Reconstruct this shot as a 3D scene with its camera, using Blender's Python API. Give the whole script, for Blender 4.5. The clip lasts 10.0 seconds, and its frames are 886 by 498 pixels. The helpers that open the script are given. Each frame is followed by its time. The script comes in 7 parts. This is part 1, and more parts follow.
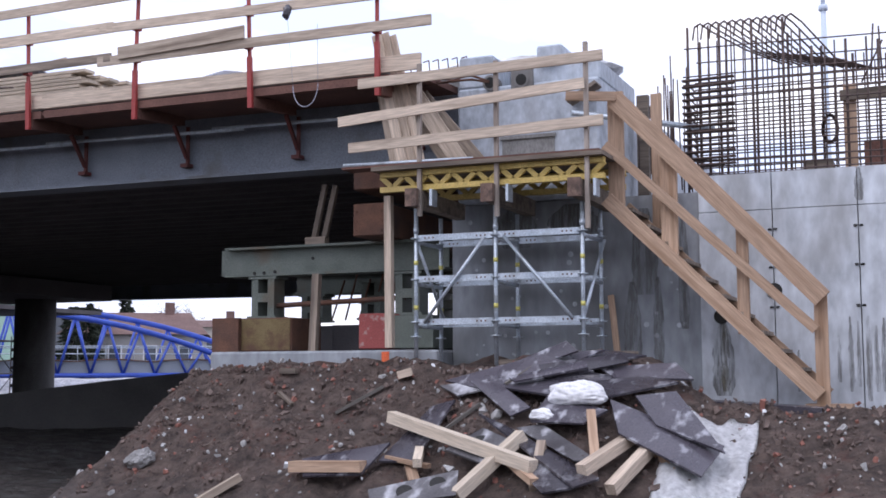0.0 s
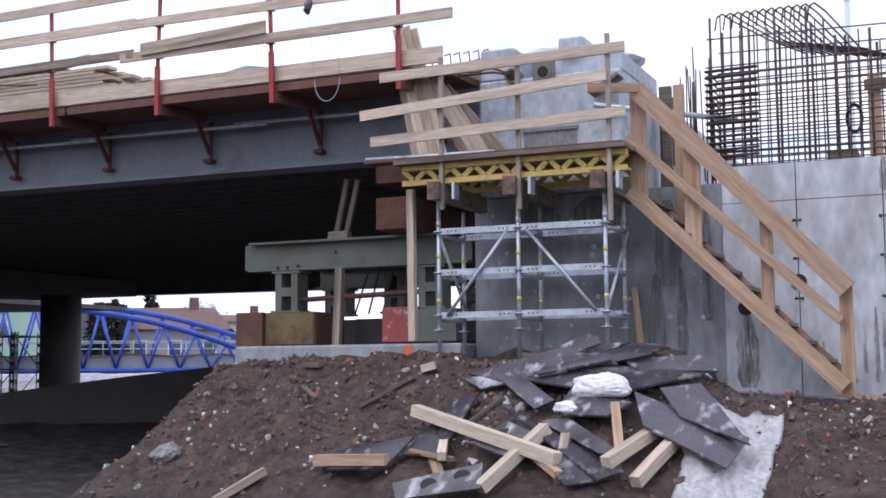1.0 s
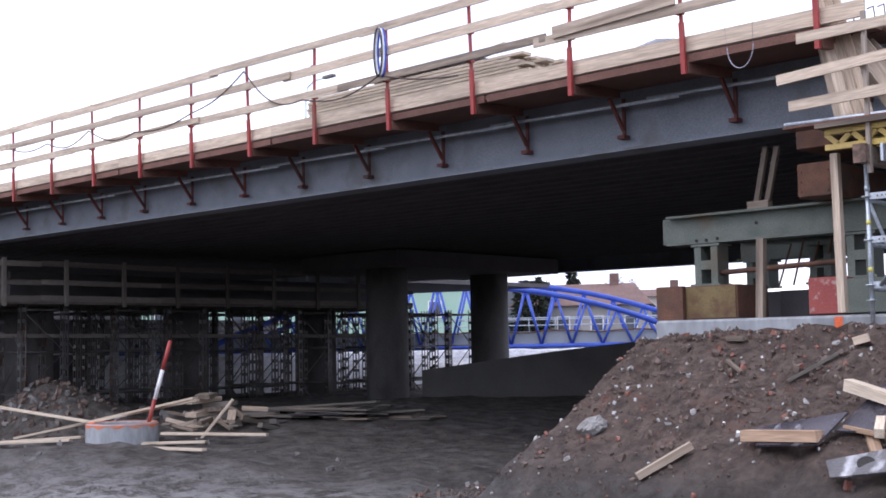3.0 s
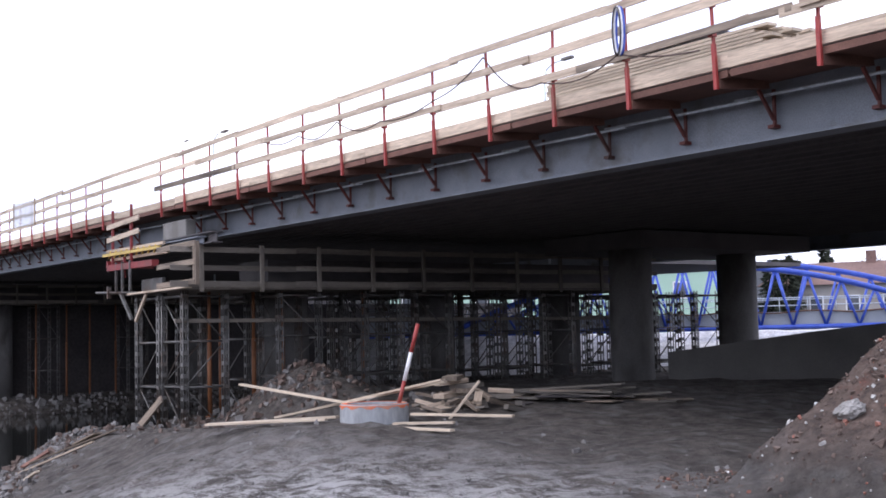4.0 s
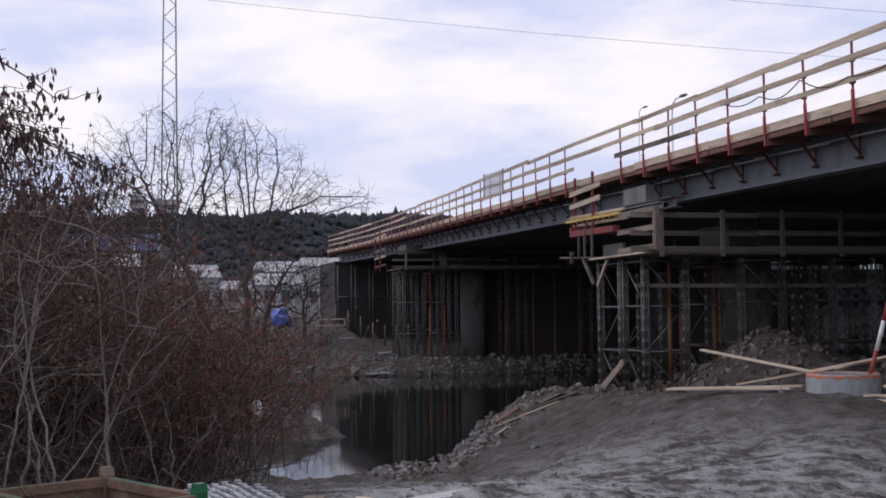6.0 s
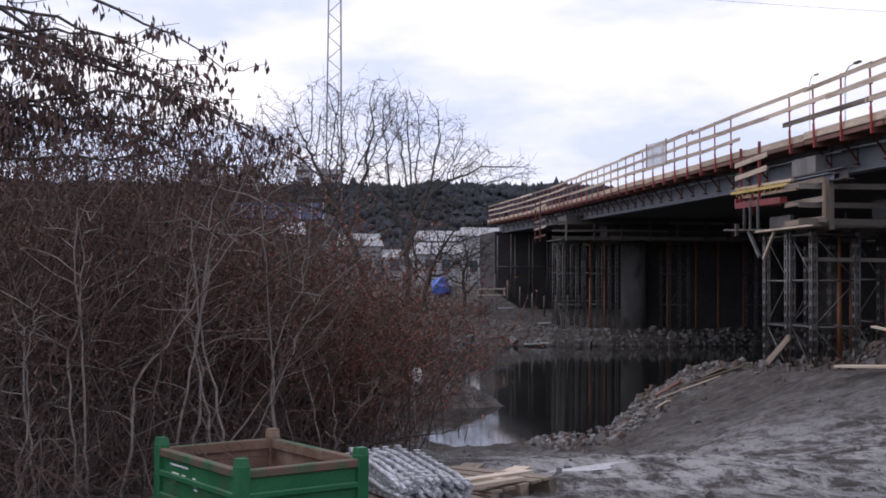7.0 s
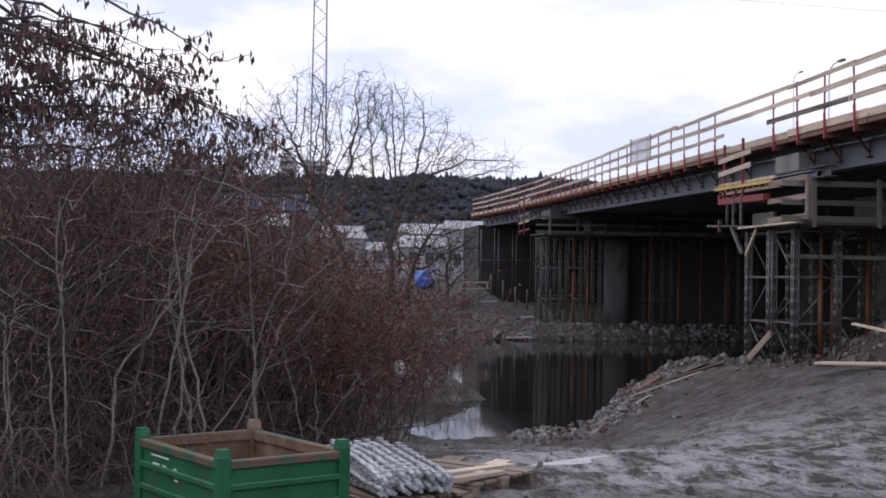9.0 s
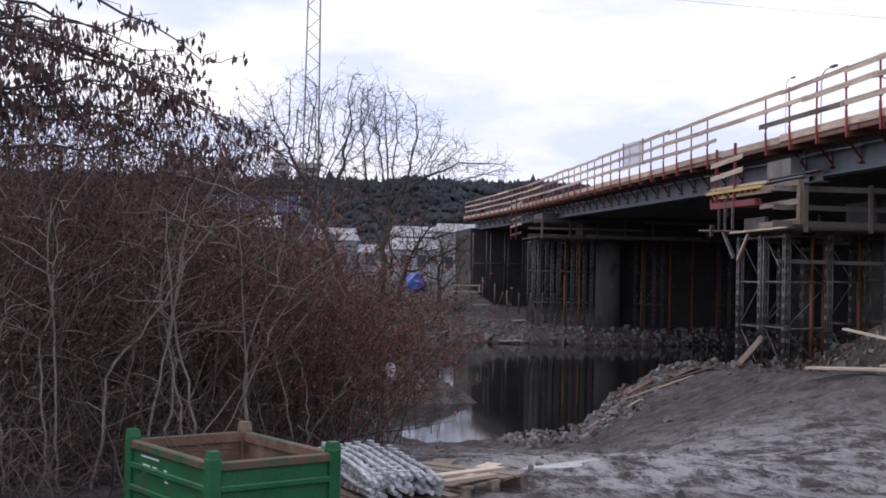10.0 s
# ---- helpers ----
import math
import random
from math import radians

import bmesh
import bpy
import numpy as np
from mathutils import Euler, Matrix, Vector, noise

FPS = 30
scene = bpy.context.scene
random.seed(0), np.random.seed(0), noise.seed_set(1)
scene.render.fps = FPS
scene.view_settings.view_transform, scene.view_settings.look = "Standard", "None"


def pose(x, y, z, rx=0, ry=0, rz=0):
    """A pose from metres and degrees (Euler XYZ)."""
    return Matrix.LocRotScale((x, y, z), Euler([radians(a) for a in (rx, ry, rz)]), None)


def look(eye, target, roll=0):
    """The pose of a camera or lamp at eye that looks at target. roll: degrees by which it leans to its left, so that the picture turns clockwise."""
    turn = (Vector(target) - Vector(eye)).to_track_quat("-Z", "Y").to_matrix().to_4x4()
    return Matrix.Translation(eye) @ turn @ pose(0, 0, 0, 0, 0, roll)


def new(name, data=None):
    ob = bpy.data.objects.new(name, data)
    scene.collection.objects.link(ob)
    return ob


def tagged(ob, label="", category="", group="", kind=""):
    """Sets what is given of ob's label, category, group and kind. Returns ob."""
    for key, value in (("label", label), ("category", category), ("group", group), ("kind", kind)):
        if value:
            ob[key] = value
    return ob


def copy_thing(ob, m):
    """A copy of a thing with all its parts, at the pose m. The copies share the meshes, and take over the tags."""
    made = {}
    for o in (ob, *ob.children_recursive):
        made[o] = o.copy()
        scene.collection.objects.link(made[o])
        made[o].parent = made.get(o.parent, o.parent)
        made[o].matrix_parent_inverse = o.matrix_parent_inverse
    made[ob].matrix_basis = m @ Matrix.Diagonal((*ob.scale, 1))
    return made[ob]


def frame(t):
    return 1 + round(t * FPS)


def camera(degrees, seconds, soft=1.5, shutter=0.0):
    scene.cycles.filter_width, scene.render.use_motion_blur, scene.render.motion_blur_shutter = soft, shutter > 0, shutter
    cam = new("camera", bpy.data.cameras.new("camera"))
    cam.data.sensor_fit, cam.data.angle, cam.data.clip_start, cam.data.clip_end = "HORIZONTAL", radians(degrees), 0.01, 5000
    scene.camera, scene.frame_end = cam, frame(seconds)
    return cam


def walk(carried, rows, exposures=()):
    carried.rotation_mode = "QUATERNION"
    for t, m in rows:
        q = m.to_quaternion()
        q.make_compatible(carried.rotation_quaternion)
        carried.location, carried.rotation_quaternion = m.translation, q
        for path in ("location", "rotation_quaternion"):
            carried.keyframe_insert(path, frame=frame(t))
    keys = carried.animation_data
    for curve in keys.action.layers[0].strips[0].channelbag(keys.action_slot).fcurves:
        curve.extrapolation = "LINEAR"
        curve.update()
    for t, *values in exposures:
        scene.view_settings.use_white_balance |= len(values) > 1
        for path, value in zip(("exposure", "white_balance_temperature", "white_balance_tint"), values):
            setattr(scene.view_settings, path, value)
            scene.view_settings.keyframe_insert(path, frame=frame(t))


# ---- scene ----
cam = camera(40.0, 10.0, 1.7)
EYE, TURN = 1.7, 22.86
# seconds, yaw, pitch, roll: the camera is held at one spot and turned
ROWS = [
    (0.0, 0.286, 5.86, -0.155),
    (0.5, 0.544, 5.732, -0.298),
    (1.0, 1.359, 5.551, -0.457),
    (1.5, 3.505, 5.296, -0.524),
    (2.0, 8.558, 5.06, -0.933),
    (2.5, 15.229, 5.016, -0.804),
    (2.7, 17.6, 4.87, -0.84),
    (3.8, 29.88, 4.05, -1.3),
    (4.0, 32.33, 3.995, -1.28),
    (4.5, 38.15, 3.84, -1.18),
    (5.0, 43.83, 3.41, -1.0),
    (5.5, 48.934, 3.127, -0.79),
    (6.0, 53.78, 2.7, -0.57),
    (6.2, 55.65, 2.46, -0.5),
    (7.3, 61.9, 1.16, 0.38),
    (7.5, 61.24, 1.06, 0.55),
    (8.0, 60.51, 1.09, 0.86),
    (8.5, 60.45, 1.04, 0.78),
    (9.0, 60.53, 1.0, 0.85),
    (9.5, 60.46, 1.05, 1.02),
    (10.0, 60.16, 1.14, 1.2),
]


def aim(yaw, pitch, roll):
    a, b = radians(yaw + TURN), radians(pitch)
    way = Vector((-math.sin(a) * math.cos(b), math.cos(a) * math.cos(b), math.sin(b)))
    return look((0, 0, EYE), Vector((0, 0, EYE)) + way, roll)


walk(cam, [(t, aim(yaw, pitch, roll)) for t, yaw, pitch, roll in ROWS],
     exposures=[(0.0, 0.45, 6000, 17), (2.0, 0.6, 6080, 17), (2.6, 0.74, 6080, 17), (4.0, 0.95, 6180, 17), (4.5, 0.58, 6280, 17), (5.0, 0.15, 6300, 18), (5.5, -0.16, 6450, 18), (6.2, -0.2, 6380, 18), (7.4, 0.08, 6330, 18), (10.0, 0.08, 6330, 18)])

# ---- world, sun ----
world = bpy.data.worlds.new("overcast_sky")
scene.world = world
world.use_nodes = True
wn, wl = world.node_tree.nodes, world.node_tree.links
wn.clear()
w_out = wn.new("ShaderNodeOutputWorld")
w_bg = wn.new("ShaderNodeBackground")
w_sky = wn.new("ShaderNodeTexSky")
w_sky.sky_type, w_sky.sun_disc = "NISHITA", False
w_sky.sun_elevation, w_sky.sun_rotation = radians(52), radians(200)
w_sky.air_density, w_sky.dust_density = 1.0, 2.0
w_gain = wn.new("ShaderNodeMix")
w_gain.data_type, w_gain.blend_type = "RGBA", "MULTIPLY"
w_gain.inputs[0].default_value = 1.0
w_gain.inputs[7].default_value = (0.10, 0.10, 0.10, 1)
wl.new(w_sky.outputs[0], w_gain.inputs[6])
w_co = wn.new("ShaderNodeTexCoord")
w_map = wn.new("ShaderNodeMapping")
w_map.inputs["Scale"].default_value = (1.0, 1.0, 3.2)
wl.new(w_co.outputs["Generated"], w_map.inputs[0])
w_n = wn.new("ShaderNodeTexNoise")
w_n.inputs["Scale"].default_value, w_n.inputs["Detail"].default_value = 4.2, 6
w_n.inputs["Roughness"].default_value = 0.55
wl.new(w_map.outputs[0], w_n.inputs["Vector"])
w_r = wn.new("ShaderNodeValToRGB")
w_r.color_ramp.elements[0].position, w_r.color_ramp.elements[1].position = 0.40, 0.60
w_r.color_ramp.elements[0].color = (0.64, 0.71, 0.90, 1)
w_r.color_ramp.elements[1].color = (1.0, 0.98, 0.97, 1)
wl.new(w_n.outputs[0], w_r.inputs[0])
w_mix = wn.new("ShaderNodeMix")
w_mix.data_type = "RGBA"
w_mix.inputs[0].default_value = 0.88
wl.new(w_gain.outputs[2], w_mix.inputs[6])
wl.new(w_r.outputs[0], w_mix.inputs[7])
wl.new(w_mix.outputs[2], w_bg.inputs[0])
w_bg.inputs[1].default_value = 1.22
wl.new(w_bg.outputs[0], w_out.inputs[0])

sun_data = bpy.data.lights.new("sun", "SUN")
sun_data.energy, sun_data.angle, sun_data.color = 0.6, radians(25), (1, 0.96, 0.9)
sun = new("sun", sun_data)
sun.matrix_world = look((0, 0, 60), (10, 26, 24))


# ---- materials ----
def mat(name, c1, c2, scale=6.0, rough=0.8, metal=0.0, bump=0.2, fine=60.0, stretch=(1, 1, 1), stain=None, amount=0.35, per_piece=0.0, stain_scale=1.2, deep=0.02):
    """Two colours mixed by noise at two scales, with stains, fine relief and a tone of its own for each piece."""
    m = bpy.data.materials.new(name)
    m.use_nodes = True
    n, l = m.node_tree.nodes, m.node_tree.links
    p = n["Principled BSDF"]
    p.inputs["Metallic"].default_value = metal
    co = n.new("ShaderNodeTexCoord")
    mp = n.new("ShaderNodeMapping")
    mp.inputs["Scale"].default_value = stretch
    l.new(co.outputs["Object"], mp.inputs[0])
    if per_piece:
        own = n.new("ShaderNodeObjectInfo")
        off = n.new("ShaderNodeVectorMath")
        off.operation = "SCALE"
        off.inputs[0].default_value = (13.0, 29.0, 41.0)
        l.new(own.outputs["Random"], off.inputs["Scale"])
        l.new(off.outputs[0], mp.inputs["Location"])
    big = n.new("ShaderNodeTexNoise")
    big.inputs["Scale"].default_value, big.inputs["Detail"].default_value = scale, 5
    l.new(mp.outputs[0], big.inputs["Vector"])
    small = n.new("ShaderNodeTexNoise")
    small.inputs["Scale"].default_value, small.inputs["Detail"].default_value = fine, 3
    l.new(mp.outputs[0], small.inputs["Vector"])
    ramp = n.new("ShaderNodeValToRGB")
    ramp.color_ramp.elements[0].position, ramp.color_ramp.elements[1].position = 0.3, 0.7
    ramp.color_ramp.elements[0].color, ramp.color_ramp.elements[1].color = (*c1, 1), (*c2, 1)
    l.new(big.outputs[0], ramp.inputs[0])
    col = ramp.outputs[0]
    grain = n.new("ShaderNodeMapRange")
    grain.inputs[1].default_value, grain.inputs[2].default_value = 0.25, 0.75
    grain.inputs[3].default_value, grain.inputs[4].default_value = 0.72, 1.22
    l.new(small.outputs[0], grain.inputs[0])
    mul = n.new("ShaderNodeMix")
    mul.data_type, mul.blend_type = "RGBA", "MULTIPLY"
    mul.inputs[0].default_value = 1.0
    l.new(col, mul.inputs[6])
    l.new(grain.outputs[0], mul.inputs[7])
    col = mul.outputs[2]
    if stain:
        sn = n.new("ShaderNodeTexNoise")
        sn.inputs["Scale"].default_value, sn.inputs["Detail"].default_value = stain_scale, 6
        l.new(mp.outputs[0], sn.inputs["Vector"])
        sr = n.new("ShaderNodeMapRange")
        sr.inputs[1].default_value, sr.inputs[2].default_value = 0.62 - amount * 0.4, 0.78 - amount * 0.3
        l.new(sn.outputs[0], sr.inputs[0])
        sm = n.new("ShaderNodeMix")
        sm.data_type = "RGBA"
        sm.inputs[7].default_value = (*stain, 1)
        l.new(sr.outputs[0], sm.inputs[0])
        l.new(col, sm.inputs[6])
        col = sm.outputs[2]
    if per_piece:
        info = n.new("ShaderNodeObjectInfo")
        pr = n.new("ShaderNodeMapRange")
        pr.inputs[3].default_value, pr.inputs[4].default_value = 1 - per_piece, 1 + per_piece
        l.new(info.outputs["Random"], pr.inputs[0])
        pm = n.new("ShaderNodeMix")
        pm.data_type, pm.blend_type = "RGBA", "MULTIPLY"
        pm.inputs[0].default_value = 1.0
        l.new(col, pm.inputs[6])
        l.new(pr.outputs[0], pm.inputs[7])
        col = pm.outputs[2]
    l.new(col, p.inputs["Base Color"])
    rr = n.new("ShaderNodeMapRange")
    rr.inputs[3].default_value, rr.inputs[4].default_value = max(0.05, rough - 0.12), min(1.0, rough + 0.12)
    l.new(big.outputs[0], rr.inputs[0])
    l.new(rr.outputs[0], p.inputs["Roughness"])
    if bump:
        b = n.new("ShaderNodeBump")
        b.inputs["Strength"].default_value, b.inputs["Distance"].default_value = bump, deep
        l.new(small.outputs[0], b.inputs["Height"])
        l.new(b.outputs[0], p.inputs["Normal"])
    return m


M_STEEL = mat("grey_painted_steel", (0.17, 0.19, 0.225), (0.23, 0.25, 0.29), 2.0, 0.55, 0.1, 0.08, stain=(0.12, 0.115, 0.11), amount=0.15)
# stained concrete under the deck, its greys lowered to hold the shade there
M_PIER = mat("shade_dark_pier_concrete", (0.115, 0.112, 0.112), (0.17, 0.166, 0.164), 1.3, 0.88, 0, 0.3, 50, (1, 1, 0.5), (0.07, 0.066, 0.062), 0.3)
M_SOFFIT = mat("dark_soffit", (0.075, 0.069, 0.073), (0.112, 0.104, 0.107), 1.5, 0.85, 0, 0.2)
M_WOOD = mat("pale_timber", (0.45, 0.36, 0.28), (0.62, 0.51, 0.4), 14.0, 0.8, 0, 0.25, 70, (0.07, 1, 1), (0.25, 0.19, 0.14), 0.2, 0.22, 9.0)
M_OLDWOOD = mat("weathered_timber", (0.17, 0.135, 0.105), (0.29, 0.235, 0.185), 14.0, 0.85, 0, 0.3, 70, (0.07, 1, 1), (0.1, 0.08, 0.065), 0.3, 0.3, 9.0)
M_DARKWOOD = mat("dark_red_timber", (0.13, 0.06, 0.045), (0.2, 0.1, 0.075), 3.0, 0.85, 0, 0.3, 40, per_piece=0.25)
M_RED = mat("red_paint", (0.28, 0.032, 0.03), (0.37, 0.055, 0.048), 5.0, 0.55, 0, 0.1, stain=(0.22, 0.07, 0.05), amount=0.25)
M_REDDARK = mat("dark_worn_red_paint", (0.11, 0.028, 0.024), (0.17, 0.04, 0.033), 5.0, 0.65, 0, 0.1, stain=(0.08, 0.035, 0.03), amount=0.35)
M_RUST = mat("rusty_steel", (0.10, 0.05, 0.035), (0.19, 0.095, 0.06), 5.0, 0.8, 0.2, 0.35, stain=(0.07, 0.05, 0.045), amount=0.3)
M_GALV = mat("galvanised_steel", (0.46, 0.52, 0.58), (0.62, 0.68, 0.74), 8.0, 0.42, 0.5, 0.06, stain=(0.33, 0.35, 0.37), amount=0.2, stain_scale=6)
M_CONC = mat("grey_concrete", (0.50, 0.53, 0.565), (0.60, 0.63, 0.665), 1.3, 0.85, 0, 0.2, 9, (1, 1, 0.45), (0.3, 0.3, 0.3), 0.12)
M_WALL = mat("cast_wall", (0.27, 0.29, 0.31), (0.37, 0.39, 0.415), 1.3, 0.85, 0, 0.15, 9, (1, 1, 0.4), (0.19, 0.195, 0.2), 0.25)
M_CONCDARK = mat("weathered_concrete", (0.19, 0.187, 0.182), (0.27, 0.266, 0.258), 1.3, 0.88, 0, 0.3, 50, (1, 1, 0.5), (0.15, 0.14, 0.13), 0.3)
M_BLUE = mat("blue_paint", (0.03, 0.07, 0.42), (0.05, 0.11, 0.52), 2.0, 0.45, 0, 0.05)
M_YELLOW = mat("yellow_paint", (0.5, 0.36, 0.09), (0.63, 0.46, 0.15), 5.0, 0.6, 0, 0.12, stain=(0.35, 0.25, 0.09), amount=0.15)
M_OLIVE = mat("olive_steel", (0.10, 0.12, 0.10), (0.16, 0.18, 0.155), 3.0, 0.6, 0.1, 0.12, stain=(0.14, 0.09, 0.05), amount=0.2)


# ---- mesh helpers ----
def part(name, bm, material, parent=None, label=""):
    me = bpy.data.meshes.new(name)
    bm.normal_update()
    bm.to_mesh(me)
    bm.free()
    me.materials.append(material)
    ob = new(name, me)
    ob.parent = parent
    return tagged(ob, label)


def thing(name, label, category, group="", kind="", at=(0, 0, 0)):
    e = new(name)
    e.location = at
    e.empty_display_size = 0.2
    return tagged(e, label, category, group, kind)


def slab(bm, lo, hi, m=None):
    """A box between two corners, turned by m."""
    lo, hi = Vector(lo), Vector(hi)
    bmesh.ops.create_cube(bm, size=1.0, matrix=(m or Matrix()) @ Matrix.Translation((lo + hi) / 2) @ Matrix.Diagonal((*(hi - lo), 1)))
    return bm


def bar(bm, a, b, w, h, up=(0, 0, 1)):
    """A timber or plate from a to b, w wide and h high."""
    a, b = Vector(a), Vector(b)
    d = (b - a).normalized()
    side = d.cross(Vector(up))
    if side.length < 1e-4:
        side = Vector((1, 0, 0))
    side.normalize()
    top = side.cross(d)
    vs = []
    for e in (a, b):
        for i, j in ((-1, -1), (1, -1), (1, 1), (-1, 1)):
            vs.append(bm.verts.new(e + side * (i * w / 2) + top * (j * h / 2)))
    for f in ((3, 2, 1, 0), (4, 5, 6, 7), (0, 1, 5, 4), (1, 2, 6, 5), (2, 3, 7, 6), (3, 0, 4, 7)):
        bm.faces.new([vs[i] for i in f])
    return bm


def rod(bm, a, b, r, seg=8, r2=None):
    a, b = Vector(a), Vector(b)
    d = b - a
    m = Matrix.Translation((a + b) / 2) @ d.to_track_quat("Z", "Y").to_matrix().to_4x4()
    g = bmesh.ops.create_cone(bm, cap_ends=True, segments=seg, radius1=r, radius2=r if r2 is None else r2, depth=d.length, matrix=m)
    for v in g["verts"]:
        for f in v.link_faces:
            f.smooth = len(f.verts) == 4
    return bm


def one_bar(name, a, b, w, h, material, parent=None, label="", up=(0, 0, 1)):
    a, b = Vector(a), Vector(b)
    d = (b - a).normalized()
    side = d.cross(Vector(up))
    side = side.normalized() if side.length > 1e-4 else Vector((1, 0, 0))
    top = side.cross(d)
    ob = part(name, bar(bmesh.new(), (0, 0, 0), ((b - a).length, 0, 0), w, h), material, parent, label)
    turn = Matrix((d, -side, top)).transposed().to_4x4()
    ob.matrix_basis = Matrix.Translation(a) @ turn
    return ob


def one_rod(name, a, b, r, material, parent=None, label="", seg=8):
    return part(name, rod(bmesh.new(), a, b, r, seg), material, parent, label)


# ---- the line of the bridge: post number n, v metres inward, z above the posts' feet ----
PITCH, BEND = 1.75, -0.0017
BX, BY = -6.2335, 12.638


def edge(n, v=0.0, z=0.0):
    th, far = BEND * n / 2, max(0.0, n - 39)
    return Vector((BX - n * PITCH * math.cos(th), BY - n * PITCH * math.sin(th) + v - 0.0105 * far * far,
                   EYE + PITCH * (1.8763 + 0.00375 * n + 0.000246 * n * n) + z - 0.002 * far * far))


def sweep(bm, n0, n1, profile, step=1.0):
    """A closed profile of (v, z) drawn along the bridge."""
    count = max(1, int(math.ceil((n1 - n0) / step)))
    rings = []
    for i in range(count + 1):
        n = n0 + (n1 - n0) * i / count
        rings.append([bm.verts.new(edge(n, v, z)) for v, z in profile])
    k = len(profile)
    for a, b in zip(rings, rings[1:]):
        for i in range(k):
            bm.faces.new((a[i], b[i], b[(i + 1) % k], a[(i + 1) % k]))
    bm.faces.new(rings[0])
    bm.faces.new(rings[-1][::-1])
    return bm


def rect(v0, v1, z0, z1):
    return [(v0, z0), (v0, z1), (v1, z1), (v1, z0)]


N_END, N_PIER1, N_PIER2 = 56, 15.9, 39.5

# ---- ground and water ----
WATER = -2.3


def lerp(x, xs, ys):
    return float(np.interp(x, xs, ys))


def near_shore(y):
    """x of the river's near edge."""
    return lerp(y, [-40, 0, 4.0, 5.0, 5.6, 8, 9.5, 11, 12.2, 14, 30, 60, 300], [-27, -27, -28.4, -28.6, -30, -32.5, -36, -37, -35.4, -35, -36, -42, -58])


def far_shore(y):
    return lerp(y, [-60, 0, 12, 24, 60, 300], [-88, -78, -70, -69.5, -72, -72])


def height(x, y):
    near, far = near_shore(y), far_shore(y)
    slope = lerp(x, [-60, -45, -29, -22, -14, -9, -4], [-2.7, -2.7, -2.35, -1.6, -0.42, -0.06, 0.0])
    level = lerp(x, [-60, -34, -27, -20.5, -14, 0], [-1.0, -0.85, -0.5, 0.08, 0.0, 0.0])
    k = lerp(y, [lerp(x, [-34, -26], [8.2, 6.0]), lerp(x, [-34, -26], [11.5, 10.5])], [0, 1])
    level += lerp(y, [13.0, 17.5], [0, 1]) * lerp(x, [-60, -34, -24, -14], [1.1, 1.1, 0.5, 0.0])
    land = slope * (1 - k) + level * k
    # soil tipped beside the first pier
    pile = 1.35 - math.hypot((x + 28.0) / 3.2, (y - 15.0) / 1.8) * 1.35
    land = max(land, land + pile)
    # the overgrown bank under the thicket
    w = lerp(y, [0.062 * abs(x), 0.095 * abs(x) + 0.01], [1, 0])
    land = max(land, land + w * (lerp(x, [-45, -12, -8], [-1.3, -0.5, -0.05]) - land))
    if x > far:
        d = x - near
        bank = WATER + (d * lerp(y, [8, 12], [0.42, 1.1]) if d > 0 else d * 0.6)
        z = min(land, bank)
        z = max(z, WATER - 0.9)
        # a low tongue of land in the river
        s = min(1.0, max(0.0, ((x + 40) * 2.5 + (y - 1.8) * 3.95) / (2.5 ** 2 + 3.95 ** 2)))
        off = math.hypot(x + 40 - 2.5 * s, y - 1.8 - 3.95 * s)
        z = max(z, WATER + 1.1 * (1 - s ** 3) - off * 0.5)
    else:
        d = far - x
        z = WATER + min(d * 0.45, lerp(y, [11, 15], [1.25, 0.8]) + max(0, d - 5) * lerp(y, [12, 16], [0.16, 0.02]))
        z = min(z, lerp(y, [-40, 12, 17], [1.4, 1.0, -0.5]) + max(0, d - 30) * 0.004)
    # the heap of soil before the abutment
    top = lerp(x, [-10, -7.5, -3.2, -1.9, 2, 10], [1.72, 1.74, 1.82, 1.36, 1.3, 1.2])
    left = 1.62 - (lerp(y, [9, 11, 12.2, 20], [-7.2, -8.0, -8.45, -8.3]) - x) * 1.1
    front = top - max(0.0, 11.9 - y) * lerp(x, [-8, -4, -1, 3], [0.68, 0.62, 0.42, 0.35])
    if y > 11.9 and x > -2.8:
        top = min(top, 1.24)
        front = min(front, 1.24)
    if y > 15.6:
        left -= (y - 15.6) * 0.5
    heap = min(top, front, left)
    if heap > z:
        t = min(1.0, (heap - z) / 0.4)
        z = z + (heap - z) * t
    return z


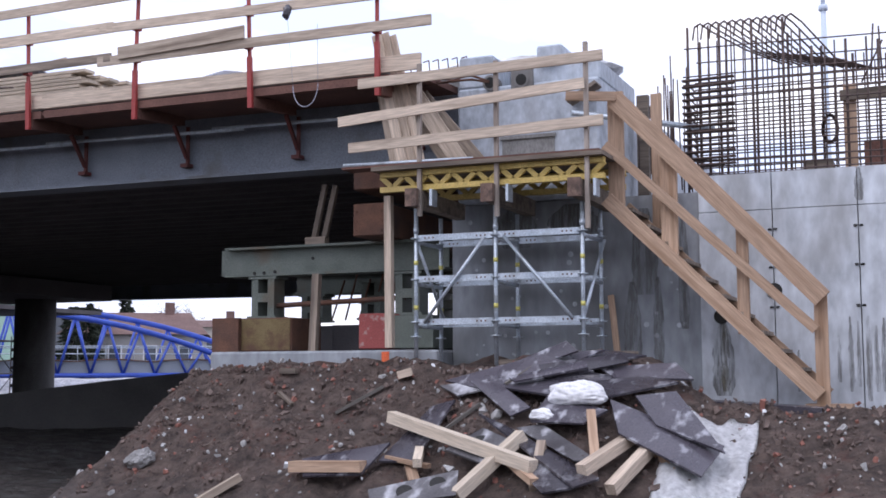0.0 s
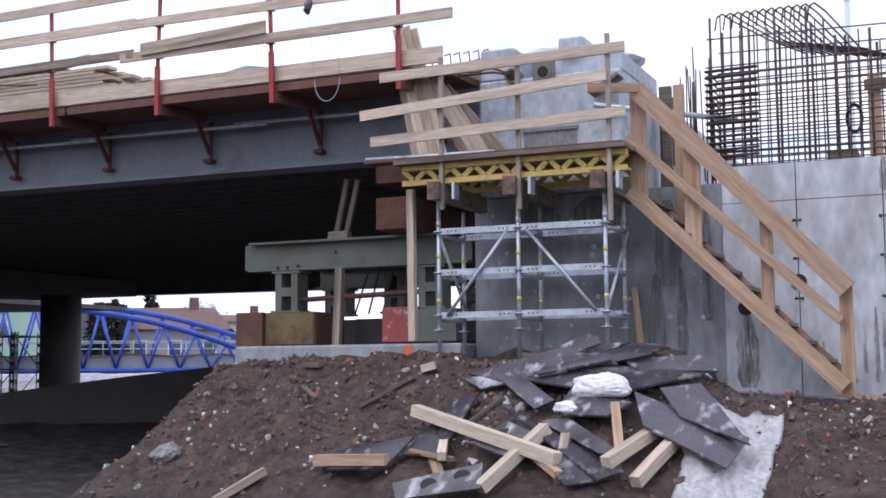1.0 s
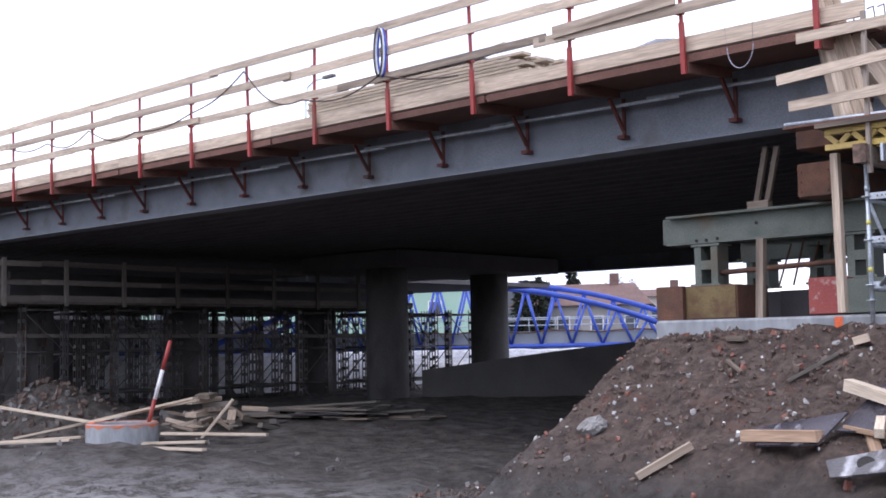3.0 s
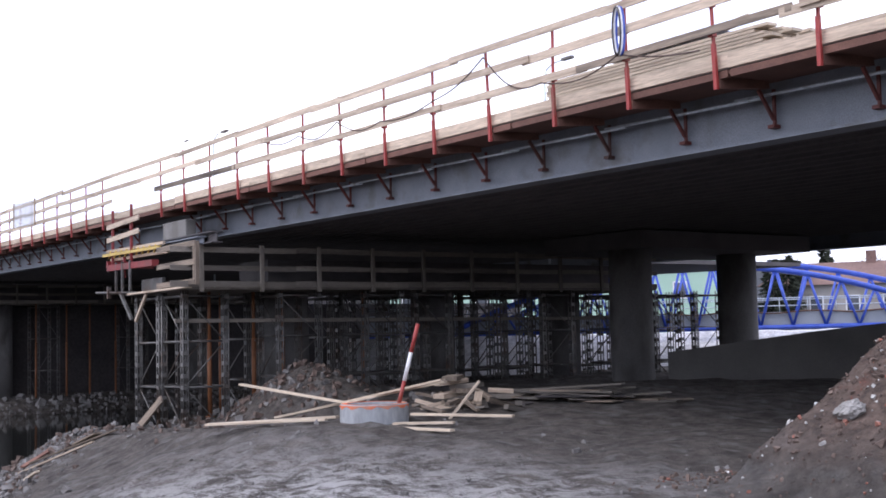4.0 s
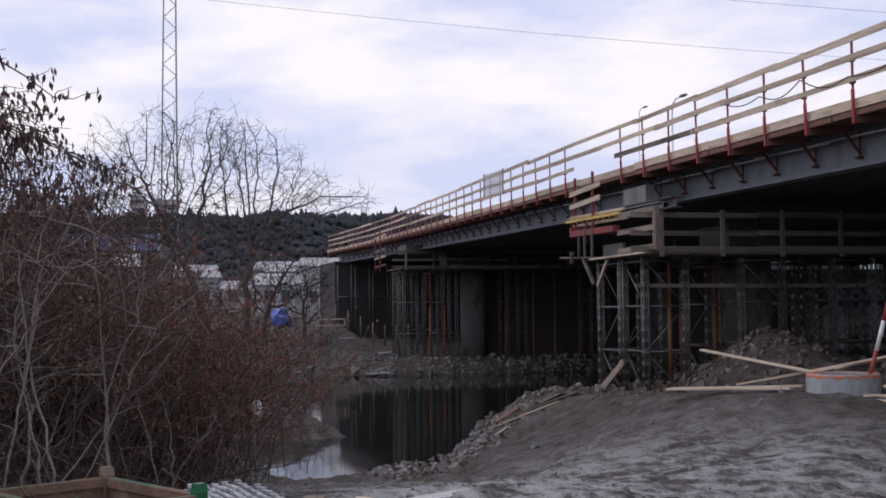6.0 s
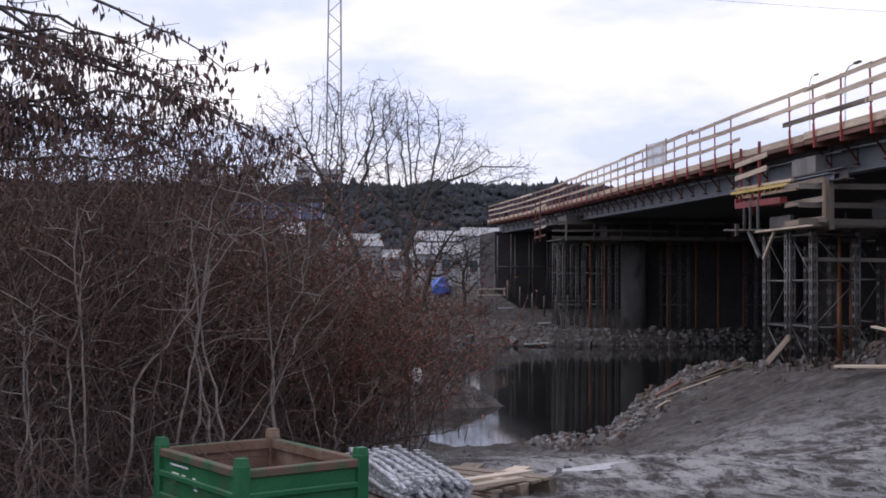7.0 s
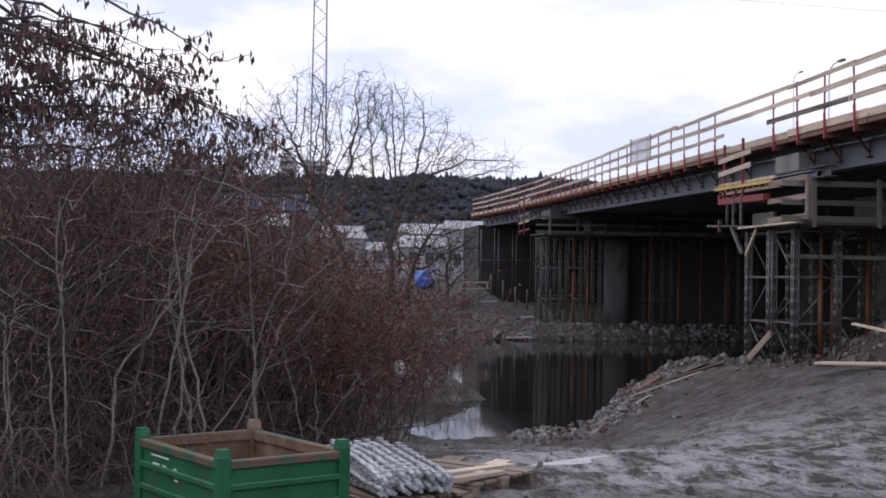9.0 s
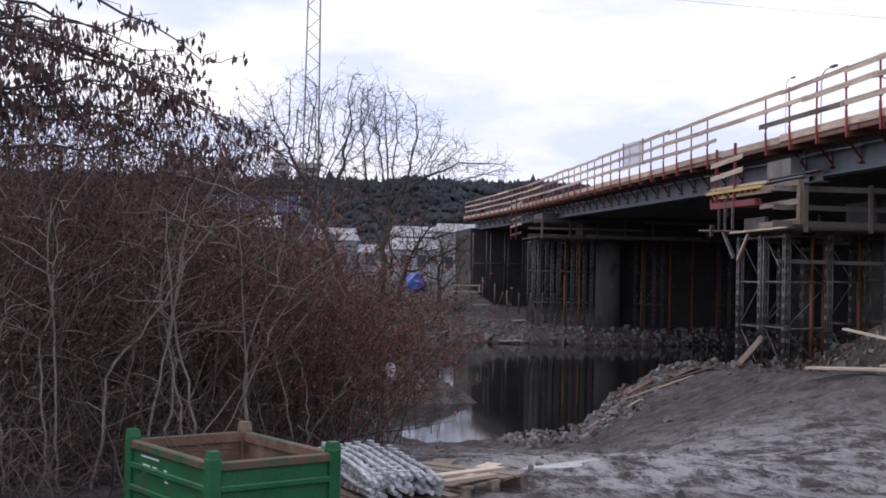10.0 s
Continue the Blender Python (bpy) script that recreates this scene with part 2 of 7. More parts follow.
def rough(x, y, z):
    far = min(1.0, 0.25 + abs(x) * 0.01)
    v = Vector((x, y, 0))
    bump = 0.08 * noise.noise(v * 0.5) + 0.05 * noise.noise(v * 1.7) + 0.045 * noise.noise(v * 3.7) + 0.02 * noise.noise(v * 8.1)
    if z > 0.3 and y > 6:
        bump += 0.07 * abs(noise.noise(v * 2.9)) + 0.05 * abs(noise.noise(v * 6.3)) + 0.03 * noise.noise(v * 13.0) + 0.16 * abs(noise.noise(Vector((x * 1.5, y * 0.55, 4)))) - 0.05
    if -8 < y < 12 and -34 < x < -6:
        # wheel ruts
        bump += 0.035 * math.sin((y + 0.55 * x) * 2.9 + 1.5 * noise.noise(v * 0.3)) * max(0.0, noise.noise(v * 0.4) + 0.4)
        churn = max(0.0, noise.noise(Vector((x * 0.35, y * 0.35, 7))) + 0.35)
        bump += 0.11 * churn * (abs(noise.noise(Vector((x * 0.9 + y * 1.6, y * 0.5 - x * 0.3, 2)))) - 0.2) + 0.05 * noise.noise(v * 2.6) * churn
    if x < near_shore(y) + 7:
        bump += 0.16 * abs(noise.noise(v * 1.6))
    return bump


def steps(pairs):
    out = []
    for a, b, s in pairs:
        out += list(np.arange(a, b, s))
    return out + [pairs[-1][1]]


GX = steps([(-1600, -200, 140), (-200, -95, 7), (-95, -66, 0.8), (-66, -52, 1.4), (-52, -30, 0.4), (-30, -12, 0.22), (-12, 3, 0.11), (3, 12, 0.8), (12, 60, 8), (60, 1600, 200)])
GY = steps([(-1600, -60, 150), (-60, -10, 3), (-10, -2, 0.5), (-2, 7, 0.22), (7, 14.2, 0.11), (14.2, 20, 0.3), (20, 44, 1.2), (44, 120, 8), (120, 1800, 160)])


def ground_sheet():
    bm = bmesh.new()
    grid = []
    for x in GX:
        col = []
        for y in GY:
            z = height(x, y)
            if abs(x) < 150 and -60 < y < 120:
                z += rough(x, y, z)
            col.append(bm.verts.new((x, y, z)))
        grid.append(col)
    for i in range(len(GX) - 1):
        for j in range(len(GY) - 1):
            f = bm.faces.new((grid[i][j], grid[i + 1][j], grid[i + 1][j + 1], grid[i][j + 1]))
            f.smooth = True
    return bm


def soil_material():
    m = mat("site_soil", (0.05, 0.043, 0.039), (0.165, 0.144, 0.131), 2.6, 0.95, 0, 1.0, 11.0, stain=(0.2, 0.195, 0.19), amount=0.2, stain_scale=2.2, deep=0.07)
    n, l = m.node_tree.nodes, m.node_tree.links
    p = n["Principled BSDF"]
    old = p.inputs["Base Color"].links[0].from_socket
    co = n.new("ShaderNodeTexCoord")
    sep = n.new("ShaderNodeSeparateXYZ")
    l.new(co.outputs["Object"], sep.inputs[0])
    # the heap is reddish brown soil with brick dust
    zr = n.new("ShaderNodeMapRange")
    zr.inputs[1].default_value, zr.inputs[2].default_value = 0.25, 0.7
    l.new(sep.outputs[2], zr.inputs[0])
    nz = n.new("ShaderNodeTexNoise")
    nz.inputs["Scale"].default_value, nz.inputs["Detail"].default_value = 5.0, 14
    nz.inputs["Roughness"].default_value = 0.72
    l.new(co.outputs["Object"], nz.inputs["Vector"])
    ramp = n.new("ShaderNodeValToRGB")
    ramp.color_ramp.elements[0].position, ramp.color_ramp.elements[1].position = 0.32, 0.72
    ramp.color_ramp.elements[0].color, ramp.color_ramp.elements[1].color = (0.045, 0.032, 0.027, 1), (0.31, 0.225, 0.185, 1)
    l.new(nz.outputs[0], ramp.inputs[0])
    xr = n.new("ShaderNodeMapRange")
    xr.inputs[1].default_value, xr.inputs[2].default_value = -13.0, -11.0
    l.new(sep.outputs[0], xr.inputs[0])
    mm = n.new("ShaderNodeMath")
    mm.operation = "MULTIPLY"
    l.new(zr.outputs[0], mm.inputs[0])
    l.new(xr.outputs[0], mm.inputs[1])
    mx = n.new("ShaderNodeMix")
    mx.data_type = "RGBA"
    l.new(mm.outputs[0], mx.inputs[0])
    l.new(old, mx.inputs[6])
    dust = n.new("ShaderNodeTexNoise")
    dust.inputs["Scale"].default_value, dust.inputs["Detail"].default_value, dust.inputs["Roughness"].default_value = 2.2, 10, 0.7
    l.new(co.outputs["Object"], dust.inputs["Vector"])
    dr = n.new("ShaderNodeMapRange")
    dr.inputs[1].default_value, dr.inputs[2].default_value, dr.inputs[4].default_value = 0.54, 0.68, 0.6
    l.new(dust.outputs[0], dr.inputs[0])
    brick = n.new("ShaderNodeMix")
    brick.data_type = "RGBA"
    brick.inputs[7].default_value = (0.22, 0.085, 0.06, 1)
    l.new(dr.outputs[0], brick.inputs[0])
    l.new(ramp.outputs[0], brick.inputs[6])
    l.new(brick.outputs[2], mx.inputs[7])
    # pale wet silt smeared along the wheel tracks
    mp2 = n.new("ShaderNodeMapping")
    mp2.inputs["Rotation"].default_value = (0, 0, radians(-62))
    mp2.inputs["Scale"].default_value = (0.9, 2.1, 1)
    l.new(co.outputs["Object"], mp2.inputs[0])
    nt = n.new("ShaderNodeTexNoise")
    nt.inputs["Scale"].default_value, nt.inputs["Detail"].default_value, nt.inputs["Roughness"].default_value = 1.0, 15, 0.85
    l.new(mp2.outputs[0], nt.inputs["Vector"])
    tr = n.new("ShaderNodeMapRange")
    tr.inputs[1].default_value, tr.inputs[2].default_value = 0.45, 0.55
    l.new(nt.outputs[0], tr.inputs[0])
    keep = tr.outputs[0]
    for axis, lo, hi in ((0, -25.0, -15.0), (1, -0.5, 3.0)):
        a = n.new("ShaderNodeMapRange")
        a.inputs[1].default_value, a.inputs[2].default_value = lo, hi
        l.new(sep.outputs[axis], a.inputs[0])
        q = n.new("ShaderNodeMath")
        q.operation = "MULTIPLY"
        l.new(keep, q.inputs[0])
        l.new(a.outputs[0], q.inputs[1])
        keep = q.outputs[0]
    for axis, lo, hi in ((1, 7.0, 11.0), (0, -10.5, -8.0)):
        b = n.new("ShaderNodeMapRange")
        b.inputs[1].default_value, b.inputs[2].default_value, b.inputs[3].default_value, b.inputs[4].default_value = lo, hi, 1.0, 0.0
        l.new(sep.outputs[axis], b.inputs[0])
        q = n.new("ShaderNodeMath")
        q.operation = "MULTIPLY"
        l.new(keep, q.inputs[0])
        l.new(b.outputs[0], q.inputs[1])
        keep = q.outputs[0]
    m3 = n.new("ShaderNodeMix")
    m3.data_type = "RGBA"
    m3.inputs[7].default_value = (0.68, 0.67, 0.675, 1)
    l.new(q.outputs[0], m3.inputs[0])
    l.new(mx.outputs[2], m3.inputs[6])
    l.new(m3.outputs[2], p.inputs["Base Color"])
    ro = n.new("ShaderNodeMapRange")
    ro.inputs[3].default_value, ro.inputs[4].default_value = 0.9, 0.3
    l.new(q.outputs[0], ro.inputs[0])
    l.new(ro.outputs[0], p.inputs["Roughness"])
    # clods at two scales
    cl = n.new("ShaderNodeTexNoise")
    cl.inputs["Scale"].default_value, cl.inputs["Detail"].default_value, cl.inputs["Roughness"].default_value = 4.0, 12, 0.75
    l.new(co.outputs["Object"], cl.inputs["Vector"])
    cb = n.new("ShaderNodeBump")
    cb.inputs["Strength"].default_value, cb.inputs["Distance"].default_value = 1.0, 0.28
    l.new(cl.outputs[0], cb.inputs["Height"])
    l.new(p.inputs["Normal"].links[0].from_socket, cb.inputs["Normal"])
    l.new(cb.outputs[0], p.inputs["Normal"])
    return m


M_SOIL = soil_material()
ground = part("ground", ground_sheet(), M_SOIL)
tagged(ground, "churned grey-brown construction site soil with wheel ruts", "ground", kind="structure")

M_WATER = bpy.data.materials.new("river_water")
M_WATER.use_nodes = True
wp = M_WATER.node_tree.nodes["Principled BSDF"]
wp.inputs["Base Color"].default_value = (0.012, 0.013, 0.012, 1)
wp.inputs["Roughness"].default_value = 0.06
wp.inputs["IOR"].default_value = 1.33
w_noise = M_WATER.node_tree.nodes.new("ShaderNodeTexNoise")
w_noise.inputs["Scale"].default_value = 1.6
w_bump = M_WATER.node_tree.nodes.new("ShaderNodeBump")
w_bump.inputs["Strength"].default_value, w_bump.inputs["Distance"].default_value = 0.04, 0.05
M_WATER.node_tree.links.new(w_noise.outputs[0], w_bump.inputs["Height"])
M_WATER.node_tree.links.new(w_bump.outputs[0], wp.inputs["Normal"])
river = part("water", slab(bmesh.new(), (-90, -70, WATER - 0.3), (-24, 140, WATER)), M_WATER)
bm = bmesh.new()
ps = []
for i in range(40):
    a = 6.2832 * i / 40
    r = 1 + 0.25 * noise.noise(Vector((math.cos(a) * 1.5, math.sin(a) * 1.5, 4)))
    u, w = 0.7 * r * math.cos(a), 0.17 * r * math.sin(a)
    ps.append(bm.verts.new((-12.95 - 0.62 * u + 0.78 * w, 2.85 + 0.78 * u + 0.62 * w, height(-12.95, 2.85) - 0.02)))
mid = bm.verts.new((-12.95, 2.85, height(-12.95, 2.85) - 0.015))
for a, b in zip(ps, ps[1:] + ps[:1]):
    bm.faces.new((b, a, mid))
tagged(part("puddle", bm, mat("pale_puddle_surface", (0.34, 0.34, 0.35), (0.46, 0.46, 0.47), 4, 0.3, 0, 0)), "shallow pale puddle in a wheel rut", "puddle")
# plain grown-over bank behind the site, added unseen to block low sky light
bm = bmesh.new()
rows = [[bm.verts.new((x, y + 1.5 * math.sin(x * 0.21), z + (0.8 * math.sin(x * 0.37) if z > 2 else 0))) for x in range(-56, 61, 4)] for y, z in ((-21, -1.5), (-28, 3.5), (-31, 6.5), (-38, 6.8), (-46, -1.5))]
for a, b in zip(rows, rows[1:]):
    for i in range(len(a) - 1):
        bm.faces.new((a[i], a[i + 1], b[i + 1], b[i]))
tagged(part("light_block_bank", bm, mat("grassy_bank", (0.05, 0.05, 0.03), (0.1, 0.09, 0.06), 0.8, 0.95, 0, 0.4)), "unseen grown-over bank, added to block low sky light", "earth bank", kind="structure")
tagged(river, "dark still river water with dim reflections", "river", kind="structure")

# ---- the bridge ----
bridge = thing("road_bridge", "grey steel girder road bridge under construction", "bridge", kind="structure")


def girder(v, z0=-0.65, z1=0.3):
    return [(v - 0.2, z0), (v - 0.2, z0 + 0.035), (v, z0 + 0.035), (v, z1), (v + 0.03, z1), (v + 0.03, z0 + 0.035), (v + 0.22, z0 + 0.035), (v + 0.22, z0)]


part("girder", sweep(bmesh.new(), -0.4, N_END, girder(1.25)), M_STEEL, bridge, "grey painted steel edge girder")
part("girder", sweep(bmesh.new(), -0.4, N_END, girder(19.5, -0.98)), M_STEEL, bridge)
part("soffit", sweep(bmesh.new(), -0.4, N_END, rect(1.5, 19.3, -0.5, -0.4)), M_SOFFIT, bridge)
# extra soffit beyond the deck, added to keep light out from underneath
part("light_block_soffit", sweep(bmesh.new(), 20, N_END, rect(20.6, 38, -0.5, -0.3)), M_SOFFIT, bridge)
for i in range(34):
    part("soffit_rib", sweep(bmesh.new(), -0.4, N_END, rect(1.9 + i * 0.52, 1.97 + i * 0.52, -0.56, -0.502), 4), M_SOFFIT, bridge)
part("deck_slab", sweep(bmesh.new(), 0.0, N_END, rect(0.25, 20.4, 0.3, 0.42)), M_CONCDARK, bridge)
part("overhang_formwork", sweep(bmesh.new(), -0.3, N_END, [(0.06, 0.17), (0.06, 0.22), (1.2, 0.29), (1.2, 0.2)]), M_DARKWOOD, bridge, "dark formwork sheets under the deck edge")

# ---- the guard rail along the deck's edge ----
rail = thing("guard_rail", "red steel posts with pale timber rails along the deck edge", "guard rail")
for n in range(0, N_END):
    if N_PIER1 - 0.4 < n < N_PIER1 + 1.2:
        continue
    bm = bmesh.new()
    lean = 0.03 * math.sin(n * 2.3)
    bar(bm, edge(n, 0, -0.02), edge(n + lean * 0.2, -0.02, 0.62), 0.047, 0.06, (1, 0, 0))
    bar(bm, edge(n + lean * 0.2, -0.015, 0.6), edge(n + lean, -0.03, 1.66), 0.035, 0.04, (1, 0, 0))
    for z in (0.78, 1.2):
        slab(bm, Vector((-0.045, -0.035, -0.06)), Vector((0.045, 0.05, 0.07)), Matrix.Translation(edge(n + lean * 0.6, -0.03, z)))
    part("post", bm, M_RED, rail)
    bm = bmesh.new()
    bar(bm, edge(n, 0.03, 0.06), edge(n, 1.05, 0.16), 0.09, 0.14)
    part("bracket_arm", bm, M_DARKWOOD, rail)
    bm = bmesh.new()
    bar(bm, edge(n, 0.86, 0.06), edge(n, 1.17, -0.34), 0.04, 0.05)
    bar(bm, edge(n, 1.19, 0.1), edge(n, 1.19, -0.42), 0.035, 0.045, (1, 0, 0))
    slab(bm, Vector((-0.06, -0.06, -0.05)), Vector((0.06, 0.08, 0.0)), Matrix.Translation(edge(n, 1.16, -0.42)))
    # struts: shade below the overhang put into a darker, stained red
    part("bracket_strut", bm, M_REDDARK, rail)

rng = random.Random(3)
for row, (z, h, v) in enumerate(((0.78, 0.12, -0.075), (1.2, 0.12, -0.075), (1.58, 0.12, -0.075))):
    n = -0.3
    while n < N_END - 2:
        long = rng.choice((2.3, 2.6, 3.1, 2.3))
        a, b = n - 0.12, min(n + long, N_END - 1)
        if not (a < N_PIER1 + 0.6 and b > N_PIER1 + 1.0 and row == 0):
            za, zb = z + rng.uniform(-0.03, 0.03), z + rng.uniform(-0.03, 0.03)
            off = rng.choice((0, 0, 0.03))
            one_bar("rail_board", edge(a, v - off, za), edge(b, v - off, zb), 0.032, h + rng.uniform(-0.015, 0.02), M_WOOD if rng.random() < 0.92 else M_OLDWOOD, rail)
        n += long
n = -0.3
while n < N_END - 2:
    long = rng.choice((2.3, 2.8, 3.2))
    zz = rng.uniform(-0.02, 0.02)
    one_bar("toe_board", edge(n, 0.075, 0.36 + zz), edge(min(n + long, N_END), 0.075, 0.36 + zz), 0.045, 0.19, M_WOOD, rail)
    one_bar("edge_beam", edge(n, 0.09, 0.18), edge(min(n + long - 0.03, N_END), 0.09, 0.18), 0.1, 0.1, M_DARKWOOD, rail)
    n += long
n = -0.2
while n < N_END - 2:
    one_rod("pipe", edge(n, 1.0, -0.04), edge(n + 1.9, 1.0, 0.0), 0.024, M_GALV, rail)
    n += 1.62

# ---- abutment ----
abutment = thing("abutment", "pale grey cast concrete bridge abutment with a wing wall", "abutment", kind="structure")
WALL = 13.75


def wing_wall():
    bm = bmesh.new()
    slab(bm, (-5.75, WALL, 0.2), (-2.72, WALL + 1.2, 3.75))
    return bm


part("wall", wing_wall(), M_WALL, abutment)
X_JOINT = [-2.715, -1.9, -1.0, 0.2, 1.5, 2.8, 4.1]
for a, b in zip(X_JOINT, X_JOINT[1:]):
    for z0, z1 in ((0.2, 3.5), (3.508, 3.92)):
        part("wall_panel", slab(bmesh.new(), (a + 0.006, WALL - 0.05, z0), (b - 0.006, WALL + 1.2, z1)), M_CONC, abutment)

# columns of the neighbouring bridge
for x, y, z in ((-26.1, 24.8, -0.4), (-26.6, 29.9, -0.2)):
    bm = bmesh.new()
    rod(bm, (x, y, z - 1), (x, y, 4.05), 0.62, 48)
    rod(bm, (x, y, 4.0), (x, y, 4.35), 0.45, 32)
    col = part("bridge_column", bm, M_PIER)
    tagged(col, "round weathered concrete bridge column on the ground", "column", "columns under the bridge")

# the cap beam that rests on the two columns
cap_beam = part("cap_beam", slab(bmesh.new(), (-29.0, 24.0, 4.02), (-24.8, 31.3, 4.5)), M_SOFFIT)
tagged(cap_beam, "dark concrete cap beam resting on round columns", "cap beam", kind="structure")

# ---- abutment head, bearing stools and the work platform ----
M_LIGHTCONC = mat("fresh_concrete", (0.40, 0.44, 0.49), (0.52, 0.56, 0.61), 1.6, 0.8, 0, 0.12, 14, (1, 1, 0.6), (0.30, 0.31, 0.33), 0.2)


def bevelled(bm, r):
    bmesh.ops.bevel(bm, geom=bm.edges[:], offset=r, segments=1, affect="EDGES")
    return bm


part("end_block", bevelled(slab(bmesh.new(), (-5.62, 13.6, 3.76), (-3.82, 33.0, 5.18)), 0.03), M_LIGHTCONC, abutment, "pale grey concrete end block above the bearings")
part("upstand", bevelled(slab(bmesh.new(), (-5.6, 13.62, 5.184), (-5.15, 15.2, 5.58)), 0.02), M_LIGHTCONC, abutment)
part("upstand", bevelled(slab(bmesh.new(), (-4.95, 13.75, 5.184), (-3.84, 15.4, 5.42)), 0.02), M_LIGHTCONC, abutment)
part("upstand", bevelled(slab(bmesh.new(), (-4.6, 13.64, 5.424), (-4.28, 14.2, 5.63)), 0.02), M_LIGHTCONC, abutment)
part("anchor_block", bevelled(slab(bmesh.new(), (-4.9, 13.55, 5.1), (-4.62, 13.598, 5.36)), 0.01), M_CONCDARK, abutment)
for x in (-5.16, -4.76):
    bm = bmesh.new()
    rod(bm, (x, 13.53, 5.21), (x, 13.7, 5.21), 0.095, 20)
    sleeve = part("duct_sleeve", bm, M_CONCDARK, abutment, "grey tendon duct sleeve")
    part("duct_bore", rod(bmesh.new(), (x, 13.522, 5.21), (x, 13.528, 5.21), 0.068, 20), mat("dark_bore", (0.015, 0.015, 0.015), (0.03, 0.028, 0.026), 6, 0.9), sleeve, "dark tendon duct opening")
for i in range(7):
    bm = bmesh.new()
    a = Vector((-5.16, 13.5, 5.2 + 0.012 * (i % 3)))
    pts = [a, a + Vector((-0.12, -0.25, 0.03 * math.sin(i))), a + Vector((-0.45 - 0.05 * i, -0.35, -0.02 + 0.05 * math.sin(2.1 * i)))]
    for q, w in zip(pts, pts[1:]):
        rod(bm, q, w, 0.008, 6)
    part("tendon", bm, M_RUST, abutment)
part("recess_frame", slab(bmesh.new(), (-5.05, 13.585, 4.22), (-4.35, 13.599, 4.26)), M_CONCDARK, abutment)
part("recess_frame", slab(bmesh.new(), (-5.05, 13.57, 4.50), (-4.35, 13.599, 4.54)), M_CONCDARK, abutment)
part("recess_panel", slab(bmesh.new(), (-5.03, 13.592, 4.26), (-4.37, 13.6, 4.50)), M_CONCDARK, abutment)
part("end_ledge", bevelled(slab(bmesh.new(), (-6.5, 13.9, 5.2), (-5.63, 15.5, 5.55)), 0.02), M_CONCDARK, abutment)
bm = bmesh.new()
for i in range(7):
    x = -6.4 + i * 0.13
    rod(bm, (x, 13.95, 5.54), (x, 13.92, 5.68), 0.008, 6)
    rod(bm, (x, 13.92, 5.68), (x + 0.02, 13.7, 5.6), 0.008, 6)
part("starter_bars", bm, M_RUST, abutment)
bm = bmesh.new()
bar(bm, (-4.15, 13.5, 4.86), (-3.8, 13.5, 5.06), 0.04, 0.25, (0, 1, 0))
part("corner_form", bm, M_OLDWOOD, abutment)
rod_bm = bmesh.new()
rod(rod_bm, (-4.1, 13.4, 4.72), (-2.6, 14.2, 4.55), 0.035, 10)
part("drain_pipe", rod_bm, M_GALV, abutment)

platform = thing("work_platform", "timber work platform on yellow lattice beams with board rails", "work platform")


def lattice_beam(x0, x1, y, z0, z1, parent):
    """A yellow timber lattice beam: two chords and a zigzag of webs."""
    beam = part("lattice_beam", slab(bmesh.new(), (x0, y - 0.04, z1 - 0.06), (x1, y + 0.04, z1)), M_YELLOW, parent, "yellow painted timber lattice beam")
    part("lower_chord", slab(bmesh.new(), (x0, y - 0.04, z0), (x1, y + 0.04, z0 + 0.06)), M_YELLOW, beam)
    n = int((x1 - x0) / 0.145)
    for i in range(n):
        a, b = x0 + (x1 - x0) * i / n, x0 + (x1 - x0) * (i + 1) / n
        za, zb = (z0 + 0.05, z1 - 0.05) if i % 2 else (z1 - 0.05, z0 + 0.05)
        part("web", bar(bmesh.new(), (a, y, za), (b, y, zb), 0.055, 0.04, (0, 1, 0)), M_YELLOW, beam)
    return beam


for y in (12.35, 13.2):
    lattice_beam(-6.04, -3.42, y, 3.75, 3.98, platform)
part("deck_boards", slab(bmesh.new(), (-6.1, 12.2, 3.984), (-3.4, 13.5, 4.03)), M_OLDWOOD, platform)
part("deck_sheet", slab(bmesh.new(), (-6.5, 12.25, 4.034), (-3.45, 12.5, 4.06)), M_DARKWOOD, platform)
one_rod("tube", (-6.5, 12.3, 4.09), (-4.9, 12.3, 4.06), 0.022, M_GALV, platform)
M_BEAMEND = mat("brown_end_grain", (0.13, 0.08, 0.06), (0.22, 0.145, 0.11), 9.0, 0.85, 0, 0.3, 40, stain=(0.08, 0.055, 0.045), amount=0.35, stain_scale=11)
for x in (-5.5, -4.6, -3.62):
    part("cross_beam", slab(bmesh.new(), (x - 0.14, 12.2, 3.56), (x - 0.02, 13.6, 3.746)), M_OLDWOOD, platform)
    part("beam_end", slab(bmesh.new(), (x - 0.15, 12.14, 3.55), (x - 0.01, 12.197, 3.75)), M_BEAMEND, platform, "reddish end of a square timber")
    part("clamp", slab(bmesh.new(), (x + 0.1, 12.25, 3.56), (x + 0.13, 12.4, 3.745)), M_GALV, platform)
for a, b, y in (((-6.28, 5.01), (-3.39, 5.05), 12.23), ((-6.52, 4.58), (-3.59, 4.76), 12.2), ((-6.39, 4.27), (-3.39, 4.35), 12.21)):
    one_bar("rail_board", (a[0], y, a[1]), (b[0], y, b[1]), 0.03, 0.115, M_WOOD, platform)
M_POST = mat("grey_brown_batten", (0.3, 0.25, 0.21), (0.42, 0.36, 0.31), 10.0, 0.85, 0, 0.25, 60, (0.07, 1, 1), (0.2, 0.16, 0.13), 0.25, 0.15, 8.0)
